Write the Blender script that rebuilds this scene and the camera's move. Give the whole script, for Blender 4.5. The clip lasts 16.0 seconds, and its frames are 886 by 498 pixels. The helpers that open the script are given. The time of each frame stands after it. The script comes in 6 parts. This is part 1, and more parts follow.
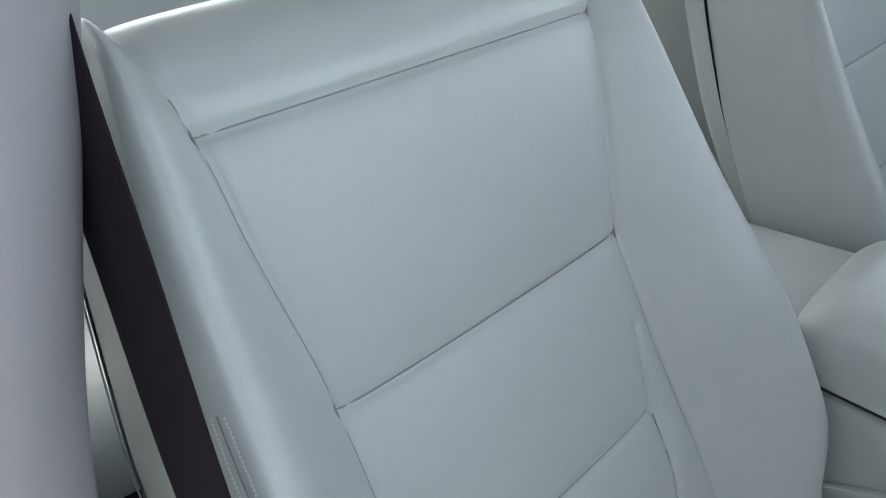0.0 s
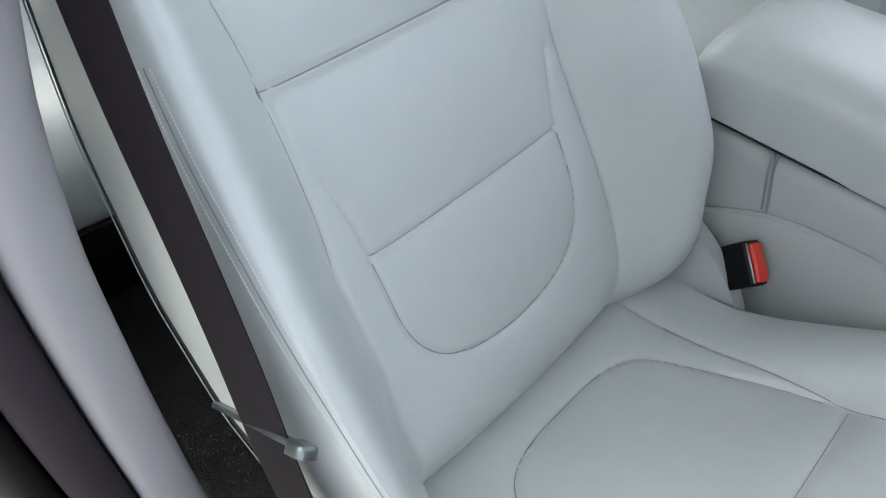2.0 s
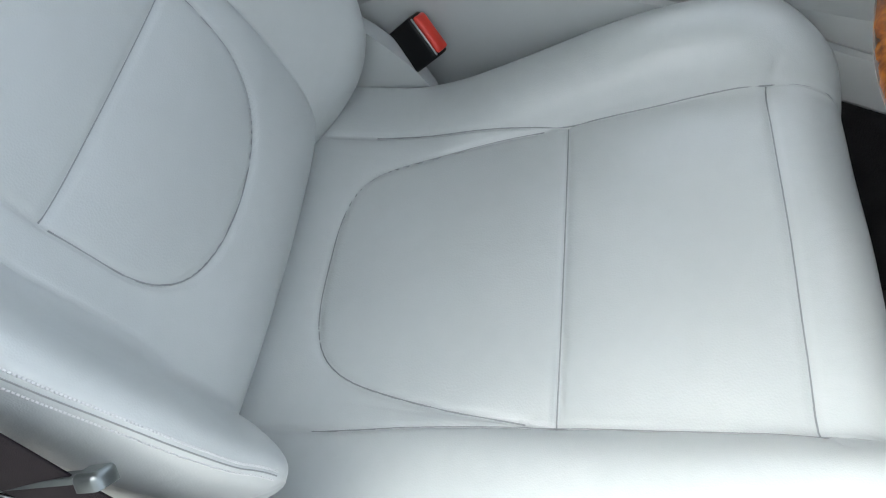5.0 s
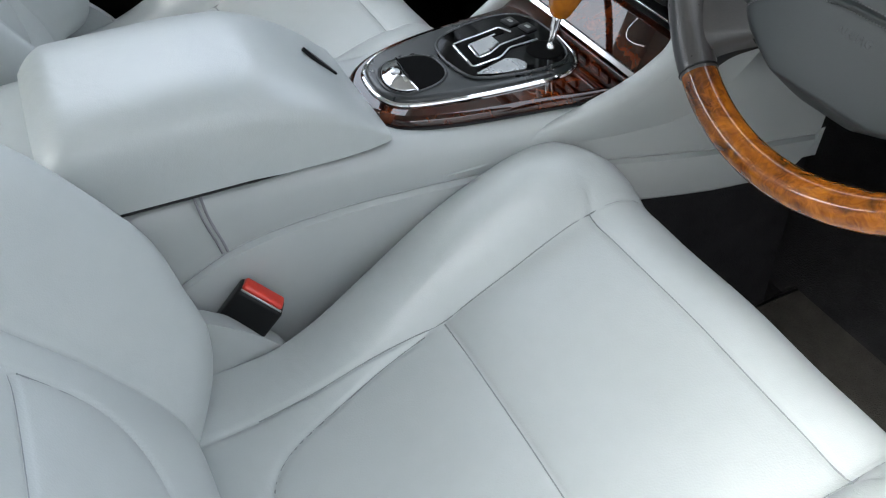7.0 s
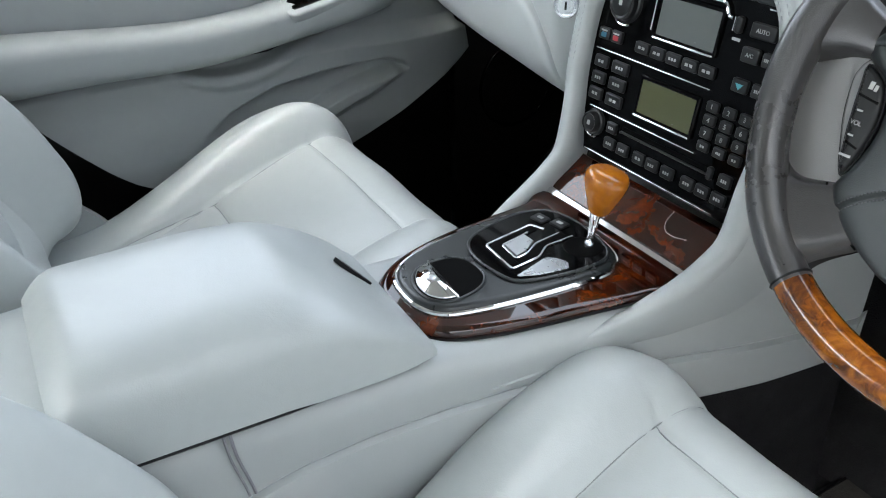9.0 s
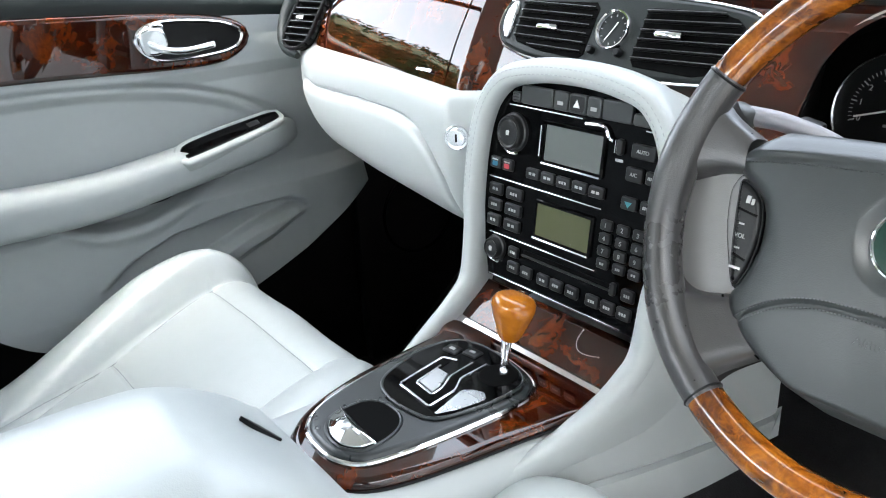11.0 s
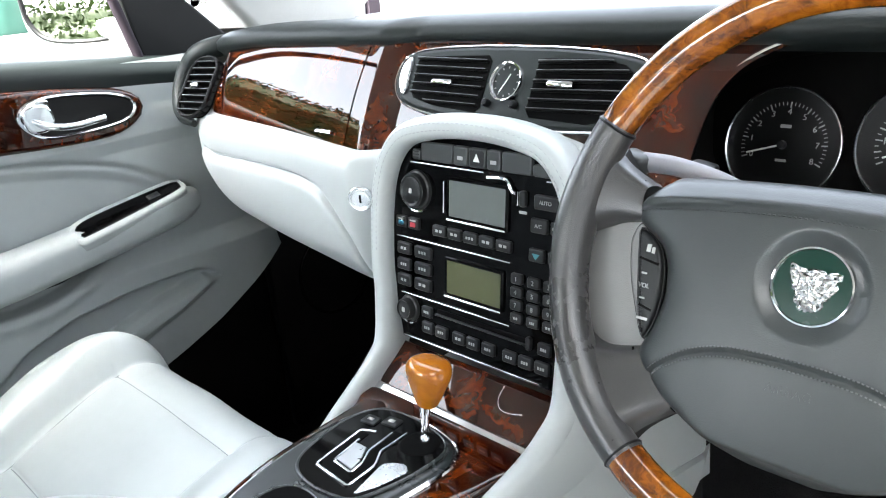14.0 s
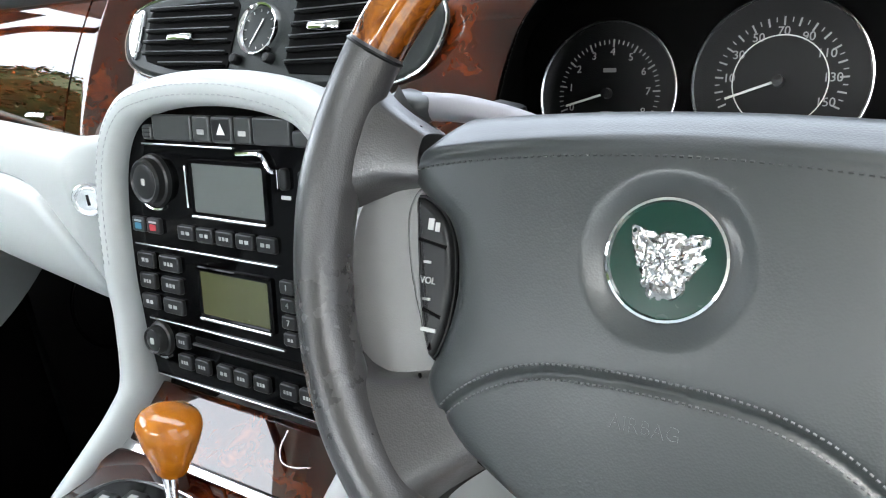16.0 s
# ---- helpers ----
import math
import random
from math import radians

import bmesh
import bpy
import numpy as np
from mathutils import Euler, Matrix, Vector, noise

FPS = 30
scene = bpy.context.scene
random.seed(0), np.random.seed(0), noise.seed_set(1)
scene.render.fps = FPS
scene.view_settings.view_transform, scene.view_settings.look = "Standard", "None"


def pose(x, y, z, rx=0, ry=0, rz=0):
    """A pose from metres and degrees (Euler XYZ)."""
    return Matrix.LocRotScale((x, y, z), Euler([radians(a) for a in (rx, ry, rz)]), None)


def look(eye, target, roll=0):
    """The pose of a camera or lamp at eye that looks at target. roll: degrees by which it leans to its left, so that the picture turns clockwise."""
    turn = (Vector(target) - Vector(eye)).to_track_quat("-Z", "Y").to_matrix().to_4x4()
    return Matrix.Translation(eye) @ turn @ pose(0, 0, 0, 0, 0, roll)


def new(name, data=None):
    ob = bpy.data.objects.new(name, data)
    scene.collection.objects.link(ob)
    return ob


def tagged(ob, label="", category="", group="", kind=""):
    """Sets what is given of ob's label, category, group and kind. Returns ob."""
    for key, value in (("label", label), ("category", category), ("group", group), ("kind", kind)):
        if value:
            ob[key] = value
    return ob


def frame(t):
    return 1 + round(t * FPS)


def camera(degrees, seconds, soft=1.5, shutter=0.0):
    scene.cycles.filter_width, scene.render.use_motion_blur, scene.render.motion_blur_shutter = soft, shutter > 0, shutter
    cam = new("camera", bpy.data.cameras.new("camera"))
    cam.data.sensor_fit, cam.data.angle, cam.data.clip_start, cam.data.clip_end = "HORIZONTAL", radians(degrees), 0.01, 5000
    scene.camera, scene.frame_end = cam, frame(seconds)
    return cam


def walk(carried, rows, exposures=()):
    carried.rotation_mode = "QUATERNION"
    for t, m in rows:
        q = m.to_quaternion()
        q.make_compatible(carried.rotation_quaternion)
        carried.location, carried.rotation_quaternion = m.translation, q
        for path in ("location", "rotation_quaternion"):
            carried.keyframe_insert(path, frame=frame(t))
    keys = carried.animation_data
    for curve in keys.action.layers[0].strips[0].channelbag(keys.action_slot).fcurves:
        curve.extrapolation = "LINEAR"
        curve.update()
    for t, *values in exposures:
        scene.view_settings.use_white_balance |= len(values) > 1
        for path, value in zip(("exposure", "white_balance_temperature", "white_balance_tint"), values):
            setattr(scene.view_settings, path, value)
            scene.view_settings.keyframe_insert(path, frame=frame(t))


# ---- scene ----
cam = camera(58.9, 16.0, 1.1)
PATH = [
    (0, (0.713, 0.117, 0.894), (-0.52, -1.084, -0.126), -0.8),
    (0.5, (0.72, 0.159, 0.898), (-0.416, -0.995, -0.275), -2.1),
    (1, (0.736, 0.179, 0.898), (-0.38, -0.921, -0.345), -1.6),
    (1.5, (0.75, 0.196, 0.892), (-0.342, -0.819, -0.44), -0.2),
    (2, (0.754, 0.207, 0.878), (-0.313, -0.719, -0.538), 2.2),
    (2.5, (0.749, 0.218, 0.868), (-0.284, -0.614, -0.629), 2.9),
    (3, (0.739, 0.226, 0.854), (-0.263, -0.489, -0.722), 1.6),
    (3.5, (0.734, 0.228, 0.847), (-0.283, -0.403, -0.756), 1.2),
    (6, (0.696, 0.096, 0.825), (-0.522, 0.485, -0.713), 2.8),
    (6.2, (0.686, 0.080, 0.828), (-0.555, 0.583, -0.658), 3.2),
    (6.5, (0.667, 0.051, 0.836), (-0.599, 0.629, -0.601), 1.1),
    (7, (0.646, 0.014, 0.841), (-0.664, 0.645, -0.532), -1.2),
    (7.5, (0.613, -0.015, 0.833), (-0.738, 0.637, -0.489), -2.6),
    (8, (0.585, -0.024, 0.834), (-0.818, 0.639, -0.427), -3.0),
    (8.5, (0.56, -0.021, 0.839), (-0.901, 0.718, -0.31), -2.1),
    (9, (0.542, -0.016, 0.837), (-0.942, 0.825, -0.206), -1.3),
    (9.5, (0.535, -0.015, 0.842), (-0.975, 0.887, -0.11), -3.0),
    (10, (0.533, -0.012, 0.841), (-0.968, 0.96, -0.055), -3.5),
    (12.5, (0.529, 0.023, 0.851), (-0.91, 1.238, 0.178), -3.9),
    (13, (0.527, 0.024, 0.85), (-0.901, 1.25, 0.175), -4.6),
    (13.5, (0.525, 0.03, 0.851), (-0.893, 1.277, 0.191), -5.3),
    (14, (0.524, 0.039, 0.847), (-0.864, 1.307, 0.165), -6.1),
    (14.5, (0.521, 0.063, 0.833), (-0.838, 1.353, 0.133), -6.5),
    (14.7, (0.514, 0.086, 0.822), (-0.853, 1.364, 0.117), -6.8),
    (15, (0.504, 0.108, 0.819), (-0.836, 1.401, 0.09), -8.1),
    (15.3, (0.487, 0.140, 0.798), (-0.807, 1.470, 0.053), -7.3),
    (15.5, (0.475, 0.15, 0.791), (-0.795, 1.513, 0.063), -7.3),
    (16, (0.457, 0.198, 0.769), (-0.646, 1.714, 0.07), -6.6),
]
walk(cam, [(t, look(eye, target, roll)) for t, eye, target, roll in PATH], [(0, 3.28, 6450, 2), (0.6, 3.52, 6500, 2), (1.2, 3.68, 6500, 3), (2.5, 3.76, 6500, 4), (3.5, 3.76, 6480, 4), (6.0, 3.85, 6480, 4), (8.0, 4.15, 6500, 3), (9.0, 4.25, 6500, 3), (10.0, 4.60, 6500, 3), (12.5, 4.94, 6560, 3), (14.0, 4.90, 6560, 3), (15.4, 4.82, 6600, 3), (16, 4.94, 6620, 3)])

# ---- world, sun and large lights ----
SUN_EL, SUN_AZ = radians(57.3), radians(175.0)   # azimuth from +y (ahead) towards +x (driver's side)
world = bpy.data.worlds.new("sky")
scene.world = world
world.use_nodes = True
wn = world.node_tree.nodes
sky = wn.new("ShaderNodeTexSky")
sky.sky_type, sky.sun_disc = "NISHITA", False
sky.sun_elevation, sky.sun_rotation = SUN_EL, SUN_AZ
sky.air_density, sky.dust_density, sky.ozone_density = 0.42, 2.5, 0.3
haze = wn.new("ShaderNodeHueSaturation")   # milky summer haze over the whole sky
haze.inputs["Saturation"].default_value = 0.42
world.node_tree.links.new(sky.outputs[0], haze.inputs["Color"])
world.node_tree.links.new(haze.outputs[0], wn["Background"].inputs[0])
wn["Background"].inputs[1].default_value = 0.15
sun_data = bpy.data.lights.new("sun", "SUN")
sun_data.energy, sun_data.angle, sun_data.color = 2.0, radians(0.8), (1.0, 0.97, 0.93)
sun = new("sun", sun_data)
sun_dir = Vector((math.sin(SUN_AZ) * math.cos(SUN_EL), math.cos(SUN_AZ) * math.cos(SUN_EL), math.sin(SUN_EL)))
sun.matrix_world = look(sun_dir * 20, (0, 0, 0))


# ---- materials ----
def material(name, color, rough=0.5, metal=0.0, coat=0.0, bump=0.0, bump_scale=200.0, var=0.06, var_scale=6.0,
             spec=0.5, wrinkle=0.0, wrinkle_scale=40.0):
    m = bpy.data.materials.new(name)
    m.use_nodes = True
    nt = m.node_tree
    b = nt.nodes["Principled BSDF"]
    tc = nt.nodes.new("ShaderNodeTexCoord")
    b.inputs["Roughness"].default_value = rough
    b.inputs["Metallic"].default_value = metal
    b.inputs["Coat Weight"].default_value = coat
    b.inputs["Coat Roughness"].default_value = 0.03
    b.inputs["Specular IOR Level"].default_value = spec
    n1 = nt.nodes.new("ShaderNodeTexNoise")
    n1.inputs["Scale"].default_value = var_scale
    n1.inputs["Detail"].default_value = 6
    n2 = nt.nodes.new("ShaderNodeTexNoise")
    n2.inputs["Scale"].default_value = var_scale * 14
    n2.inputs["Detail"].default_value = 3
    add = nt.nodes.new("ShaderNodeMath")
    add.operation = "MULTIPLY_ADD"
    add.inputs[1].default_value = 0.4
    for n in (n1, n2):
        nt.links.new(tc.outputs["Object"], n.inputs["Vector"])
    nt.links.new(n2.outputs["Fac"], add.inputs[0])
    nt.links.new(n1.outputs["Fac"], add.inputs[2])
    ramp = nt.nodes.new("ShaderNodeMapRange")
    ramp.inputs["From Min"].default_value, ramp.inputs["From Max"].default_value = 0.4, 1.0
    ramp.inputs["To Min"].default_value, ramp.inputs["To Max"].default_value = 1 - var, 1 + var
    nt.links.new(add.outputs[0], ramp.inputs["Value"])
    mul = nt.nodes.new("ShaderNodeVectorMath")
    mul.operation = "SCALE"
    mul.inputs[0].default_value = color
    nt.links.new(ramp.outputs["Result"], mul.inputs["Scale"])
    nt.links.new(mul.outputs[0], b.inputs["Base Color"])
    r2 = nt.nodes.new("ShaderNodeMapRange")
    r2.inputs["From Min"].default_value, r2.inputs["From Max"].default_value = 0.4, 1.0
    r2.inputs["To Min"].default_value, r2.inputs["To Max"].default_value = max(rough - 0.06, 0.0), min(rough + 0.06, 1)
    nt.links.new(add.outputs[0], r2.inputs["Value"])
    if rough > 0.12:
        nt.links.new(r2.outputs["Result"], b.inputs["Roughness"])
    if bump:
        v = nt.nodes.new("ShaderNodeTexVoronoi")
        v.inputs["Scale"].default_value = bump_scale
        nt.links.new(tc.outputs["Object"], v.inputs["Vector"])
        bp = nt.nodes.new("ShaderNodeBump")
        bp.inputs["Strength"].default_value = bump
        bp.inputs["Distance"].default_value = 0.001
        nt.links.new(v.outputs["Distance"], bp.inputs["Height"])
        if wrinkle:
            # soft creases and sags of stretched hide under the fine grain
            w = nt.nodes.new("ShaderNodeTexNoise")
            w.inputs["Scale"].default_value, w.inputs["Detail"].default_value, w.inputs["Distortion"].default_value = wrinkle_scale, 3, 0.8
            nt.links.new(tc.outputs["Object"], w.inputs["Vector"])
            wb_ = nt.nodes.new("ShaderNodeBump")
            wb_.inputs["Strength"].default_value = wrinkle
            wb_.inputs["Distance"].default_value = 0.004
            nt.links.new(w.outputs["Fac"], wb_.inputs["Height"])
            nt.links.new(wb_.outputs["Normal"], bp.inputs["Normal"])
        nt.links.new(bp.outputs["Normal"], b.inputs["Normal"])
    return m


def burl(name, dark, mid, light, scale):
    """Polished burr walnut: swirled figure with dark eyes under a clear lacquer."""
    m = bpy.data.materials.new(name)
    m.use_nodes = True
    nt = m.node_tree
    b = nt.nodes["Principled BSDF"]
    tc = nt.nodes.new("ShaderNodeTexCoord")
    warp = nt.nodes.new("ShaderNodeTexNoise")
    warp.inputs["Scale"].default_value, warp.inputs["Detail"].default_value = scale * 0.6, 4
    mix = nt.nodes.new("ShaderNodeVectorMath")
    mix.operation = "MULTIPLY_ADD"
    mix.inputs[1].default_value = (0.12, 0.12, 0.12)
    nt.links.new(tc.outputs["Object"], warp.inputs["Vector"])
    nt.links.new(warp.outputs["Color"], mix.inputs[0])
    nt.links.new(tc.outputs["Object"], mix.inputs[2])
    fig = nt.nodes.new("ShaderNodeTexNoise")
    fig.inputs["Scale"].default_value, fig.inputs["Detail"].default_value = scale, 8
    fig.inputs["Distortion"].default_value = 0.5
    nt.links.new(mix.outputs[0], fig.inputs["Vector"])
    ramp = nt.nodes.new("ShaderNodeValToRGB")
    e = ramp.color_ramp.elements
    e[0].position, e[0].color = 0.36, (*dark, 1)
    e[1].position, e[1].color = 0.70, (*light, 1)
    k = e.new(0.51)
    k.color = (*mid, 1)
    fine = nt.nodes.new("ShaderNodeTexNoise")
    fine.inputs["Scale"].default_value, fine.inputs["Detail"].default_value, fine.inputs["Distortion"].default_value = scale * 4.5, 6, 1.5
    nt.links.new(mix.outputs[0], fine.inputs["Vector"])
    both = nt.nodes.new("ShaderNodeMix")
    both.inputs["Factor"].default_value = 0.32
    nt.links.new(fig.outputs["Fac"], both.inputs[2])
    nt.links.new(fine.outputs["Fac"], both.inputs[3])
    nt.links.new(both.outputs[0], ramp.inputs["Fac"])
    eyes = nt.nodes.new("ShaderNodeTexVoronoi")
    eyes.feature = "SMOOTH_F1"
    eyes.inputs["Scale"].default_value = scale * 1.8
    nt.links.new(mix.outputs[0], eyes.inputs["Vector"])
    lim = nt.nodes.new("ShaderNodeMapRange")
    lim.inputs["From Min"].default_value, lim.inputs["From Max"].default_value = 0.05, 0.35
    lim.inputs["To Min"].default_value, lim.inputs["To Max"].default_value = 0.30, 1.0
    nt.links.new(eyes.outputs["Distance"], lim.inputs["Value"])
    sc = nt.nodes.new("ShaderNodeVectorMath")
    sc.operation = "SCALE"
    nt.links.new(ramp.outputs["Color"], sc.inputs[0])
    nt.links.new(lim.outputs["Result"], sc.inputs["Scale"])
    nt.links.new(sc.outputs[0], b.inputs["Base Color"])
    b.inputs["Roughness"].default_value = 0.5
    b.inputs["Specular IOR Level"].default_value = 0.0
    b.inputs["Coat Weight"].default_value = 1.0
    b.inputs["Coat Roughness"].default_value = 0.015
    b.inputs["Coat IOR"].default_value = 1.60
    return m


LEATHER = material("grey_leather", (0.425, 0.452, 0.447), rough=0.35, spec=0.7, wrinkle=0.22, wrinkle_scale=22, bump=0.10, bump_scale=900, var=0.05, var_scale=5)
# driver's outer flank only: daylight on it is put into a paler colour
LIT_FLANK = material("lit_flank_vinyl", (0.56, 0.585, 0.55), rough=0.4, bump=0.08, bump_scale=900, var=0.04, var_scale=4)
LEATHER_PANEL = material("grey_leather_panel", (0.410, 0.436, 0.431), rough=0.40, spec=0.6, wrinkle=0.16, wrinkle_scale=16, bump=0.12, bump_scale=700, var=0.05, var_scale=4)
# darker copy of VINYL: the door's weaker light is put into its colour
DOORTRIM = material("dimmed_door_vinyl", (0.325, 0.345, 0.342), rough=0.42, bump=0.10, bump_scale=1100, var=0.05, var_scale=4)
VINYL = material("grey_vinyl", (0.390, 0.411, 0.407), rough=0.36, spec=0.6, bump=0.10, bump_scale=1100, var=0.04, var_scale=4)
TRIM = material("grey_plastic_trim", (0.235, 0.23, 0.25), rough=0.5, bump=0.06, bump_scale=1500, var=0.04)
SLATE = material("slate_leather", (0.034, 0.0325, 0.0325), rough=0.30, spec=0.65, wrinkle=0.05, wrinkle_scale=70, bump=0.10, bump_scale=1100, var=0.08, var_scale=9)
PAD = material("slate_airbag_cover", (0.0225, 0.0262, 0.0265), rough=0.36, spec=0.55, bump=0.07, bump_scale=1000, var=0.05)
DASHPAD = material("dark_green_grey_pad", (0.0092, 0.0122, 0.0120), rough=0.46, bump=0.12, bump_scale=900, var=0.06, spec=0.25)
BLACK = material("black_plastic", (0.003, 0.003, 0.0035), rough=0.42, bump=0.1, bump_scale=900, var=0.1, spec=0.22)
GLOSS = material("black_gloss_panel", (0.002, 0.002, 0.0022), rough=0.06, var=0.05, spec=0.09)
TRAY = material("satin_dark_tray", (0.022, 0.025, 0.026), rough=0.28, bump=0.05, bump_scale=1200, var=0.06)
SWITCH = material("grey_switch", (0.035, 0.038, 0.038), rough=0.35, var=0.08, spec=0.35)
BARMETAL = material("brushed_bar", (0.78, 0.78, 0.79), rough=0.16, metal=1.0, var=0.03)
BUTTON = material("charcoal_button", (0.013, 0.0135, 0.014), rough=0.36, var=0.08, spec=0.25)
PRINT2 = material("grey_print", (0.36, 0.36, 0.35), rough=0.5, var=0.05)
RINGMETAL = material("brushed_ring", (0.82, 0.83, 0.84), rough=0.24, metal=1.0, var=0.03)
PLATE = material("grey_spoke_plate", (0.165, 0.162, 0.158), rough=0.4, bump=0.1, bump_scale=1200, var=0.04)
SLAT = material("slat_lip", (0.060, 0.060, 0.063), rough=0.3, var=0.05)
VENTBLACK = material("vent_black", (0.002, 0.002, 0.002), rough=0.7, var=0.05, spec=0.05)
WORN_CHROME = material("cast_badge_metal", (0.50, 0.50, 0.50), rough=0.16, metal=1.0, var=0.15, var_scale=60)
PRINT = material("white_print", (0.75, 0.75, 0.72), rough=0.5, var=0.02)
CHROME = material("chrome", (0.86, 0.87, 0.88), rough=0.05, metal=1.0, var=0.02)
SATIN = material("satin_metal", (0.55, 0.56, 0.57), rough=0.28, metal=1.0, var=0.04)
CARPET = material("charcoal_carpet", (0.019, 0.0185, 0.0195), rough=0.95, bump=1.0, bump_scale=500, var=0.25, var_scale=30, spec=0.02)
MAT_PILE = material("dark_brown_mat_pile", (0.042, 0.039, 0.035), rough=0.95, bump=1.0, bump_scale=450, var=0.3, var_scale=30, spec=0.1)
WEBBING = material("dark_aubergine_webbing", (0.0085, 0.006, 0.0085), rough=0.7, bump=0.3, bump_scale=1500, var=0.12, spec=0.12)
RUBBER = material("dark_seal", (0.022, 0.016, 0.022), rough=0.7, var=0.1, spec=0.2)
TONGUE = material("dull_steel", (0.16, 0.18, 0.18), rough=0.35, metal=0.9, var=0.1, var_scale=40)
RED = material("red_release_button", (0.55, 0.035, 0.02), rough=0.35, var=0.04)
LCD1 = material("grey_lcd", (0.10, 0.11, 0.104), rough=0.25, coat=0.4, var=0.03)
LCD2 = material("olive_lcd", (0.065, 0.068, 0.028), rough=0.25, coat=0.4, var=0.03)
GREEN = material("green_enamel", (0.002, 0.020, 0.0135), rough=0.25, var=0.05, spec=0.3)
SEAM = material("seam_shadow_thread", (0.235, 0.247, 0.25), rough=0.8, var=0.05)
STITCH = material("pale_thread", (0.55, 0.56, 0.56), rough=0.7, var=0.08)
# white print greyed: the cluster's shade is put into its colour
DIAL_PRINT = material("dimmed_dial_print", (0.34, 0.34, 0.33), rough=0.5, var=0.04)
STITCH2 = material("trim_thread", (0.31, 0.33, 0.33), rough=0.7, var=0.08)
GREYSTITCH = material("grey_thread", (0.095, 0.098, 0.10), rough=0.7, var=0.08)
DARKSTITCH = material("dark_thread", (0.03, 0.032, 0.033), rough=0.7, var=0.08)
WOOD = burl("burr_walnut_dark", (0.0050, 0.0009, 0.0004), (0.028, 0.0046, 0.0013), (0.140, 0.026, 0.0035), 17)
WOODL = burl("burr_walnut_wheel", (0.055, 0.012, 0.0016), (0.230, 0.066, 0.005), (0.40, 0.140, 0.012), 26)
KNOB = burl("amber_knob_wood", (0.26, 0.070, 0.005), (0.38, 0.12, 0.008), (0.46, 0.17, 0.015), 14)
HEADLINER = material("pale_headliner", (0.45, 0.45, 0.44), rough=0.9, bump=0.4, bump_scale=800, var=0.04)


# ---- mesh tools: every builder gives (verts, faces) ----
def grid(P, close_u=False, close_v=False):
    P = np.asarray(P, float)
    nu, nv = P.shape[:2]
    idx = np.arange(nu * nv).reshape(nu, nv)
    a = idx if close_u else idx[:-1]
    b = np.roll(idx, -1, 0) if close_u else idx[1:]
    if close_v:
        q = np.stack([a, b, np.roll(b, -1, 1), np.roll(a, -1, 1)], -1)
    else:
        q = np.stack([a[:, :-1], b[:, :-1], b[:, 1:], a[:, 1:]], -1)
    return P.reshape(-1, 3), q.reshape(-1, 4).tolist()


def join(*some):
    V, F, n = [], [], 0
    for v, f in some:
        v = np.asarray(v, float)
        V.append(v)
        F += [[i + n for i in q] for q in f]
        n += len(v)
    return np.concatenate(V), F


def moved(vf, m):
    m = np.array(m)
    return np.asarray(vf[0]) @ m[:3, :3].T + m[:3, 3], vf[1]


def box(sx, sy, sz, bevel=0.003, seg=2, at=(0, 0, 0)):
    bm = bmesh.new()
    bmesh.ops.create_cube(bm, size=1)
    bmesh.ops.scale(bm, vec=(sx, sy, sz), verts=bm.verts)
    if bevel:
        bmesh.ops.bevel(bm, geom=bm.edges[:], offset=min(bevel, 0.49 * min(sx, sy, sz)), segments=seg, profile=0.5, affect="EDGES")
    bm.verts.index_update()
    out = np.array([v.co[:] for v in bm.verts]) + at, [[v.index for v in f.verts] for f in bm.faces]
    bm.free()
    return out


def spline(pts, n, closed=False):
    """A Catmull-Rom curve through pts, n points evenly spread by length."""
    p = np.asarray(pts, float)
    if closed:
        p = np.concatenate([p[-1:], p, p[:2]])
    else:
        p = np.concatenate([[2 * p[0] - p[1]], p, [2 * p[-1] - p[-2]]])
    t = np.linspace(0, 1, 17)[:-1, None]
    out = []
    for i in range(1, len(p) - 2):
        a, b, c, d = p[i - 1], p[i], p[i + 1], p[i + 2]
        out.append(0.5 * (2 * b + (c - a) * t + (2 * a - 5 * b + 4 * c - d) * t**2 + (3 * b - a - 3 * c + d) * t**3))
    out = np.concatenate(out + [p[-2:-1]])
    s = np.r_[0, np.cumsum(np.linalg.norm(np.diff(out, axis=0), axis=1))]
    want = np.linspace(0, s[-1], n + 1)[:-1] if closed else np.linspace(0, s[-1], n)
    return np.stack([np.interp(want, s, out[:, k]) for k in range(out.shape[1])], -1)


def frames(path, closed=False, up=None):
    p = np.asarray(path, float)
    if closed:
        t = np.roll(p, -1, 0) - np.roll(p, 1, 0)
    else:
        t = np.gradient(p, axis=0)
    t /= np.linalg.norm(t, axis=1)[:, None]
    ups = []
    u = np.array(up if up is not None else ((0, 0, 1) if abs(t[0][2]) < 0.9 else (0, 1, 0)), float)
    for k in t:
        w = u if up is None else np.array(up, float)
        w = w - (w @ k) * k
        w /= np.linalg.norm(w)
        ups.append(w)
        u = w
    ups = np.array(ups)
    return t, ups, np.cross(t, ups)


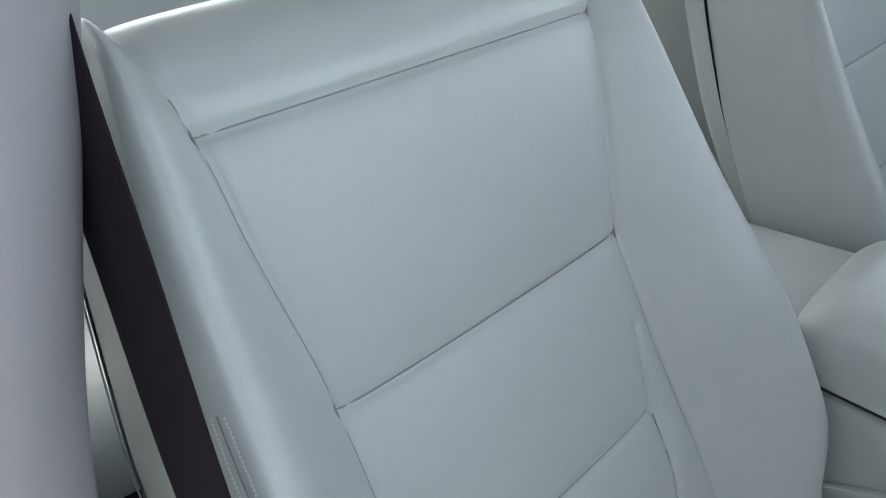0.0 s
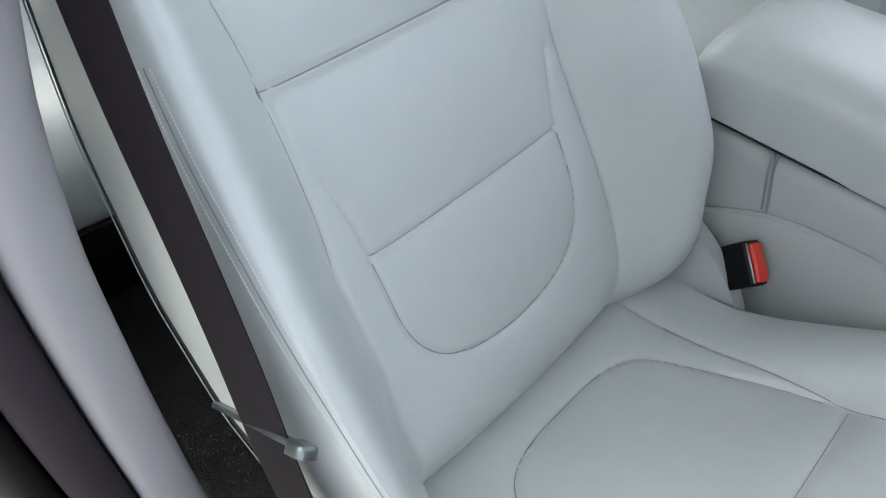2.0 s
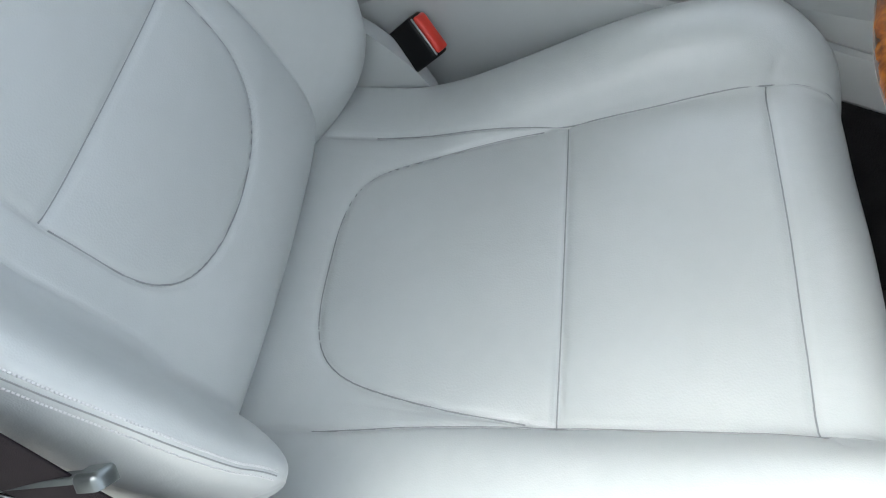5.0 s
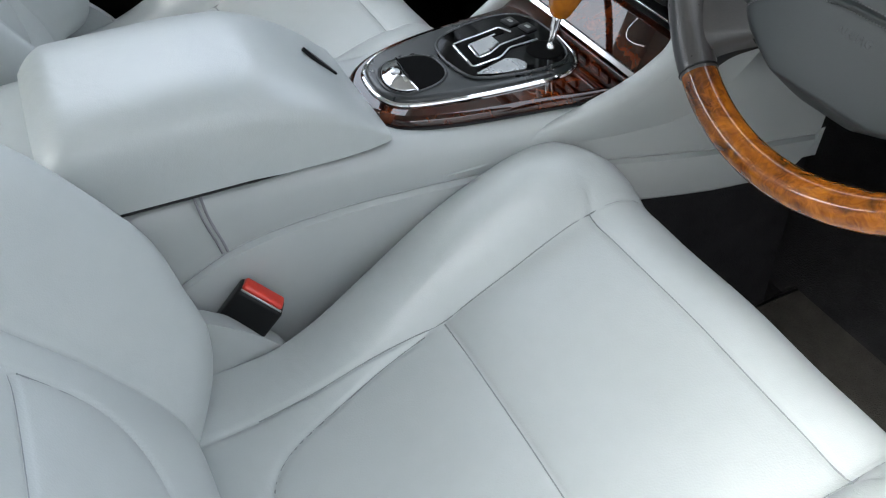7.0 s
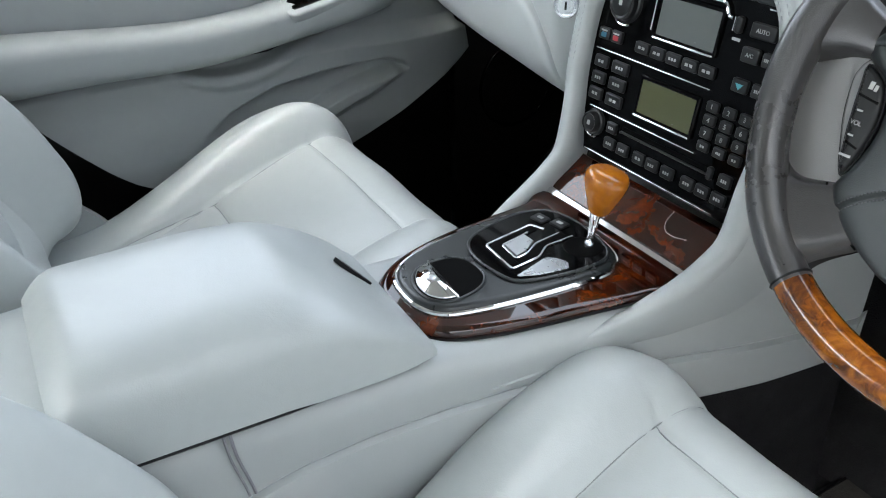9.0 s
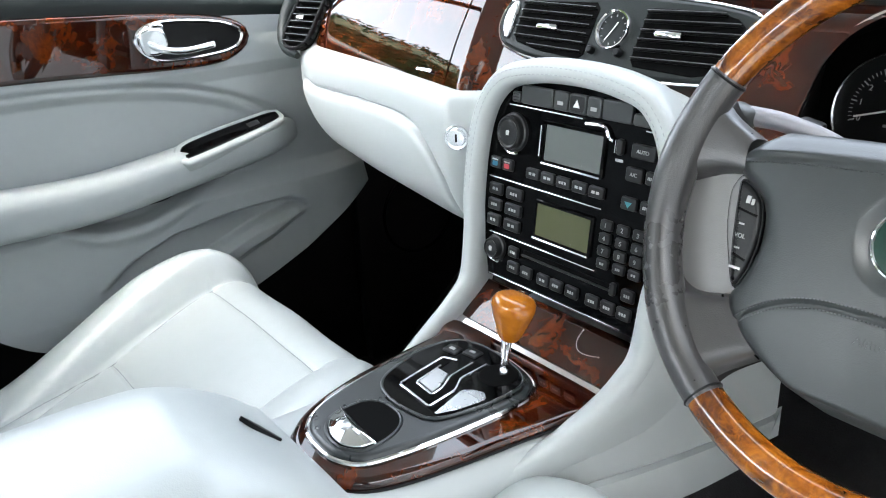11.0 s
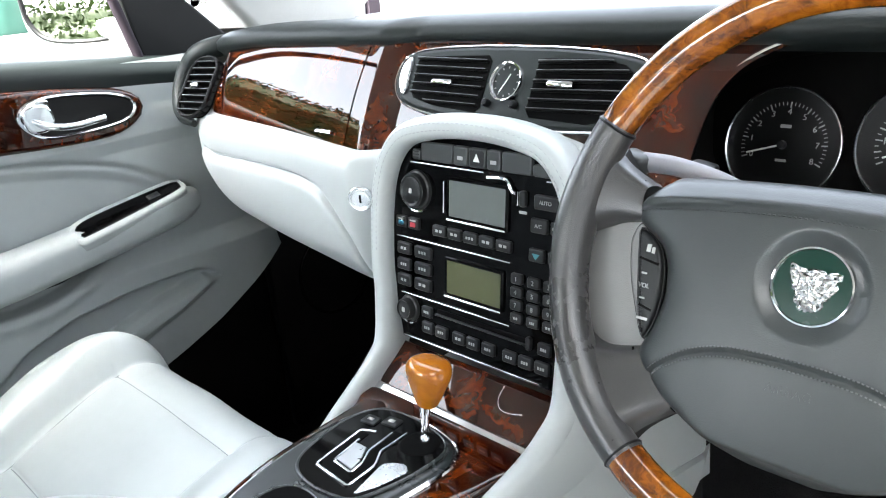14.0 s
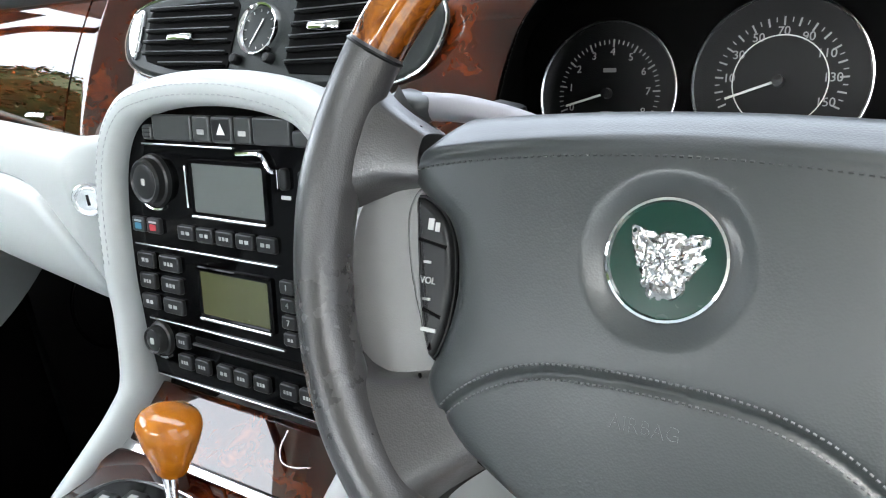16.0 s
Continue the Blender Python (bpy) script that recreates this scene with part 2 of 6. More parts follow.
def sweep(path, profile, closed=False, up=None, scale=None, caps=True):
    """Carries a closed 2D profile (side, up) along a path."""
    p = np.asarray(path, float)
    prof = np.asarray(profile, float)
    t, u, s = frames(p, closed, up)
    k = np.ones(len(p)) if scale is None else np.asarray(scale, float)
    P = p[:, None] + k[:, None, None] * (prof[None, :, :1] * s[:, None] + prof[None, :, 1:] * u[:, None])
    v, f = grid(P, close_u=closed, close_v=True)
    if caps and not closed:
        n = len(prof)
        f = f + [list(range(n))[::-1], list(range(len(v) - n, len(v)))]
    return v, f


def circle(r, n=12, r2=None):
    a = np.linspace(0, 2 * np.pi, n, endpoint=False)
    return np.stack([r * np.cos(a), (r2 or r) * np.sin(a)], -1)


def tube(path, r, n=10, closed=False, up=None, scale=None):
    return sweep(path, circle(r, n), closed, up, scale)


def lathe(profile, n=32, cap=True):
    pr = np.asarray(profile, float)
    a = np.linspace(0, 2 * np.pi, n, endpoint=False)
    P = np.stack([pr[:, None, 0] * np.cos(a), pr[:, None, 0] * np.sin(a), np.repeat(pr[:, 1:], n, 1)], -1)
    v, f = grid(P, close_v=True)
    if cap:
        f = f + [list(range(n))[::-1], list(range(len(v) - n, len(v)))]
    return v, f


def inset(outline, d):
    p = np.asarray(outline, float)
    t = np.roll(p, -1, 0) - np.roll(p, 1, 0)
    t /= np.linalg.norm(t, axis=1)[:, None] + 1e-12
    nrm = np.stack([-t[:, 1], t[:, 0]], -1)
    area = 0.5 * np.sum(p[:, 0] * np.roll(p[:, 1], -1) - np.roll(p[:, 0], -1) * p[:, 1])
    return p + nrm * d * np.sign(area)


def slab(outline, depth, bevel=0.002, seg=3, crown=0.0):
    """A plate with a rounded front edge: outline in x, y; its back at z 0, its front at z depth."""
    p = np.asarray(outline, float)
    rings = [np.c_[p, np.zeros(len(p))]]
    for k in range(seg + 1):
        a = k / seg * np.pi / 2
        rings.append(np.c_[inset(p, bevel * (1 - np.cos(a))), np.full(len(p), depth - bevel + bevel * np.sin(a))])
    c = p.mean(0)
    if crown:
        base = inset(p, bevel)
        for k in (0.8, 0.55, 0.3):
            rings.append(np.c_[c + (base - c) * k, np.full(len(p), depth + crown * (1 - k * k))])
    v, f = grid(np.array(rings), close_v=True)
    n = len(p)
    f = f + [list(range(len(v) - n, len(v))), list(range(n))[::-1]]
    return v, f


def ring(outer, inner, depth, bevel=0.002):
    """A flat frame between two outlines of as many points."""
    o, i = np.asarray(outer, float), np.asarray(inner, float)
    z = lambda p, h: np.c_[p, np.full(len(p), h)]  # noqa: E731
    P = np.array([z(o, 0), z(o, depth - bevel), z(inset(o, bevel), depth), z(inset(i, -bevel), depth), z(i, depth - bevel), z(i, 0)])
    return grid(P, close_u=True, close_v=True)


def rrect(w, h, r, n=5):
    r = min(r, w / 2 - 1e-5, h / 2 - 1e-5)
    out = []
    for cx, cy, a0 in ((w / 2 - r, h / 2 - r, 0), (-w / 2 + r, h / 2 - r, 90), (-w / 2 + r, -h / 2 + r, 180), (w / 2 - r, -h / 2 + r, 270)):
        for k in range(n):
            a = radians(a0 + 90 * k / (n - 1))
            out.append((cx + r * math.cos(a), cy + r * math.sin(a)))
    return np.array(out)


def mesh_of(name, vf, mats, smooth=40):
    v, f = vf
    me = bpy.data.meshes.new(name)
    me.from_pydata([tuple(map(float, p)) for p in v], [], f)
    for m in mats if isinstance(mats, (list, tuple)) else [mats]:
        me.materials.append(m)
    me.polygons.foreach_set("use_smooth", [True] * len(me.polygons))
    if smooth < 180:
        me.set_sharp_from_angle(angle=radians(smooth))
    me.update()
    return me


def part(name, vf, mat, parent, label="", smooth=40, m=None):
    ob = new(name, mesh_of(name, vf, mat, smooth))
    if m is not None:
        ob.matrix_basis = m
    ob.parent = parent
    if parent is not None and parent.type == "MESH":
        ob.matrix_parent_inverse = parent.matrix_basis.inverted()
    if label:
        ob["label"] = label
    return ob


def empty(name, at=(0, 0, 0)):
    ob = new(name)
    ob.empty_display_size = 0.05
    ob.location = at
    return ob


def thing(name, label, category, group="", kind="", at=(0, 0, 0)):
    return tagged(empty(name, at), label, category, group, kind)


def axes(o, ex, ey):
    """A pose whose x and y axes lie along ex and ey."""
    ex, ey = Vector(ex).normalized(), Vector(ey)
    ez = ex.cross(ey).normalized()
    ey = ez.cross(ex)
    m = Matrix.Identity(4)
    for k, a in enumerate((ex, ey, ez)):
        m.col[k][:3] = a
    m.translation = o
    return m


def lettering(text, size, parent, mat, m, depth=0.0003, name="lettering"):
    cu = bpy.data.curves.new("letters", "FONT")
    cu.body, cu.size, cu.align_x, cu.align_y, cu.extrude = text, size, "CENTER", "CENTER", depth
    tmp = bpy.data.objects.new("letters", cu)
    scene.collection.objects.link(tmp)
    dg = bpy.context.evaluated_depsgraph_get()
    me = bpy.data.meshes.new_from_object(tmp.evaluated_get(dg))
    bpy.data.objects.remove(tmp)
    bpy.data.curves.remove(cu)
    me.materials.clear()
    me.materials.append(mat)
    ob = new(name, me)
    ob.matrix_basis = m
    ob.parent = parent
    if parent.type == "MESH":
        ob.matrix_parent_inverse = parent.matrix_basis.inverted()
    return ob


def lerp(x, xs, ys):
    return np.interp(x, xs, ys)


def smooth_lerp(x, xs, ys):
    """Interpolation through the given stations with rounded corners."""
    d = (max(xs) - min(xs)) * 0.03
    return (np.interp(x - d, xs, ys) + np.interp(x - d / 2, xs, ys) + 2 * np.interp(x, xs, ys) + np.interp(x + d / 2, xs, ys) + np.interp(x + d, xs, ys)) / 6


def seam_distance(X, Y, curve):
    """Distance of the points (X, Y) from a polyline."""
    c = np.asarray(curve, float)
    best = np.full(X.shape, 9.0)
    for a, b in zip(c[:-1], c[1:]):
        d = b - a
        t = np.clip(((X - a[0]) * d[0] + (Y - a[1]) * d[1]) / (d @ d + 1e-12), 0, 1)
        best = np.minimum(best, np.hypot(X - a[0] - t * d[0], Y - a[1] - t * d[1]))
    return best


def split_grid(P, region, names, mats, parent, labels=None):
    """One mesh part for each region of a grid of points; region holds a number for each face."""
    v, f = grid(P)
    reg = np.asarray(region).ravel()
    whole = mesh_of("whole", (v, f), [])
    normals = np.zeros(len(v) * 3, np.float32)
    whole.vertex_normals.foreach_get("vector", normals)
    normals = normals.reshape(-1, 3)
    bpy.data.meshes.remove(whole)
    for k, name in enumerate(names):
        faces = [q for q, r in zip(f, reg) if r == k]
        if not faces:
            continue
        used = np.unique(np.array(faces))
        back = np.zeros(len(v), int)
        back[used] = np.arange(len(used))
        piece = part(name, (v[used], back[np.array(faces)].tolist()), mats[k], parent, (labels or {}).get(name, ""), smooth=180)
        piece.data.normals_split_custom_set_from_vertices(normals[used].tolist())   # the shading runs on across the seams


# ---- car seats ----
def seam_threads(parent, P, X, S, curves):
    """Thin threads in the bottom of sewn seams, shade put into their colour."""
    for c in curves:
        c = spline(np.asarray(c, float), 70)
        pts = []
        for cx, cs in c:
            j = np.clip(np.interp(cs, S[0], np.arange(S.shape[1])), 0, S.shape[1] - 1.001)
            j0 = int(j)
            a = j - j0
            col, pos = X[:, j0] * (1 - a) + X[:, j0 + 1] * a, P[:, j0] * (1 - a) + P[:, j0 + 1] * a
            mono = np.maximum.accumulate(col)
            i = np.interp(cx, mono, np.arange(len(mono)))
            i0 = min(int(i), len(mono) - 2)
            b = i - i0
            pts.append(pos[i0] * (1 - b) + pos[i0 + 1] * b)
        pts = np.array(pts)
        pts[2:-2] = (pts[:-4] + pts[1:-3] + pts[2:-2] + pts[3:-1] + pts[4:]) / 5
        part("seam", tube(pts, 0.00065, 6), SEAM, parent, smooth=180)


def seat_cushion(parent, side, dx=0.0):
    """The cushion, from the bite at the back to the rolled front lip. side: +1 where the outboard flank is at +x."""
    run = spline([(-0.10, 0.243), (-0.05, 0.247), (0.0, 0.252), (0.05, 0.259), (0.10, 0.27), (0.16, 0.286), (0.22, 0.303), (0.30, 0.331), (0.36, 0.351),
                  (0.395, 0.359), (0.42, 0.3565), (0.443, 0.343), (0.458, 0.318), (0.464, 0.28), (0.46, 0.20), (0.455, 0.12)], 230)
    across = spline([(-0.262, -0.17), (-0.266, -0.10), (-0.267, -0.03), (-0.262, 0.012), (-0.25, 0.037), (-0.232, 0.052), (-0.21, 0.058), (-0.19, 0.053), (-0.172, 0.036),
                     (-0.158, 0.014), (-0.146, 0.001), (-0.10, 0.003), (0, 0.006), (0.10, 0.003), (0.146, 0.001), (0.158, 0.014), (0.172, 0.036), (0.19, 0.053), (0.21, 0.058),
                     (0.232, 0.052), (0.25, 0.037), (0.262, 0.012), (0.267, -0.03), (0.266, -0.10), (0.262, -0.17)], 250)
    y, z = run[:, 0][None], run[:, 1][None]
    x, h = across[:, 0][:, None], across[:, 1][:, None]
    swell = smooth_lerp(y, [-0.1, 0.02, 0.08, 0.14, 0.22, 0.31, 0.38, 0.43, 0.47], [0.0, 0.03, 0.08, 0.26, 0.52, 0.66, 0.63, 0.46, 0.25])
    swell_in = smooth_lerp(y, [-0.1, 0.04, 0.10, 0.16, 0.22, 0.28, 0.33, 0.37, 0.41, 0.44, 0.47], [0.0, 0.02, 0.07, 0.28, 0.58, 0.78, 0.82, 0.70, 0.45, 0.26, 0.1])
    w_out = np.clip((x * side + 0.13) / 0.26, 0, 1)
    w_out = w_out * w_out * (3 - 2 * w_out)
    swell = swell * (1.04 if side > 0 else 1.18) * w_out + swell_in * (1.0 if side > 0 else 0.45) * (1 - w_out)
    drop = np.minimum(h, 0)
    X = x * smooth_lerp(y, [-0.1, 0.07, 0.15, 0.25, 0.4, 0.47], [0.84, 0.84, 0.91, 0.97, 1.0, 0.99]) + 0 * y
    X = np.where(x * side < 0, X * (1 - 0.05 * np.exp(-(((y - 0.11) / 0.07) ** 2))), X)
    X = np.where(x * side > 0, np.sign(X) * np.where(np.abs(X) > 0.155, 0.155 + (np.abs(X) - 0.155) * (1 - 0.66 * np.clip((y - 0.28) / 0.17, 0, 1) ** 2), np.abs(X)) * (1.0 if side > 0 else 1.06), X)
    Z = z + np.maximum(h, 0) * swell + drop * (1 - 0.5 * (z < 0.28))
    Z = np.maximum(Z, 0.10)
    Y = y + 0 * x
    Y = np.where(np.abs(X) > 0.2, Y - 0.9 * np.maximum(np.abs(X) - 0.2, 0) ** 1.5 * np.clip((Y - 0.36) / 0.1, 0, 1) * 3, Y)
    arc = np.r_[0, np.cumsum(np.hypot(*np.diff(run, axis=0).T))][None] - 0.10 + 0 * x
    half = lambda s: lerp(s, [-0.05, 0.1, 0.22, 0.38, 0.48], [0.157, 0.149, 0.146, 0.157, 0.16])  # noqa: E731
    S = np.interp(arc, arc[0], run[:, 0])
    S = np.where(arc > arc[0][np.argmax(run[:, 0])], run[:, 0].max() + arc - arc[0][np.argmax(run[:, 0])], S)
    ys = np.linspace(-0.08, 0.50, 40)
    right = np.c_[half(ys), ys]
    left = np.c_[-half(ys), ys]
    trans = [(-half(0.222), 0.222), (half(0.222), 0.222)]
    front = [(-half(0.381) - 0.012, 0.387), (-half(0.381), 0.381), (half(0.381), 0.381), (half(0.381) + 0.012, 0.387)]
    u_half = spline([(-0.143, 0.20), (-0.135, 0.15), (-0.121, 0.095), (-0.107, 0.055), (-0.086, 0.033), (-0.05, 0.023), (0, 0.021), (0.05, 0.023), (0.086, 0.033), (0.107, 0.055),
                     (0.121, 0.095), (0.135, 0.15), (0.143, 0.20)], 60)
    dip = np.zeros_like(Z)
    for curve, deep in ((right, 0.0038), (left, 0.0038), (trans, 0.0042), (front, 0.0032), (u_half, 0.0036)):
        d = seam_distance(X, S, curve)
        dip += deep * 0.7 * np.exp(-((d / 0.0022) ** 2)) + deep * 1.1 * np.exp(-d / 0.014)
    inside_u = (S < 0.222) & (np.abs(X) < np.interp(S, u_half[30:, 1], u_half[30:, 0], left=0)) & (S > 0.021)
    Z = Z - dip * (z > 0.15) + 0.0015 * np.sin(37 * X + 5) * np.sin(23 * S + 1)
    P = np.stack([X + dx, Y, Z], -1)
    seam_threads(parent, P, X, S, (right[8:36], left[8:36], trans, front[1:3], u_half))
    mid = lambda a: (a[:-1, :-1] + a[1:, 1:]) / 2  # noqa: E731
    xm, sm = mid(X), mid(S)
    reg = np.full(xm.shape, 2)
    reg[np.abs(xm) > half(sm)] = 3
    reg[(np.abs(xm) > half(sm)) & (xm * side < 0)] = 4
    mids = np.abs(xm) <= half(sm)
    reg[mids & (sm > 0.222) & (sm <= 0.381)] = 0
    reg[mid(inside_u.astype(float)) > 0.5] = 1
    reg[mids & (sm > 0.381)] = 5
    split_grid(P, reg, ["front_cushion_panel", "rear_cushion_panel", "cushion_surround", "outer_cushion_bolster", "inner_cushion_bolster", "cushion_front_lip"],
               [LEATHER_PANEL, LEATHER_PANEL, LEATHER, LEATHER, LEATHER, LEATHER], parent)


def seat_back(parent, side, dx=0.0):
    """The backrest, a closed upholstered body with bolsters, three sewn panels and a rounded top."""
    run = spline([(-0.075, 0.225), (-0.045, 0.232), (-0.022, 0.252), (-0.012, 0.285), (-0.018, 0.32), (-0.036, 0.36), (-0.060, 0.414), (-0.088, 0.470), (-0.122, 0.535), (-0.152, 0.595),
                  (-0.183, 0.672), (-0.211, 0.749), (-0.225, 0.774), (-0.239, 0.788), (-0.260, 0.7945), (-0.29, 0.786), (-0.32, 0.757)], 240)
    hz = [0.2, 0.28, 0.36, 0.45, 0.515, 0.602, 0.65, 0.70, 0.75, 0.80, 0.84]
    seam_half = [0.125, 0.150, 0.158, 0.148, 0.140, 0.140, 0.150, 0.160, 0.165, 0.180, 0.20]
    half = lambda s: smooth_lerp(s, hz, seam_half)  # noqa: E731
    wide = lambda s: smooth_lerp(s, [0.2, 0.235, 0.26, 0.3, 0.4, 0.5, 0.6, 0.7, 0.77, 0.81, 0.84], [0.170, 0.190, 0.205, 0.226, 0.241, 0.243, 0.234, 0.218, 0.203, 0.188, 0.165])  # noqa: E731
    proud = lambda s: smooth_lerp(s, [0.2, 0.235, 0.27, 0.32, 0.4, 0.5, 0.6, 0.7, 0.76, 0.84], [0.0, 0.006, 0.018, 0.046, 0.066, 0.061, 0.045, 0.025, 0.012, 0.004])  # noqa: E731
    # across: 0..1 the panel, 1..2 the bolster, 2..3 the flank
    k = np.r_[np.linspace(0, 1, 55)[:-1], np.linspace(1, 2, 55)[:-1], np.linspace(2, 3, 26)]
    k = np.r_[-k[:0:-1], k][:, None]
    ka, sg = np.abs(k), np.sign(k)
    y, z = run[:, 0][None], run[:, 1][None]
    S = np.maximum.accumulate(run[:, 1])[None] + 0 * k
    past = np.argmax(run[:, 1])
    S[:, past:] = run[past, 1] + 0.6 * (run[past, 0] - run[past:, 0])
    hs, ws, ps = half(S), wide(S), proud(S)
    hs = np.where(sg * side > 0, hs - 0.014 * np.clip((0.47 - S) / 0.08, 0, 1), hs)
    proud_out = lambda s: smooth_lerp(s, [0.2, 0.236, 0.250, 0.268, 0.29, 0.33, 0.4, 0.5, 0.6, 0.7, 0.76, 0.84], [0.0, 0.004, 0.018, 0.042, 0.064, 0.080, 0.083, 0.074, 0.054, 0.030, 0.014, 0.004])  # noqa: E731
    ps = np.where(sg * side > 0, proud_out(S), ps)
    ws = np.where(sg * side > 0, np.maximum(ws, np.where(S < 0.33, 0.226, ws)), ws + 0.016 * np.exp(-(((S - 0.44) / 0.14) ** 2)))
    flank = np.interp(S, [0.3, 0.45, 0.8], [0.070, 0.082, 0.102])   # depth of the flank to its joint with the shell
    b = np.clip(ka - 1, 0, 1)
    fac = np.where(sg * side > 0, 0.42, 0.45)
    X = np.where(ka <= 1, ka * hs, np.where(ka <= 2, hs + (ws - hs) * (np.sin(b * np.pi / 2) * 0.55 + b * 0.45), ws - 0.004 * np.clip(ka - 2, 0, 1)))
    up = np.where(ka <= 1, 0.004 * (1 - ka**2), np.where(ka <= 2, ps * (np.sin(np.clip(b / 0.72, 0, 1) * np.pi / 2) ** 1.3 - np.clip((b - 0.72) / 0.28, 0, 1) ** 2 * (1 - fac)), 0))
    full = np.where(b < 0.70, (0.5 - 0.5 * np.cos(np.clip(b / 0.64, 0, 1) * np.pi)) ** 0.85, 1 - 0.58 * (np.clip(b - 0.70, 0, 1) / 0.30) ** 1.7)
    up = np.where((sg * side > 0) & (ka > 1) & (ka <= 2), ps * full, up)
    edge = ps * fac
    back = np.clip(ka - 2, 0, 1)
    up = np.where(ka > 2, edge - back * (flank + edge), up)
    # the outer bolster ends low down in a rounded overhang above the hinge cover
    w_ = np.clip((np.where(sg * side > 0, ka, 0) - 1) / 0.35, 0, 1)
    w_ = w_ * w_ * (3 - 2 * w_)
    z_end = 0.338 if side > 0 else 0.275
    z = z + w_ * (np.sqrt((z - z_end) ** 2 + 0.030 ** 2) - (z - z_end)) / 2
    t = np.gradient(run, axis=0)
    t /= np.hypot(*t.T)[:, None]
    ny, nz = t[:, 1][None], -t[:, 0][None]
    lines = []
    zz = np.linspace(0.24, 0.83, 60)
    lines += [np.c_[half(zz) - (0.014 * np.clip((0.47 - zz) / 0.08, 0, 1) if sd * side > 0 else 0), zz] * (sd, 1) for sd in (1, -1)]
    lines += [[(-0.111, 0.470), (0.111, 0.470)], [(-half(0.594), 0.594), (half(0.594), 0.594)], [(-half(0.75), 0.75), (half(0.75), 0.75)]]
    u = spline([(-0.124, 0.53), (-0.114, 0.49), (-0.112, 0.445), (-0.109, 0.409), (-0.097, 0.384), (-0.075, 0.366), (-0.04, 0.355), (0, 0.352), (0.04, 0.355), (0.075, 0.366), (0.097, 0.384),
                (0.109, 0.409), (0.112, 0.445), (0.114, 0.49), (0.124, 0.53)], 70)
    lines.append(u)
    XS = X * sg
    for n, c in enumerate(lines):
        d = seam_distance(XS, S, c)
        deep = (0.0036, 0.0036, 0.0050, 0.0046, 0.0034, 0.0034)[n]
        wide_dip = (0.012, 0.012, 0.022, 0.022, 0.015, 0.012)[n]
        if n == (0 if side > 0 else 1):
            deep = deep * np.clip((S - 0.36) / 0.12, 0, 1)
        up = up - deep * 0.7 * np.exp(-((d / 0.0022) ** 2)) - deep * 1.1 * np.exp(-d / wide_dip)
    P = np.stack([XS + dx, y + up * ny, z + up * nz], -1)
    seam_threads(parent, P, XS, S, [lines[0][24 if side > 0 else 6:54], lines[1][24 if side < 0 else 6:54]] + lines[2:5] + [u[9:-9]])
    mid = lambda a: (a[:-1, :-1] + a[1:, 1:]) / 2  # noqa: E731
    xm, sm, km = np.abs(mid(XS)), mid(S), mid(k + 0 * S)
    reg = np.zeros(xm.shape, int)
    uin = (sm < 0.470) & (xm < np.interp(sm, u[35:, 1], u[35:, 0], left=0)) & (sm > 0.352)
    reg[:] = 4
    reg[(sm >= 0.470) & (xm < np.where(sm < 0.53, np.interp(sm, u[35:, 1], u[35:, 0]), half(sm)))] = 1
    reg[(sm >= 0.594) & (np.abs(km) < 1)] = 2
    reg[(sm >= 0.75) & (np.abs(km) < 1)] = 3
    reg[uin] = 0
    reg[(np.abs(km) >= 1) & (km * side > 0)] = 5
    reg[(np.abs(km) >= 1) & (km * side <= 0)] = 6
    reg[km > 2] = 7
    reg[km < -2] = 8
    split_grid(P, reg, ["lower_back_panel", "middle_back_panel", "upper_back_panel", "backrest_top", "lumbar_surround", "outer_back_bolster", "inner_back_bolster", "backrest_flank", "backrest_flank"],
               [LEATHER_PANEL, LEATHER_PANEL, LEATHER_PANEL, LEATHER, LEATHER, LEATHER, LEATHER] + [LIT_FLANK if side > 0 else LEATHER, LEATHER], parent)
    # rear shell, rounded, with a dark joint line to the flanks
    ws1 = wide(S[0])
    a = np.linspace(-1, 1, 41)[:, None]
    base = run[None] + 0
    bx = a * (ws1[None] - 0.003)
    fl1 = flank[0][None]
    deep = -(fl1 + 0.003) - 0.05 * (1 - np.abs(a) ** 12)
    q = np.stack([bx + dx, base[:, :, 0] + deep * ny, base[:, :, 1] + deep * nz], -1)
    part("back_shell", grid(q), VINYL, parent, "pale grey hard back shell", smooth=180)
    # dark piping along the joint of flank and shell
    for sgn in (-1, 1):
        e = np.stack([dx + sgn * (ws1 - 0.001), run[:, 0] - (flank[0] + 0.001) * ny[0], run[:, 1] - (flank[0] + 0.001) * nz[0]], -1)[25:215:6]
        part("flank_joint", tube(e, 0.0014 if sgn * side < 0 else 0.0006, 6), BLACK if sgn * side < 0 else SEAM, parent, "dark joint line")
    # twin rows of pale stitching along the outer bolster's edge
    nrm = np.stack([0 * ny[0], ny[0], nz[0]], -1)
    def along(at_low, at_high):
        """A line up the bolster, from one share of its width low down to another at its upper end."""
        j = np.arange(44, 158, 4)
        at = np.interp(j, [44, 158], [at_low, at_high])
        ks_ = k[:, 0] * side
        o_ = np.argsort(ks_)
        return spline(np.array([[np.interp(1 + b_, ks_[o_], P[o_, i, c]) for c in range(3)] for i, b_ in zip(j, at)]) + 0.0002 * nrm[j], 150)

    part("side_seam", tube(along(0.70, 0.86), 0.0005, 6), SEAM, parent, "seam between two rows of stitching")
    for lo_, hi_ in ((0.665, 0.825), (0.735, 0.895)):
        e = along(lo_, hi_)
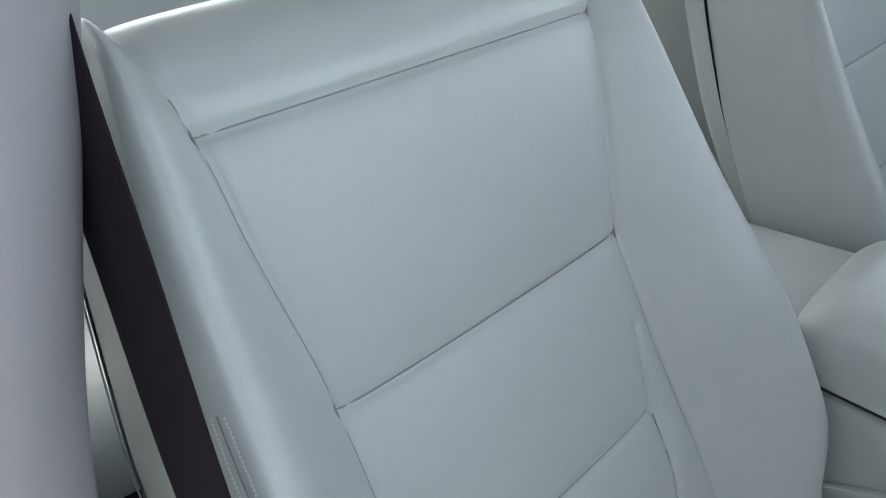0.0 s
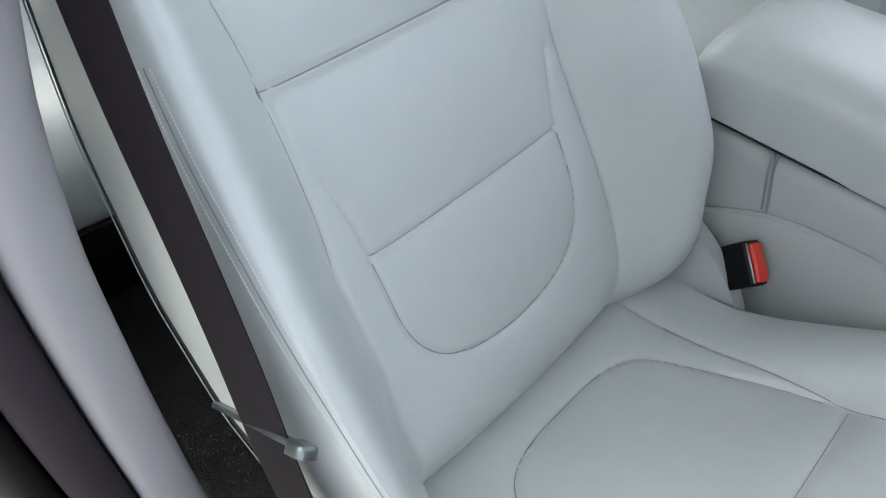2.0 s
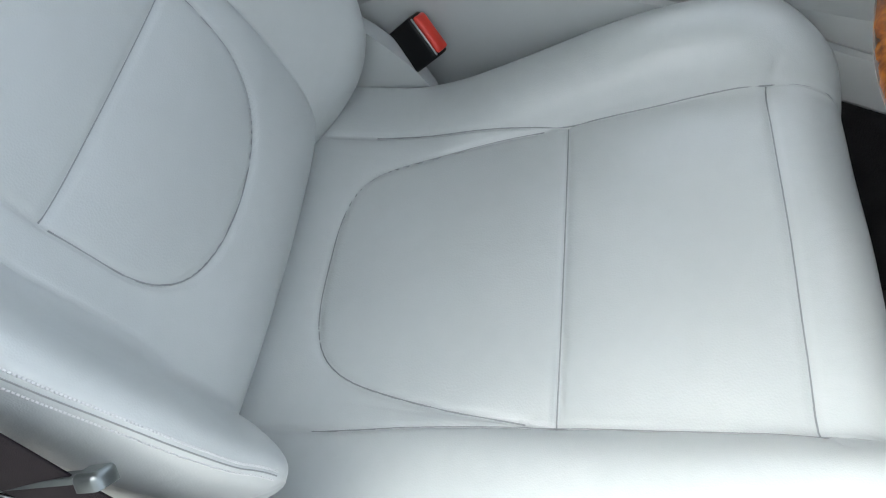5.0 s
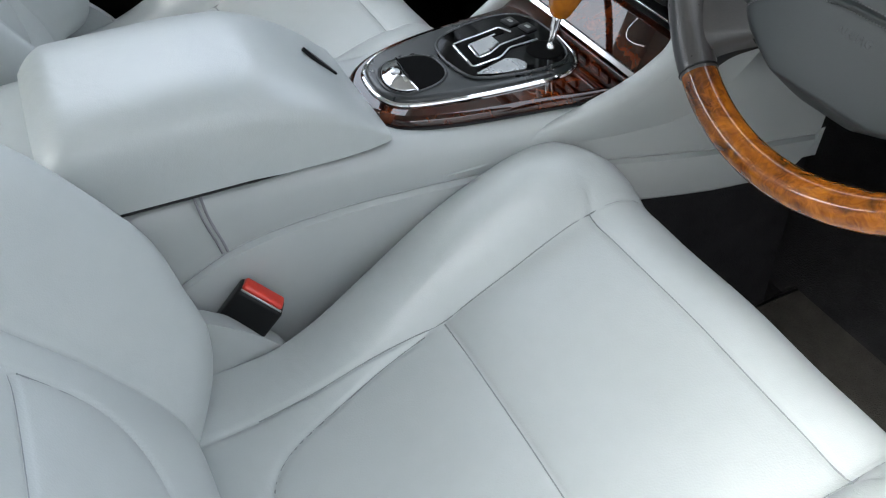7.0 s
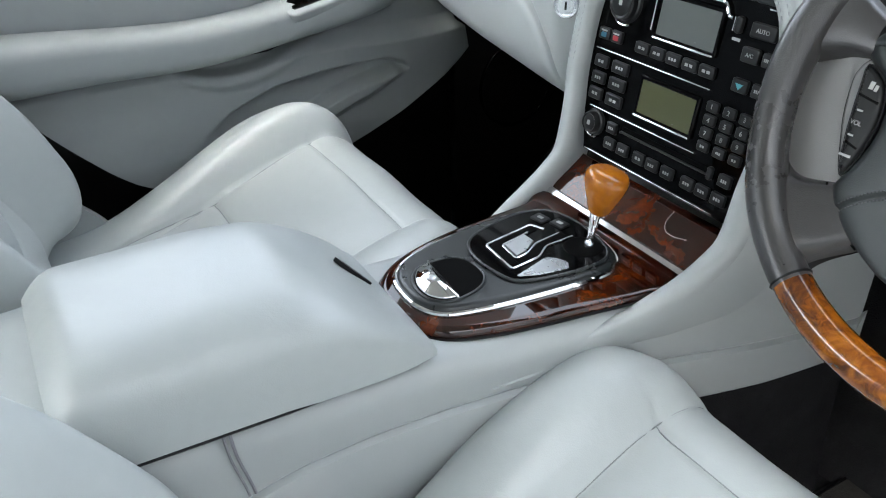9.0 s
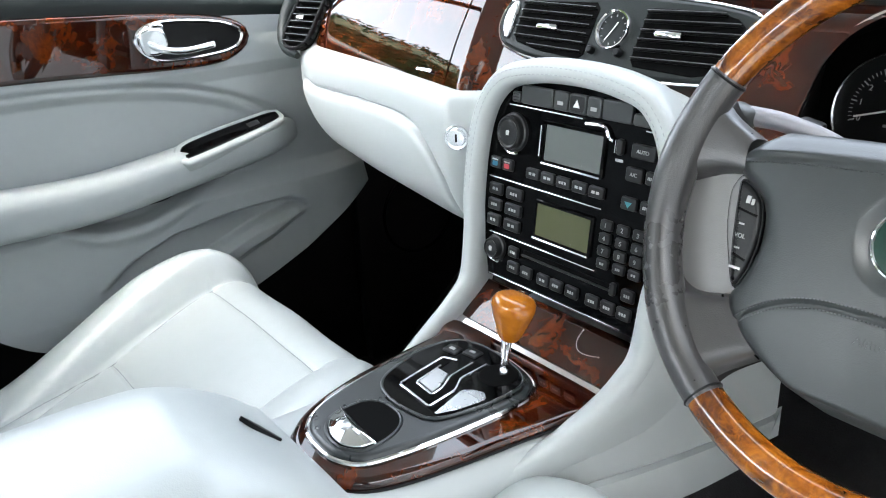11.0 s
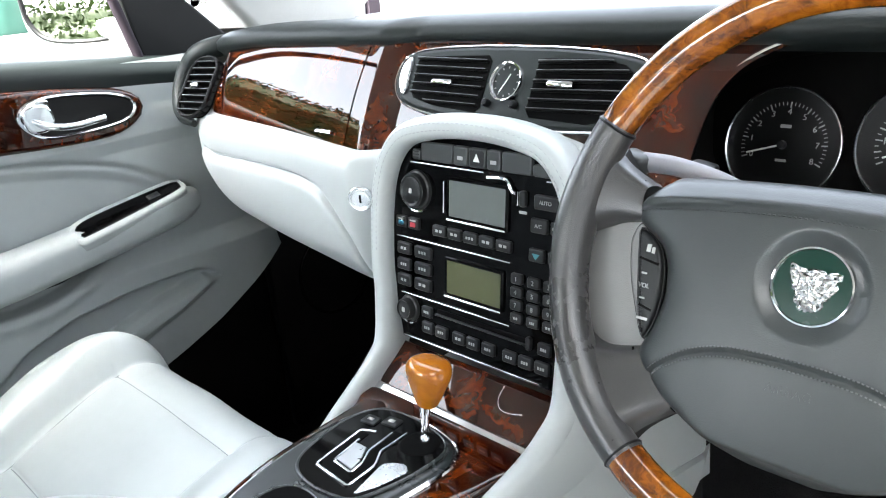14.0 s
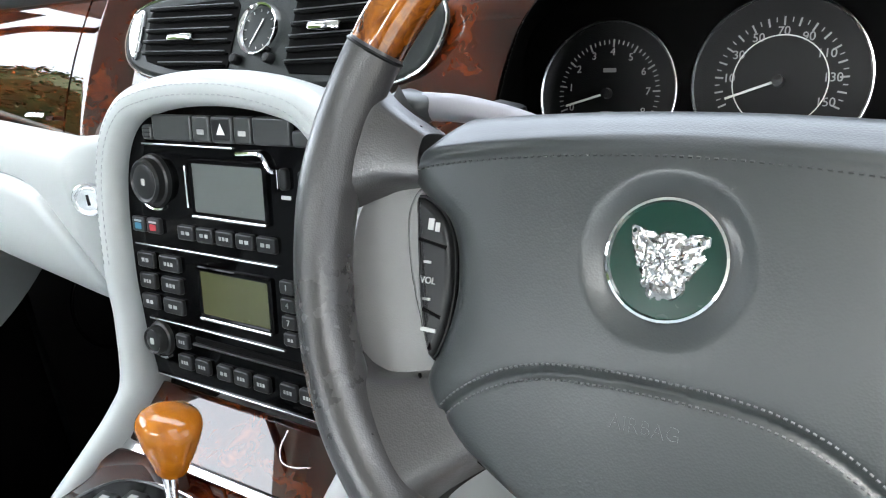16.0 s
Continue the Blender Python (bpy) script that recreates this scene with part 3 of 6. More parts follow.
        st = [tube(np.array([e[i], e[i] * 0.35 + e[i + 1] * 0.65]), 0.0007, 5) for i in range(0, 149)]
        part("side_stitching", join(*st), STITCH, parent, "row of pale stitching")


def headrest(parent):
    body = []
    for s in np.linspace(-1, 1, 25):
        w = (1 - abs(s) ** 4) ** 0.25
        body.append([(0.125 * np.sign(np.cos(a)) * abs(np.cos(a)) ** 0.6 * (0.9 + 0.1 * w), -0.30 + 0.045 * w * np.sin(a) * (1 if np.sin(a) > 0 else 0.8) - 0.03 * s, 0.945 + 0.095 * s) for a in np.linspace(0, 2 * np.pi, 40, endpoint=False)])
    v, f = grid(np.array(body), close_v=True)
    f = f + [list(range(40))[::-1], list(range(len(v) - 40, len(v)))]
    part("headrest", (v, f), SLATE, parent, "dark grey leather headrest")
    for x in (-0.075, 0.075):
        part("headrest_post", tube([(x, -0.275, 0.79), (x, -0.29, 0.90)], 0.007, 12), CHROME, parent, "chrome post")
        part("post_collar", moved(lathe([(0.015, 0), (0.015, 0.006), (0.009, 0.009)], 20), Matrix.Translation((x, -0.278, 0.789))), CHROME, parent, "chrome collar")


def car_seat(name, label, x, side, y=0.0):
    s = thing(name, label, "car seat", "front seats", at=(x, y, 0))
    seat_cushion(s, side, -0.004 * side)
    seat_back(s, side, 0.010 * side)
    headrest(s)
    # plastic side valances and the hinge cover between cushion and back
    for sgn in (-1, 1):
        o = spline([(-0.10, 0.10), (0.40, 0.10), (0.43, 0.14), (0.42, 0.19), (0.30, 0.20), (0.16, 0.19), (0.06, 0.215), (0.0, 0.235), (-0.06, 0.23), (-0.11, 0.18)], 60, True)
        m = axes((sgn * 0.268, 0, 0), (0, sgn, 0), (0, 0, 1))
        part("side_valance", moved(slab(o * (sgn, 1), 0.026, 0.006), m), SWITCH, s, "moulded dark grey plastic valance")
        o2 = spline([(-0.06, 0.16), (0.075, 0.16), (0.092, 0.225), (0.082, 0.262), (0.045, 0.305), (0.0, 0.335), (-0.06, 0.33)], 40, True)
        m = axes((sgn * 0.224, 0, 0), (0, sgn, 0), (0, 0, 1))
        part("hinge_cover", moved(slab(o2 * (sgn, 1), 0.022, 0.005), m), VINYL, s, "grey plastic hinge cover")
    part("seat_base", box(0.46, 0.46, 0.07, 0.01, at=(0, 0.16, 0.075)), BLACK, s, "black seat frame")
    for sx in (-0.2, 0.2):
        part("seat_rail", box(0.03, 0.56, 0.03, 0.004, at=(sx, 0.13, 0.025)), SATIN, s, "metal floor rail")
    return s


driver_seat = car_seat("driver_seat", "light grey leather front seat with bolsters and sewn panels", 0.365, 1)
passenger_seat = car_seat("passenger_seat", "light grey leather front passenger seat beside the console", -0.375, -1, -0.024)


# ---- the car's shell ----
def shell(name, vf, mat, label="", category="", smooth=40):
    return tagged(part(name, vf, mat, None, smooth=smooth), label, category, kind="structure")


floor = shell("floor", box(1.5, 2.6, 0.03, 0.004, at=(0, -0.1, -0.015)), CARPET, "charcoal carpeted car floor", "floor")
shell("bulkhead", box(1.5, 0.04, 0.75, 0.004, at=(0, 1.18, 0.36)), CARPET, "dark carpeted bulkhead behind the pedals", "bulkhead")
shell("toe_board", moved(box(1.46, 0.55, 0.02, 0.004), pose(0, 1.02, 0.16, 38, 0, 0)), CARPET, "dark sloping toe board", "toe board")

# roof with its lining, open above the door glass
roof = []
for y in np.linspace(-1.45, 0.52, 36):
    hw = 0.62 - 0.05 * max(0, (y + 0.1)) ** 2 - 0.06 * max(0, -y - 0.6) ** 2
    zc = 1.23 - 0.10 * max(0, y + 0.25) ** 1.6 - 0.10 * max(0, -y - 0.5) ** 2
    roof.append([(hw * s, y, zc + 0.05 * (1 - s * s)) for s in np.linspace(-1, 1, 25)])
roof = np.array(roof)
shell("ceiling", grid(roof), HEADLINER, "pale cloth roof lining", "roof lining", smooth=180)
paint = material("silver_green_paint", (0.35, 0.38, 0.38), rough=0.25, metal=0.6, coat=0.8, var=0.02)
shell("roof_panel", grid(roof * (1.10, 1.0, 1) + (0, 0, 0.03)), paint, "metallic painted roof panel", "roof", smooth=180)


def pillar(name, path, w, d, mat, label, up=(0, 1, 0)):
    prof = rrect(w, d, min(w, d) * 0.35)
    return shell(name, sweep(spline(path, 24), prof, up=up), mat, label, "pillar")


# far-side pillars and rails, and the rails over the driver's door
for s, nm in ((-1, "left"), (1, "right")):
    pillar("pillar_a_" + nm, [(s * 0.755, 0.985, 0.745), (s * 0.705, 0.80, 0.94), (s * 0.605, 0.55, 1.145)], 0.05, 0.25, HEADLINER, "pale windscreen pillar trim")
    pillar("roof_rail_" + nm, [(s * 0.595, 0.52, 1.145), (s * 0.620, 0.1, 1.22), (s * 0.622, -0.2, 1.235), (s * 0.605, -0.8, 1.22), (s * 0.57, -1.1, 1.18)], 0.075, 0.05, HEADLINER, "pale roof rail", up=(0, 0, 1))
    pillar("pillar_c_" + nm, [(s * 0.57, -1.08, 1.17), (s * 0.62, -1.3, 1.0), (s * 0.66, -1.5, 0.8)], 0.06, 0.16, HEADLINER, "pale rear pillar trim")
pillar("header_rail", [(-0.59, 0.52, 1.145), (0, 0.54, 1.18), (0.59, 0.52, 1.145)], 0.05, 0.05, HEADLINER, "pale rail over the windscreen", up=(0, 0, 1))

# the middle pillar on the driver's side: pale trim facing ahead, then the dark seal and the painted flange
zs = np.array([-0.05, 0.1, 0.25, 0.4, 0.55, 0.65, 0.72, 0.78, 0.84, 1.0, 1.2])
xin = np.array([0.612, 0.626, 0.638, 0.647, 0.652, 0.645, 0.630, 0.615, 0.600, 0.578, 0.555])


def pillar_strip(name, x0, x1, y0, bulge, mat, label):
    fine = np.linspace(-0.05, 1.2, 60)
    xi = smooth_lerp(fine, zs, xin)
    P = []
    for z, x in zip(fine, xi):
        row = []
        for a in np.linspace(0, np.pi, 15):
            row.append((x + (x0 + x1) / 2 - (x1 - x0) / 2 * np.cos(a), y0 + bulge * np.sin(a) ** 0.7, z))
        row += [(x + x1, y0 - 0.03, z), (x + x1, y0 - 0.18, z), (x + x0 + 0.003, y0 - 0.20, z), (x + x0, y0 - 0.10, z)]
        P.append(row)
    return shell(name, grid(np.array(P), close_v=True), mat, label, "pillar trim", smooth=50)


pillar_strip("pillar_b_trim", 0.0, 0.043, -0.165, 0.016, TRIM, "pale grey plastic trim of the door pillar")
pillar_strip("pillar_b_seal", 0.045, 0.082, -0.172, 0.014, RUBBER, "dark rubber door seal along the pillar")
pillar_strip("pillar_b_flange", 0.084, 0.115, -0.18, 0.008, BLACK, "black flange outside the door seal")
pl = pillar_strip("pillar_b_left", 0.0, 0.06, -0.165, 0.016, TRIM, "pale grey door pillar trim on the far side")
pl.matrix_basis = Matrix.Diagonal((-1.02, 1, 1, 1))

for s, nm in ((-1, "left"), (1, "right")):
    shell("fender_" + nm, box(0.03, 0.55, 0.85, 0.006, at=(s * 0.765, 0.965, 0.34)), BLACK, "dark inner wall ahead of the door", "inner wall")
shell("hinge_pillar", box(0.07, 0.06, 0.80, 0.01, at=(0.735, 0.72, 0.33)), TRIM, "grey hinge pillar ahead of the door opening", "pillar")
shell("underdash_cover", box(1.40, 0.36, 0.02, 0.004, at=(0, 0.90, 0.56)), BLACK, "black cover under the dash", "cover")
shell("door_skin", box(0.03, 1.12, 0.85, 0.01, at=(-0.80, 0.16, 0.33)), paint, "painted outer door skin", "door skin")

# sill on the driver's side
shell("sill", box(0.12, 2.2, 0.14, 0.02, 3, at=(0.72, -0.05, 0.03)), RUBBER, "dark sill trim along the door opening", "sill")

# rear bench
bench = thing("rear_bench", "light grey leather rear bench seat with dark base", "bench seat")
prof = spline([(-0.66, 0.150), (-0.612, 0.160), (-0.590, 0.21), (-0.595, 0.27), (-0.64, 0.315), (-0.74, 0.322), (-0.9, 0.30), (-1.05, 0.29)], 40)
xs = np.linspace(-0.66, 0.66, 90)
P = np.array([[(x, y, z + 0.02 * np.cos(x * 4.7) ** 2 - 0.008 * np.exp(-((abs(x) - 0.30) / 0.006) ** 2) - 0.01 * max(0, abs(x) - 0.6)) for y, z in prof] for x in xs])
part("bench_cushion", grid(P), LEATHER, bench, smooth=180)
prof = spline([(-0.98, 0.24), (-1.0, 0.36), (-1.08, 0.55), (-1.17, 0.76), (-1.21, 0.82), (-1.26, 0.84), (-1.33, 0.83)], 40)
P = np.array([[(x, y + 0.03 * np.cos(x * 4.7) ** 2 - 0.008 * np.exp(-((abs(x) - 0.30) / 0.006) ** 2), z) for y, z in prof] for x in xs])
part("bench_back", grid(P), LEATHER, bench, smooth=180)
part("bench_piping", tube(np.array([(x, -0.609, 0.157 + 0.02 * np.cos(x * 4.7) ** 2 - 0.01 * max(0, abs(x) - 0.6)) for x in xs]), 0.004, 8), RUBBER, bench, "dark piping under the cushion")
part("bench_base", box(1.3, 0.06, 0.13, 0.01, at=(0, -0.650, 0.085)), BLACK, bench, "dark base of the bench")
shell("parcel_shelf", box(1.3, 0.35, 0.03, 0.006, at=(0, -1.48, 0.80)), HEADLINER, "pale parcel shelf", "shelf")
shell("rear_wall", box(1.3, 0.04, 0.8, 0.004, at=(0, -1.40, 0.4)), CARPET, "dark wall behind the bench", "wall")
for s, nm in ((-1, "left"), (1, "right")):
    shell("rear_door_" + nm, box(0.06, 1.0, 0.72, 0.02, 3, at=(s * 0.71, -0.78, 0.38)), VINYL, "pale grey rear door lining", "door")
shell("scuttle", box(1.5, 0.5, 0.04, 0.01, at=(0, 1.05, 0.745)), DASHPAD, "dark scuttle under the windscreen", "scuttle")


# ---- centre console ----
console = thing("centre_console", "pale grey console with walnut inlay, padded lid and gear selector", "console")
CX = 0.010


def console_body():
    """Lofted body: rows along y, each a section from the left foot over the top to the right foot."""
    ys = np.linspace(-0.42, 0.75, 110)
    top = smooth_lerp(ys, [-0.42, -0.3, -0.08, 0.2, 0.25, 0.44, 0.50, 0.56, 0.65, 0.9], [0.40, 0.42, 0.426, 0.419, 0.414, 0.413, 0.413, 0.43, 0.42, 0.40])
    half = smooth_lerp(ys, [-0.42, -0.1, 0.2, 0.26, 0.35, 0.45, 0.52, 0.62, 0.9], [0.095, 0.096, 0.096, 0.098, 0.104, 0.122, 0.132, 0.140, 0.145])
    half_l = smooth_lerp(ys, [-0.42, -0.1, 0.2, 0.26, 0.35, 0.45, 0.9], [0.095, 0.096, 0.096, 0.097, 0.098, 0.104, 0.11])
    step = smooth_lerp(ys, [-0.42, 0.0, 0.02, 0.06, 0.157, 0.275, 0.379, 0.562, 0.82, 0.9], [0.25, 0.315, 0.335, 0.355, 0.364, 0.361, 0.357, 0.326, 0.28, 0.27])
    base = np.interp(ys, [-0.42, 0.3, 0.48, 0.60, 0.75], [0.10, 0.25, 0.283, 0.262, 0.242])
    P, Q = [], []
    for y, t, h, hl, s, b in zip(ys, top, half, half_l, step, base):
        r = 0.026
        end = 0.06 * np.clip((y - 0.70) / 0.05, 0, 1) ** 2
        right = [(h - 0.012, b + end - 0.003), (h, b + end), (h + 0.005, b + end + 0.006), (h + 0.005, (b + s) / 2), (h + 0.0045, s - 0.008), (h + 0.003, s - 0.003), (h - 0.003, s), (h, s + 0.004), (h, s + (t - r - s) * 0.5)]
        for a in np.linspace(0, np.pi / 2, 7):
            right.append((h - r + r * np.cos(a), t - r + r * np.sin(a)))
        cx = CX * np.clip((y - 0.1) * 4, 0, 1)
        sec = [(h - hl - x, z) for x, z in right] + [(0, t)] + right[::-1]
        P.append([(cx + x, y, z) for x, z in sec])
        low = [(h + 0.012, 0.0), (h + 0.004, 0.10), (h - 0.004, b + 0.012), (h - 0.02, b + 0.05)]
        Q.append([(cx + x, y, z) for x, z in [(h - hl - x, z) for x, z in low] + low[::-1]])
    return np.array(P), np.array(Q)


body, tunnel = console_body()
part("console_body", grid(body), VINYL, console, smooth=35)
part("tunnel_carpet", grid(tunnel), CARPET, console, "dark carpet along the tunnel", smooth=60)
for sgn in (-1, 1):  # upright stitched joint on the flank
    e = [(sgn * 0.0968, 0.053, 0.425), (sgn * 0.0972, 0.055, 0.40), (sgn * 0.0972, 0.061, 0.37), (sgn * 0.0972, 0.063, 0.357)]
    part("flank_joint", tube(spline(e, 20), 0.0014, 6), TRIM, console)
    e = [(sgn * 0.0968, 0.048, 0.425), (sgn * 0.0972, 0.050, 0.40), (sgn * 0.0972, 0.056, 0.37), (sgn * 0.0972, 0.058, 0.357)]
    part("flank_joint", tube(spline(e, 20), 0.0012, 6), TRIM, console)


def lid_block(y0, y1, front, parent, name):
    """A padded block, tall and rounded, whose front rolls down."""
    ys = np.r_[np.linspace(y0, y1, 70)]
    P = []
    for y in ys:
        if front:
            top = smooth_lerp(np.array(y), [-0.06, 0.08, 0.13, 0.16, 0.185, 0.21, 0.225, 0.232], [0.507, 0.508, 0.503, 0.490, 0.473, 0.452, 0.434, 0.424])
        else:
            top = smooth_lerp(np.array(y), [-0.30, -0.2, -0.05], [0.45, 0.465, 0.475])
        top = float(top)
        pinch = 1.0
        if front and y > 0.17:
            pinch = 1 - 0.08 * ((y - 0.17) / 0.062) ** 2.2
        h = 0.0985 * pinch
        if y - y0 < 0.03:
            top -= 0.02 * (1 - (y - y0) / 0.03) ** 2
            h -= 0.008 * (1 - (y - y0) / 0.03) ** 2
        zb = 0.428 - 0.04 * max(y, 0) if front else 0.428
        row, tall = [], max(top - zb, 0.004)
        for a in np.linspace(0, np.pi, 41):
            c, s = np.cos(a), np.sin(a)
            row.append((h * np.sign(c) * abs(c) ** 0.55, y, zb + tall * (0.38 * min(1, s * 6) + 0.62 * s ** 0.5) if s > 0 else zb))
        P.append(row)
    P = np.array(P)
    v, f = grid(P)
    n = P.shape[1]
    f = f + [list(range(n))[::-1], list(range(len(v) - n, len(v)))]
    return part(name, (v, f), LEATHER, parent, smooth=60)


lid = lid_block(-0.055, 0.232, True, console, "armrest_lid")
lid_block(-0.30, -0.054, False, console, "rear_armrest_block")
part("lid_joint", tube(np.array([(0.0975, -0.05, 0.4305), (0.0975, 0.10, 0.4245), (0.094, 0.205, 0.4195)]), 0.0018, 6), BLACK, console, "dark joint under the lid")
slot = spline([(-0.016, 0), (0.0, 0.0045), (0.02, 0.003), (0.022, -0.002), (0.0, -0.0045), (-0.014, -0.003)], 30, True)
part("lid_latch", moved(slab(slot, 0.004, 0.001), axes((-0.002, 0.199, 0.4655), (0.45, 0.62, -0.64), (0.9, -0.3, 0.35))), BLACK, lid, "dark latch slot")

ZW = 0.4145
oval = spline([(0.0, 0.226), (0.038, 0.232), (0.063, 0.250), (0.079, 0.288), (0.090, 0.335), (0.099, 0.385), (0.109, 0.440), (0.114, 0.486), (-0.0985, 0.486), (-0.094, 0.440), (-0.090, 0.385),
               (-0.085, 0.335), (-0.074, 0.290), (-0.058, 0.256), (-0.034, 0.234)], 120, True)
part("walnut_inlay", moved(slab(oval, 0.010, 0.007, 5, 0.0), Matrix.Translation((CX, 0, ZW))), WOOD, console, "polished burr walnut inlay")
part("inlay_joint", tube(np.c_[oval[:, 0] * 1.008 + CX, (oval[:, 1] - 0.38) * 1.006 + 0.38, np.full(120, ZW + 0.0005)], 0.0016, 6, True), BLACK, console, "dark joint round the inlay")

tray_o = spline([(-0.006, 0.246), (0.020, 0.248), (0.042, 0.262), (0.054, 0.30), (0.062, 0.35), (0.067, 0.405), (0.064, 0.434), (0.046, 0.453), (-0.006, 0.461), (-0.050, 0.452), (-0.068, 0.432),
                 (-0.073, 0.40), (-0.070, 0.35), (-0.062, 0.305), (-0.050, 0.270), (-0.030, 0.251)], 120, True)
tray = part("selector_surround", moved(slab(tray_o, 0.0095, 0.005, 4), Matrix.Translation((CX, 0, ZW + 0.0075))), TRAY, console, "satin dark grey selector surround")
part("chrome_rim", tube(np.c_[inset(tray_o, -0.0014) + (CX, 0), np.full(120, ZW + 0.0108)], 0.0026, 8, True), CHROME, console, "bright chrome rim")
ZT = ZW + 0.0170
# ash cup: a black well whose rear half is closed by a domed chrome lid
cup = spline([(-0.029, 0.292), (-0.025, 0.270), (-0.006, 0.2565), (0.018, 0.255), (0.034, 0.266), (0.037, 0.284), (0.031, 0.307), (0.016, 0.320), (-0.008, 0.321), (-0.024, 0.312)], 70, True)
part("ash_well", moved(slab(cup, 0.0010, 0.0004), Matrix.Translation((CX, 0, ZT))), VENTBLACK, tray, "black oval well")
part("well_rim", tube(np.c_[cup + (CX, 0), np.full(70, ZT + 0.0002)], 0.0016, 8, True), TRAY, tray)
low = np.array([p for p in inset(cup, 0.0022) if p[1] < 0.2860 - 0.08 * (p[0] + 0.02)])
low = low[np.argsort(np.arctan2(low[:, 1] - 0.276, low[:, 0] - 0.004))]
part("well_lid", moved(slab(spline(low, 60, True), 0.0030, 0.0016, 3, 0.0045), Matrix.Translation((CX, 0, ZT + 0.0008))), CHROME, tray, "domed chrome lid")
part("lid_mark", moved(lathe([(0.0050, 0), (0.0050, 0.0010), (0.0036, 0.0016), (0.0004, 0.0017)], 20), Matrix.Translation((CX + 0.004, 0.270, ZT + 0.0078))), SATIN, tray)
# gloss gate plate with its angular chrome-edged slot
gate_o = spline([(0.022, 0.331), (0.042, 0.340), (0.053, 0.37), (0.058, 0.41), (0.053, 0.437), (0.030, 0.450), (-0.012, 0.4545), (-0.046, 0.448), (-0.060, 0.428), (-0.061, 0.395), (-0.050, 0.352), (-0.034, 0.334), (-0.008, 0.328)], 100, True)
gate = part("gate_plate", moved(slab(gate_o, 0.0020, 0.0008), Matrix.Translation((CX, 0, ZT))), GLOSS, tray, "glossy black gate plate")
part("gate_rim", tube(np.c_[gate_o + (CX, 0), np.full(100, ZT + 0.0012)], 0.0018, 8, True), TRAY, tray)
zg = ZT + 0.0022


def chamfered(pts, r=0.0022):
    """A polyline whose corners are cut short."""
    p = [np.array(q, float) for q in pts]
    out = [p[0]]
    for a, b, c in zip(p[:-2], p[1:-1], p[2:]):
        out += [b + (a - b) / np.linalg.norm(a - b) * r, b + (c - b) / np.linalg.norm(c - b) * r]
    return np.array(out + [p[-1]])


slot_mid = chamfered([(-0.019, 0.408), (-0.010, 0.3555), (0.0275, 0.3525), (0.0245, 0.379), (0.013, 0.396), (0.010, 0.428)], 0.004)
part("gate_slot", sweep(np.c_[slot_mid, np.full(len(slot_mid), zg)], rrect(0.0125, 0.0008, 0.0003, 3), up=(0, 0, 1)), VENTBLACK, gate, "black angular slot")
for pts in ([(-0.010, 0.416), (-0.0255, 0.409), (-0.0150, 0.3485), (0.0345, 0.3460), (0.0305, 0.381), (0.018, 0.398), (0.0165, 0.432)], [(-0.0135, 0.398), (-0.0060, 0.3620), (0.0215, 0.3595), (0.0185, 0.376), (0.0085, 0.392), (0.0045, 0.424)]):
    q = chamfered(pts)
    part("slot_edge", sweep(np.c_[q, np.full(len(q), zg + 0.0004)], rrect(0.0030, 0.0018, 0.0008, 3), up=(0, 0, 1)), CHROME, gate, "chrome edge of the slot")
part("gate_insert", moved(slab(np.array([(-0.0125, 0.392), (-0.0050, 0.3650), (0.0180, 0.3630), (0.0150, 0.376), (0.0040, 0.393)]), 0.0022, 0.0008), Matrix.Translation((0, 0, zg - 0.0008))), SATIN, gate, "bright square insert")
# metal patch shaped as the sky's reflection in the gloss gate plate
part("gate_sky_glint", moved(slab(chamfered([(0.038, 0.350), (0.047, 0.343), (0.0555, 0.362), (0.0615, 0.392), (0.052, 0.3985), (0.041, 0.394), (0.034, 0.386), (0.038, 0.350)], 0.002)[1:-1], 0.0010, 0.0003), Matrix.Translation((0, 0, zg - 0.0008))), SATIN, gate, "bright patch standing in for sky reflected in the gate plate")
for bx, by in ((-0.040, 0.426), (-0.020, 0.436)):
    part("mode_button", moved(box(0.018, 0.014, 0.004, 0.0015), pose(CX + bx, by, zg, 0, 0, 8)), BUTTON, gate)
    part("button_mark", moved(box(0.007, 0.004, 0.0006, 0.0002), pose(CX + bx, by, zg + 0.0022, 0, 0, 8)), PRINT2, gate)
# flat black disc added in place of the dark recess round the stem
part("selector_well", moved(lathe([(0.0, 0), (0.019, 0.0), (0.0195, 0.0010), (0.018, 0.0016)], 28), Matrix.Translation((CX + 0.028, 0.428, zg - 0.001))), VENTBLACK, gate, "black disc in place of the well round the selector")

selector = part("selector_stem", join(
    tube(spline([(0.0375, 0.432, zg), (0.0385, 0.434, zg + 0.012), (0.0365, 0.437, zg + 0.034), (0.0345, 0.440, 0.480)], 20), 0.0021, 10, scale=np.linspace(0.7, 1.3, 20)),
    tube(spline([(0.0405, 0.435, zg), (0.0415, 0.436, zg + 0.012), (0.0425, 0.440, zg + 0.034), (0.0455, 0.443, 0.480)], 20), 0.0021, 10, scale=np.linspace(0.7, 1.3, 20))), CHROME, console, "twin chrome selector stem")
part("stem_foot", moved(lathe([(0.005, 0), (0.0045, 0.004), (0.003, 0.007)], 20), Matrix.Translation((0.039, 0.434, zg))), CHROME, selector)
knob = [(0.0085, -0.0252), (0.0108, -0.0230), (0.0142, -0.0150), (0.0182, -0.0050), (0.0212, 0.0040), (0.0222, 0.0100), (0.0213, 0.0150), (0.0178, 0.0190), (0.011, 0.0212), (0.002, 0.0218)]
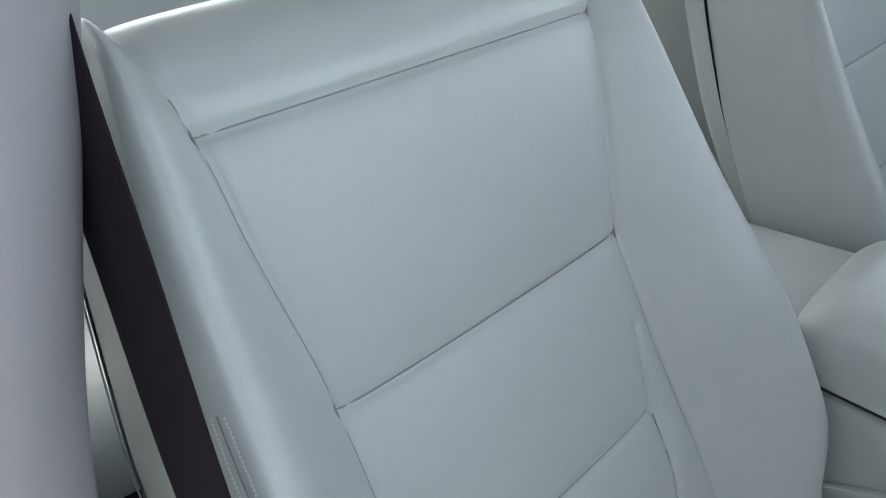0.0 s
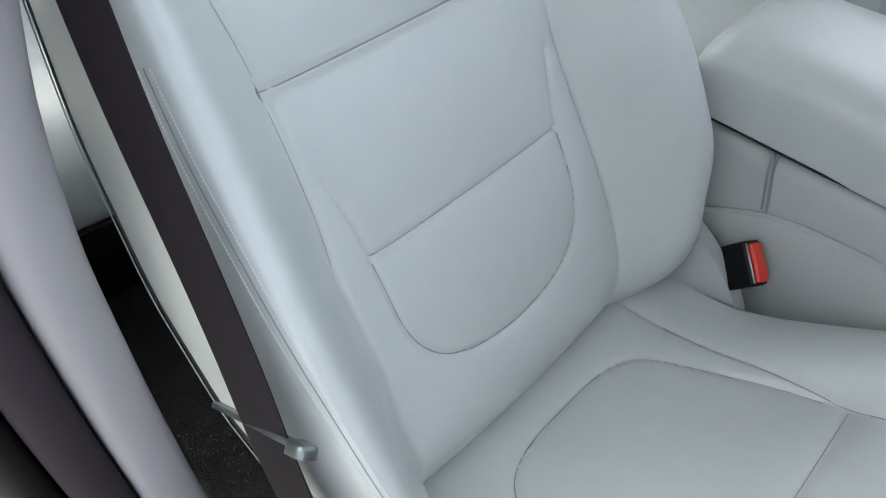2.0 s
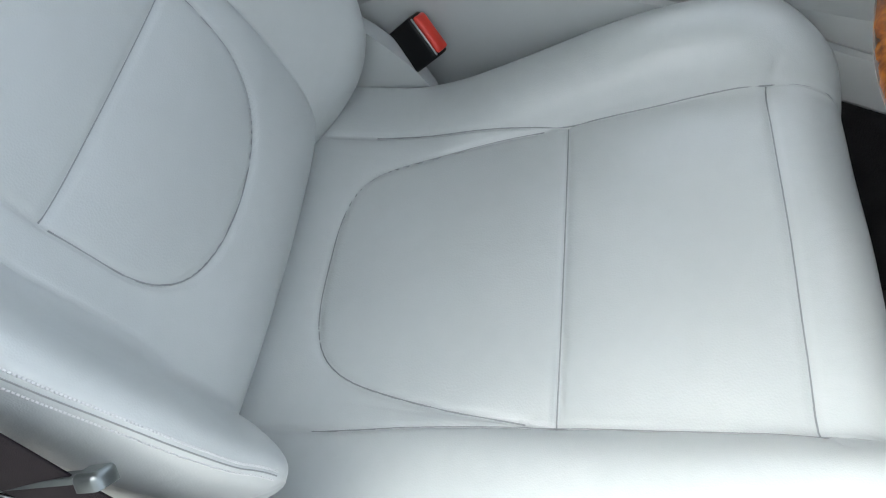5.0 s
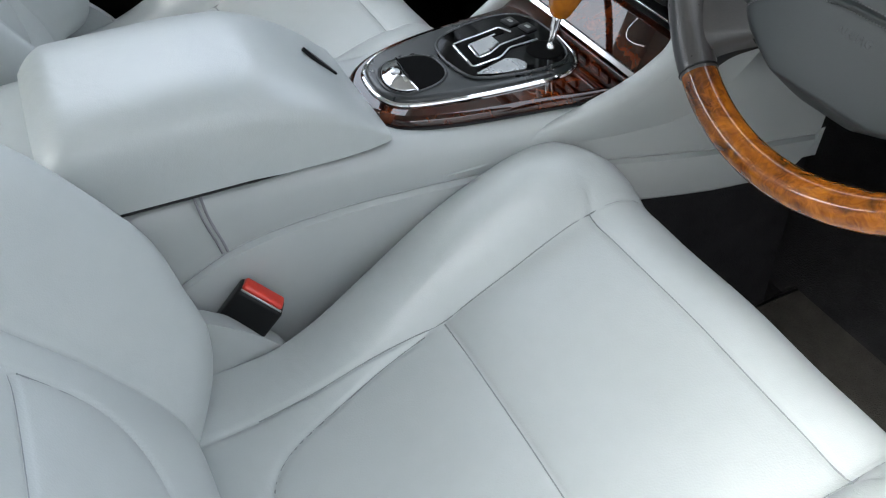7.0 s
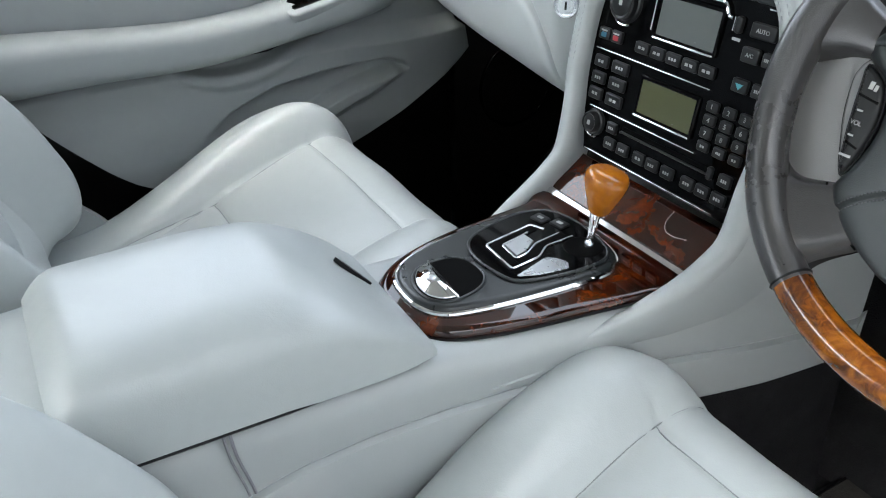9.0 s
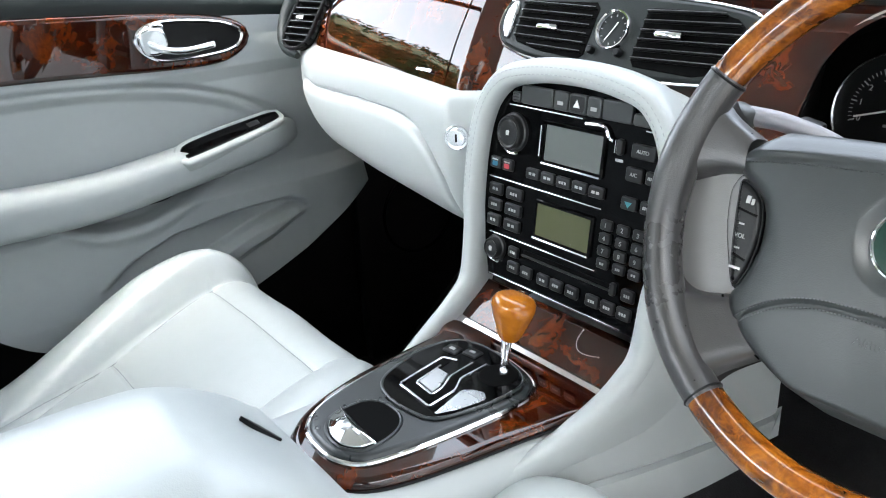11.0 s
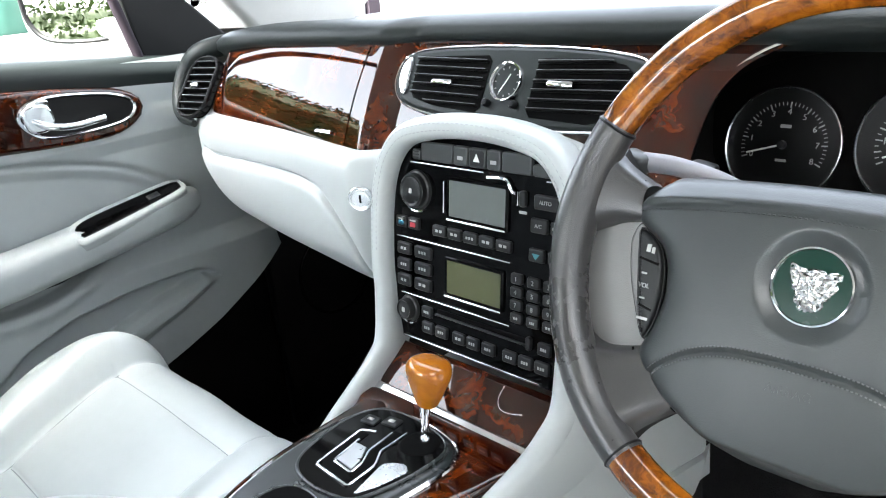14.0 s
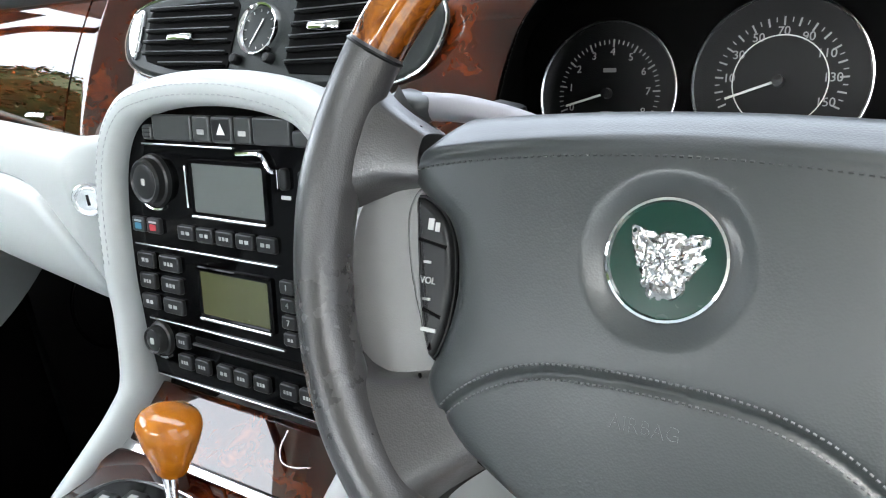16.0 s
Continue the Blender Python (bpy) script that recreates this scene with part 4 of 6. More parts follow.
part("gear_knob", moved(lathe(spline(knob, 26), 32), Matrix.Translation((0.0435, 0.443, 0.4955)) @ pose(0, 0, 0, -8, 4, 0) @ Matrix.Diagonal((1, 0.92, 1, 1))), KNOB, selector, "amber polished walnut gear knob", smooth=80)

# chrome-faced drawer edge and the walnut slope up to the controls
SC = 0.0125   # middle of the controls
part("chrome_bar", moved(slab(rrect(0.216, 0.020, 0.003), 0.010, 0.003), axes((SC, 0.4865, 0.4150), (1, 0, 0), (0, 0.86, 0.50))), BARMETAL, console, "bright chrome bar")
part("bar_groove", moved(box(0.196, 0.0022, 0.0012, 0.0003), axes((SC + 0.004, 0.4815, 0.4215), (1, 0, 0), (0, 0.86, 0.50))), BLACK, console, "dark groove along the bar")
# the bar's shade, built as a black strip
part("bar_shadow_strip", box(0.218, 0.006, 0.014, 0.001, at=(SC, 0.4755, 0.4135)), BLACK, console, "black strip drawn as the shade under the chrome bar")
SLOPE = axes((SC, 0.492, 0.4180), (1, 0, 0), (0, 0.845, 0.534))
part("walnut_slope", moved(slab(np.array([(-0.106, 0.0), (0.110, 0.0), (0.118, 0.022), (0.120, 0.058), (-0.116, 0.058), (-0.112, 0.022)]), 0.008, 0.002), SLOPE), WOOD, console, "polished burr walnut slope")
arc = spline([(0.042, 0.050), (0.044, 0.036), (0.052, 0.027), (0.064, 0.026), (0.078, 0.030)], 30)
part("slope_joint", moved(tube(np.c_[arc, np.full(30, 0.0080)], 0.0007, 6), SLOPE), SATIN, console, "thin bright line in the walnut")

# ---- control stack ----
stack = thing("control_stack", "black control panel with two displays in a pale grey surround", "control panel")
STK = axes((0, 0.5545, 0.602), (1, 0, 0), (0, 0.15, 0.98869))
H = lambda z: (z - 0.602) / 0.98869  # noqa: E731
half_in = [(x, H(z)) for x, z in ((0.103, 0.466), (0.112, 0.50), (0.1180, 0.535), (0.1195, 0.57), (0.1185, 0.605), (0.1125, 0.64), (0.098, 0.667), (0.078, 0.679), (0.04, 0.6865), (0, 0.6885))]
outl = spline([(SC + x, z) for x, z in half_in] + [(SC - x, z) for x, z in half_in[-2::-1]], 100)
panel = part("control_panel", slab(outl, 0.006, 0.002), GLOSS, stack, "glossy black control panel", m=STK)
legs = [(-0.060, 0.262, 0.370), (-0.070, 0.30, 0.376), (-0.080, 0.35, 0.384), (-0.095, 0.42, 0.404), (-0.1035, 0.465, 0.421), (-0.107, 0.497, 0.438), (-0.109, 0.520, 0.460)]
mid_line = inset(outl, -0.0105)[8:-8]
arch = [tuple(STK @ Vector((x, h, 0.008))) for x, h in spline(mid_line[::-1], 19)]
path2 = spline(legs + arch + [(2 * SC + 0.003 - x, y, z) for x, y, z in legs[::-1]], 240)
prof = [(0.0125 * np.sign(np.cos(a)) * abs(np.cos(a)) ** 0.8, 0.016 * np.sin(a) if np.sin(a) > 0 else 0.03 * np.sin(a)) for a in np.linspace(0, 2 * np.pi, 24, endpoint=False)]
tt, _, _ = frames(path2)
out = np.array([np.array((0, -0.989, 0.15)) * k + np.array((0, 0, 1.0)) * (1 - k) for k in np.clip((path2[:, 2] - 0.42) / 0.05, 0, 1)])
ss = np.cross(tt, out)
ss /= np.linalg.norm(ss, axis=1)[:, None]
out = np.cross(ss, tt)
thick = np.interp(path2[:, 1], [0.26, 0.34, 0.44, 0.52], [0.10, 0.25, 0.8, 1])
P = path2[:, None] + thick[:, None, None] * (np.array(prof)[None, :, :1] * ss[:, None] + np.array(prof)[None, :, 1:] * out[:, None])
part("stack_surround", grid(P, close_v=True), VINYL, stack, "padded pale grey surround flowing into the console rails", smooth=70)
# smooth cheek that carries the surround into the console's flank on the driver's side
cheek = []
for i in range(120, 239):
    c = path2[i] + out[i] * 0.0150 * thick[i]
    w = float(np.clip((path2[i][2] - 0.42) / 0.10, 0, 1))
    w = w * w * (3 - 2 * w)
    low_ = np.array((float(np.interp(path2[i][1], [0.26, 0.35, 0.45, 0.52], [0.1085, 0.1150, 0.1325, 0.1425])), path2[i][1] + 0.012, 0.372))
    far = np.array((path2[i][0] + 0.022, path2[i][1] + 0.10, path2[i][2] - 0.02))
    b = low_ * (1 - w) + far * w
    ctl = c + np.array((0.018 * thick[i] + 0.004, 0.012 * w, -0.002))
    cheek.append([tuple(c * (1 - k) ** 2 + ctl * 2 * k * (1 - k) + b * k * k) for k in np.linspace(0, 1, 14)])
part("surround_cheek", grid(np.array(cheek)), VINYL, stack, "smooth pale grey cheek beside the controls", smooth=180)
part("stack_backing", slab((outl - (SC, 0)) * 1.10 + (SC, 0), 0.004, 0.001), BLACK, stack, m=STK @ Matrix.Translation((0, 0, -0.045)))
# twin rows of fine stitching over the arch of the surround
st = []
for off in (-0.0035, 0.0035):
    e = path2[75:165] + ss[75:165] * off + out[75:165] * 0.0158
    e = spline(e, 150)
    st += [tube(np.array([e[i], e[i + 1]]), 0.0004, 4) for i in range(0, 148, 2)]
part("surround_stitching", join(*st), STITCH2, stack, "fine double stitching")


def on_stack(x, z, d=0.006):
    return STK @ Matrix.Translation((x, H(z), d))


def glyph(k, x, z, w, h, mat=None):
    """Small unreadable print on a key: two or three short bars."""
    mat = mat or PRINT2
    n = 2 + int((x * 913 + z * 517) * 10) % 2
    for i in range(n):
        part("button_mark", slab(rrect(w / n * 0.72, h * 0.24, 0.0003), 0.0003, 0.0001), mat, k, m=on_stack(x - w / 2 + w * (i + 0.5) / n, z, 0.0094))


def key(x, z, w, h, mark=0, parent=panel, r=0.0022, text=None):
    k = part("button", slab(rrect(w, h, r), 0.0036, 0.0014), BUTTON, parent, m=on_stack(x, z))
    if text:
        lettering(text, h * 0.62, k, PRINT2, on_stack(x, z, 0.0098))
    elif mark:
        glyph(k, x, z, mark, h)
    return k


# top row of switches under the arch
for x0, x1, kind in ((-0.0715, -0.0590, "grille"), (-0.0585, -0.0130, ""), (-0.0125, 0.0072, "bar"), (0.0078, 0.0308, "hazard"), (0.0314, 0.0495, "bar"), (0.0500, 0.0860, ""), (0.0865, 0.1090, "")):
    x, w = (x0 + x1) / 2, x1 - x0 - 0.0008
    drop = 0.0040 if x > 0.09 or x < -0.06 else 0.0
    z = 0.6706 - drop
    k = part("switch", slab(rrect(w, 0.0190 - 2.0 * drop, 0.0026), 0.0042, 0.0016), SWITCH, panel, m=on_stack(x, z))
    if kind == "hazard":
        part("hazard_recess", slab(rrect(0.018, 0.0145, 0.002), 0.0005, 0.0002), BUTTON, k, m=on_stack(x, z, 0.0100))
        tri = np.array([(-0.0042, -0.0035), (0.0042, -0.0035), (0, 0.0042)])
        part("warning_triangle", slab(tri, 0.0004, 0.0001), PRINT, k, "white hazard triangle", m=on_stack(x, z, 0.0106))
    elif kind == "bar":
        part("button_mark", slab(rrect(0.0075, 0.0036, 0.0005), 0.0004, 0.0001), PRINT2, k, m=on_stack(x, z - 0.002, 0.0101))
    elif kind == "grille":
        for q in (-0.003, 0, 0.003):
            part("grille_rib", slab(rrect(w * 0.7, 0.001, 0.0003), 0.0005, 0.0001), BLACK, k, m=on_stack(x, z + q, 0.0101))
for x0, x1, z in ((-0.0770, 0.0260, 0.6578), (0.1010, 0.1150, 0.6580), (-0.0990, 0.0620, 0.5778), (-0.0915, 0.0630, 0.5165), (-0.0880, 0.1020, 0.4690)):
    part("chrome_line", slab(rrect(x1 - x0, 0.0015, 0.0006), 0.0018, 0.0005), CHROME, panel, "thin chrome line", m=on_stack((x0 + x1) / 2, z))
# two displays
for (xa, xb, za, zb, mat, lab) in ((-0.0200, 0.0545, 0.6095, 0.6455, LCD1, "blank grey climate display"), (-0.0220, 0.0512, 0.5305, 0.5645, LCD2, "blank olive radio display")):
    w, h = xb - xa, (zb - za) / 0.98869
    c = ((xa + xb) / 2, (za + zb) / 2)
    fr = part("display_frame", ring(rrect(w + 0.008, h + 0.008, 0.003), rrect(w, h, 0.0012), 0.0030, 0.0010), GLOSS, panel, m=on_stack(*c))
    part("display", slab(rrect(w, h, 0.0012), 0.0014, 0.0003), mat, fr, lab, m=on_stack(*c))
    part("display_lip", slab(rrect(w * 1.05, 0.0024, 0.001), 0.0042, 0.001), CHROME, fr, "chrome lip", m=on_stack(c[0], za - 0.0030, 0.006))
part("display_lip", slab(rrect(0.0018, 0.032, 0.0008), 0.0042, 0.0008), CHROME, panel, "chrome edge", m=on_stack(-0.0255, 0.628, 0.006))
edge = spline([(0.032, 0.6545, 0.009), (0.052, 0.6555, 0.009), (0.0585, 0.6520, 0.009), (0.0625, 0.6455, 0.009), (0.068, 0.6440, 0.009)], 24)
part("display_lip", tube(np.array([tuple(STK @ Vector((a, H(b), c))) for a, b, c in edge]), 0.0017, 8), CHROME, panel, "curled chrome edge")
part("rocker", slab(rrect(0.0075, 0.0150, 0.003), 0.0042, 0.0016), BUTTON, panel, "small black rocker with a chrome rim", m=on_stack(0.0755, 0.6395))
part("rocker_rim", slab(rrect(0.0010, 0.0130, 0.0004), 0.0042, 0.0004), CHROME, panel, m=on_stack(0.0708, 0.6395))
part("button_mark", slab(rrect(0.0090, 0.0026, 0.0005), 0.0006, 0.0002), PRINT2, panel, m=on_stack(0.0745, 0.6268))
# knobs
for x, z, r in ((-0.0670, 0.6298, 0.0180), (-0.0785, 0.5010, 0.0120)):
    kn = part("rotary_knob", lathe([(r + 0.003, 0), (r + 0.002, 0.003), (r, 0.004), (r * 0.97, 0.009), (r * 0.86, 0.0108), (r * 0.74, 0.0096), (r * 0.66, 0.0100), (r * 0.4, 0.0104), (0.0005, 0.0105)], 44), BUTTON, panel, "black rotary knob with a dished face", m=on_stack(x, z))
    part("knob_mark", slab(rrect(0.0045, 0.0052, 0.001), 0.0004, 0.0001), PRINT2, kn, m=on_stack(x, z, 0.0165))
    bow = [(x + (r + 0.0042) * math.sin(a), z - (r + 0.0042) * math.cos(a)) for a in np.linspace(-0.55, 0.45, 12)]
    part("knob_glint_ring", tube(np.array([tuple(STK @ Vector((a, H(b), 0.0078))) for a, b in bow]), 0.0011, 6), CHROME, panel, "chrome arc under the knob")
for x, c in ((-0.0895, (0.03, 0.16, 0.25)), (-0.0710, (0.4, 0.03, 0.04))):
    k = key(x, 0.5942, 0.0165, 0.0125)
    part("button_mark", slab(rrect(0.008, 0.005, 0.001), 0.0004, 0.0001), material("heater_mark", c, rough=0.4), k, m=on_stack(x, 0.5930, 0.0095))
    part("button_mark", slab(rrect(0.009, 0.0016, 0.0004), 0.0004, 0.0001), PRINT2, k, m=on_stack(x, 0.5972, 0.0095))
for x in (-0.0323, -0.0108, 0.0108, 0.0323, 0.0540):
    key(x, 0.5925, 0.0190, 0.0115, 0.011)
for z in (0.5655, 0.5482, 0.5310):
    key(-0.0860, z, 0.0205, 0.0128, 0.010)
    key(-0.0568, z, 0.0245, 0.0128, 0.012)
key(-0.0505, 0.5030, 0.0150, 0.0120, 0.008)
for x in (-0.0491, -0.0285, -0.0030, 0.0162, 0.0377, 0.0653, 0.0848, 0.1045):
    key(x, 0.4862, 0.0170, 0.0125, 0.009)
for x, z, w in ((0.1135, 0.618, 0.010), (0.1130, 0.5910, 0.012), (0.1065, 0.5050, 0.015)):
    key(x, z, w, 0.0125, w * 0.5)
k = key(0.0937, 0.5908, 0.0175, 0.0125)
part("button_mark", slab(np.array([(-0.0045, 0.002), (0.0045, 0.002), (0.0, -0.0035)]), 0.0004, 0.0001), material("teal_mark", (0.05, 0.22, 0.26), rough=0.4), k, m=on_stack(0.0937, 0.5905, 0.0095))
for x, z, w, word in ((0.1025, 0.6393, 0.027, "AUTO"), (0.0955, 0.6178, 0.019, "A/C")):
    k = key(x, z, w, 0.0135)
    lettering(word, 0.0050, k, PRINT2, on_stack(x, z, 0.0098))
digits = iter("123456789")
for z in (0.5645, 0.5518, 0.5392):
    for x in (0.0713, 0.0912, 0.1100):
        key(x, z, 0.0140, 0.0102, text=next(digits))
for x in (0.0720, 0.0918, 0.1105):
    key(x, 0.5268, 0.0140, 0.0102, 0.006)
part("disc_slot", slab(rrect(0.120, 0.0045, 0.0015), 0.0012, 0.0004), VENTBLACK, panel, "black disc slot", m=on_stack(0.024, 0.5075))
part("slot_lip", slab(rrect(0.124, 0.0018, 0.0006), 0.003, 0.0006), BUTTON, panel, m=on_stack(0.024, 0.5035))
part("rocker", slab(rrect(0.0060, 0.0130, 0.002), 0.0040, 0.0012), BUTTON, panel, m=on_stack(0.0880, 0.5060))


# ---- dashboard ----
dash = thing("dashboard", "dashboard with dark padded top, burr walnut fascia and pale lower panels", "dashboard")
def fascia_y(x, z):
    """Depth of the walnut fascia: it leans back and steps away from the seats in the middle."""
    back = 0.026 * (0.5 - 0.5 * np.cos(np.pi * np.clip((np.asarray(x) + 0.186) / 0.034, 0, 1)))
    ends = 0.05 * np.clip((np.abs(np.asarray(x)) - 0.50) / 0.16, 0, 1) ** 2
    return 0.631 + 0.75 * (z - 0.749) + back + ends


def fascia_top(x):
    return smooth_lerp(np.abs(np.asarray(x, float) + 0.02), [0, 0.3, 0.45, 0.55, 0.62, 0.66, 0.70], [0.766, 0.766, 0.765, 0.758, 0.742, 0.722, 0.69])


def fascia_low(x):
    return smooth_lerp(np.asarray(x, float), [-0.70, -0.63, -0.56, -0.49, -0.35, -0.17, 0.10, 0.18, 0.30, 0.50, 0.60, 0.66], [0.70, 0.692, 0.676, 0.672, 0.665, 0.652, 0.645, 0.618, 0.605, 0.610, 0.64, 0.69])


def fascia_piece(x0, x1, name, label, hole=None, lift=0.0, n=60):
    xs = np.linspace(x0, x1, n)
    k = np.linspace(0, 1, 22)
    P = []
    for x in xs:
        lo, hi = float(fascia_low(x)), float(fascia_top(x))
        row = []
        for a in k:
            z = lo + (hi - lo) * a
            bulge = 0.007 * (1 - (2 * a - 1) ** 2)
            roll = float(np.clip((0.04 - x) / 0.10, 0, 1))   # the glovebox side rolls over towards its lower edge
            bulge = bulge * (1 - roll) + roll * (hi - lo) * (0.20 * (a - a * a) + 0.19 * (a - 0.5))
            row.append((x, float(fascia_y(x, z)) - bulge - lift, z))
        P.append(row)
    P = np.array(P)
    rim = P[:, [0]] + (0, 0.012, 0), P[:, [-1]] + (0, 0.012, 0)
    P = np.concatenate([rim[0], P, rim[1]], 1)
    v, f = grid(P)
    n2 = P.shape[1]
    if hole:
        cx, cz, rx, rz = hole
        c = v[np.array(f)].mean(1)
        out = np.array([(abs((p[0] - cx) / rx) ** 3 + abs((p[2] - cz) / rz) ** 3) > 1 for p in c])
        fa = np.array(f)
        on_edge = np.intersect1d(fa[out].ravel(), fa[~out].ravel())
        for i in on_edge:
            dx, dz = v[i][0] - cx, v[i][2] - cz
            k = (abs(dx / rx) ** 3 + abs(dz / rz) ** 3) ** (-1 / 3)
            v[i] = (cx + dx * k, v[i][1] + 0.75 * dz * (k - 1), cz + dz * k)
        f = fa[out].tolist()
    f = f + [list(range(n2))[::-1], list(range(len(v) - n2, len(v)))]
    return part(name, (v, f), WOOD, dash, label, smooth=50)


fascia_piece(-0.538, -0.2125, "walnut_glovebox_panel", "polished burr walnut panel over the glovebox")
fascia_piece(-0.2095, 0.66, "walnut_fascia", "polished burr walnut fascia", hole=(0.37, 0.695, 0.156, 0.075), n=240)

# dark padded top, one soft roll from door to door
xs = np.linspace(-0.70, 0.70, 120)
P = []
for x in xs:
    t = float(fascia_top(x))
    y0 = float(fascia_y(x, t))
    sec = spline([(y0 + 0.006, t - 0.012), (y0 - 0.010, t - 0.002), (y0 - 0.016, t + 0.008), (y0 - 0.008, t + 0.019), (y0 + 0.02, t + 0.026), (y0 + 0.09, t + 0.022), (y0 + 0.22, t + 0.008), (y0 + 0.36, t - 0.03)], 34)
    P.append([(x, y, z) for y, z in sec])
part("dash_top", grid(np.array(P)), DASHPAD, dash, "dark green-grey padded top", smooth=180)
# end cheeks of the pad, curving down beside the doors
for sgn, lo in ((-1, 0.676), (1, 0.69)):
    e = [(sgn * 0.48, float(fascia_y(0.48, 0.768)) - 0.002, 0.774), (sgn * 0.555, float(fascia_y(0.555, 0.765)) - 0.004, 0.768), (sgn * 0.604, 0.626, 0.758), (sgn * 0.636, 0.614, 0.736), (sgn * 0.645, 0.600, 0.707), (sgn * 0.635, 0.586, 0.682), (sgn * 0.605, 0.574, 0.668), (sgn * 0.565, 0.568, 0.662)]
    part("pad_cheek", tube(spline(e, 50), 0.016, 14, scale=np.interp(np.linspace(0, 1, 50), [0, 0.6, 0.85, 1], [1, 1, 0.65, 0.3])), DASHPAD, dash, smooth=80)


# left end vent
ev = part("end_vent_frame", moved(ring(rrect(0.070, 0.100, 0.030), rrect(0.060, 0.090, 0.022), 0.006, 0.002), axes((-0.571, 0.590, 0.711), (0.99, 0.12, 0.0), (-0.07, 0.6, 0.8))), BLACK, dash, "dark end vent frame")
m = axes((-0.571, 0.592, 0.711), (0.99, 0.12, 0.0), (-0.07, 0.6, 0.8))
part("air_vent", slab(rrect(0.066, 0.092, 0.022), 0.003, 0.001), VENTBLACK, ev, m=m @ Matrix.Translation((0, 0, -0.008)))
for i in range(8):
    z = -0.0385 + i * 0.011
    part("slat", box(0.060, 0.0016, 0.012, 0.0005, 1), VENTBLACK, ev, m=m @ Matrix.Translation((0, z, 0.0)))
    part("slat_edge", box(0.057, 0.0010, 0.0010, 0.0003, 1), SLAT, ev, m=m @ Matrix.Translation((0, z + 0.001, 0.0062)))
part("vent_slider", box(0.018, 0.007, 0.006, 0.002), CHROME, ev, "chrome slider", m=m @ Matrix.Translation((-0.004, 0.0, 0.008)))

# middle vent pod with the clock
POD = axes((0.008, 0.631, 0.7285), (1, 0, 0), (0, 0.45, 0.893))
pod_o = spline([(-0.172, -0.004), (-0.165, 0.019), (-0.146, 0.028), (-0.110, 0.0325), (-0.060, 0.0345), (0.0, 0.0345), (0.060, 0.0330), (0.110, 0.0290), (0.146, 0.021), (0.160, 0.002), (0.152, -0.026), (0.130, -0.039), (0.090, -0.0435),
                (0.030, -0.0450), (-0.030, -0.0425), (-0.085, -0.0395), (-0.130, -0.034), (-0.160, -0.024)], 130, True)
pod = part("vent_pod", slab(pod_o, 0.008, 0.004), DASHPAD, dash, "dark grey vent pod", m=POD)
part("pod_trim", tube(np.c_[inset(pod_o, -0.0010), np.full(130, 0.0055)], 0.0015, 8, True), CHROME, dash, "chrome outline of the vent pod", m=POD)
for side_, o4 in ((-1, [(-0.139, 0.0235), (-0.030, 0.0255), (-0.0335, -0.0345), (-0.100, -0.0300), (-0.1405, -0.0215)]), (1, [(0.0300, 0.0230), (0.100, 0.0235), (0.1330, 0.0165), (0.1430, -0.002), (0.1330, -0.024), (0.1050, -0.0375), (0.0270, -0.0345)])):
    o4 = np.array(o4)
    q4 = chamfered(np.concatenate([o4, o4[:2]]), 0.006)[1:-1]
    v = part("air_vent", slab(q4, 0.0014, 0.0005), VENTBLACK, pod, "black air vent", m=POD @ Matrix.Translation((0, 0, 0.0075)))
    for i in range(6):
        z = -0.0265 + i * 0.0092
        inside_ = [x for x in np.linspace(-0.15, 0.15, 301) if all((b[0] - a[0]) * (z - a[1]) - (b[1] - a[1]) * (x - a[0]) < 0 for a, b in zip(o4, np.roll(o4, -1, 0)))]
        if len(inside_) < 20:
            continue
        xa, xb = inside_[0] + 0.002, inside_[-1] - 0.002
        tilt = -1.2 if side_ < 0 else 1.0
        part("slat", box(xb - xa, 0.0016, 0.010, 0.0005, 1), VENTBLACK, v, m=POD @ Matrix.Translation(((xa + xb) / 2, z, 0.008)) @ pose(0, 0, 0, 12, 0, tilt))
        part("slat_edge", box(xb - xa, 0.0008, 0.0010, 0.0003, 1), SLAT, v, m=POD @ Matrix.Translation(((xa + xb) / 2, z + 0.001, 0.0132)) @ pose(0, 0, 0, 0, 0, tilt))
    part("vent_slider", box(0.030, 0.0058, 0.006, 0.002), CHROME, v, "chrome slider", m=POD @ Matrix.Translation((-0.089 if side_ < 0 else 0.0655, -0.0055 if side_ < 0 else -0.0030, 0.014)))
part("thumb_wheel", slab(spline([(-0.159, 0.016), (-0.1485, 0.021), (-0.1465, 0.0), (-0.1490, -0.019), (-0.156, -0.018), (-0.1625, -0.002)], 40, True), 0.0045, 0.002, 3), SATIN, pod, "ribbed metal thumb wheel", m=POD @ Matrix.Translation((0, 0, 0.0070)))
CLK = POD @ Matrix.Translation((-0.0024, -0.0018, 0.008))
clock = part("clock_bezel", lathe([(0.0204, 0), (0.0204, 0.0045), (0.0196, 0.0066), (0.0180, 0.0060), (0.0170, 0.0030)], 40, False), CHROME, pod, "round chrome clock bezel", m=CLK)
part("clock_face", lathe([(0.0175, 0), (0.0175, 0.0034), (0.0001, 0.0035)], 40), material("clock_dial_grey", (0.014, 0.017, 0.0165), spec=0.12, rough=0.3, var=0.05), clock, "dark clock face", m=CLK)
for k in range(12):
    part("hour_mark", moved(box(0.0006, 0.0020, 0.0005, 0), pose(0, 0, 0, 0, 0, -30 * k) @ Matrix.Translation((0, 0.0142, 0.0038))), DIAL_PRINT, clock, m=CLK)
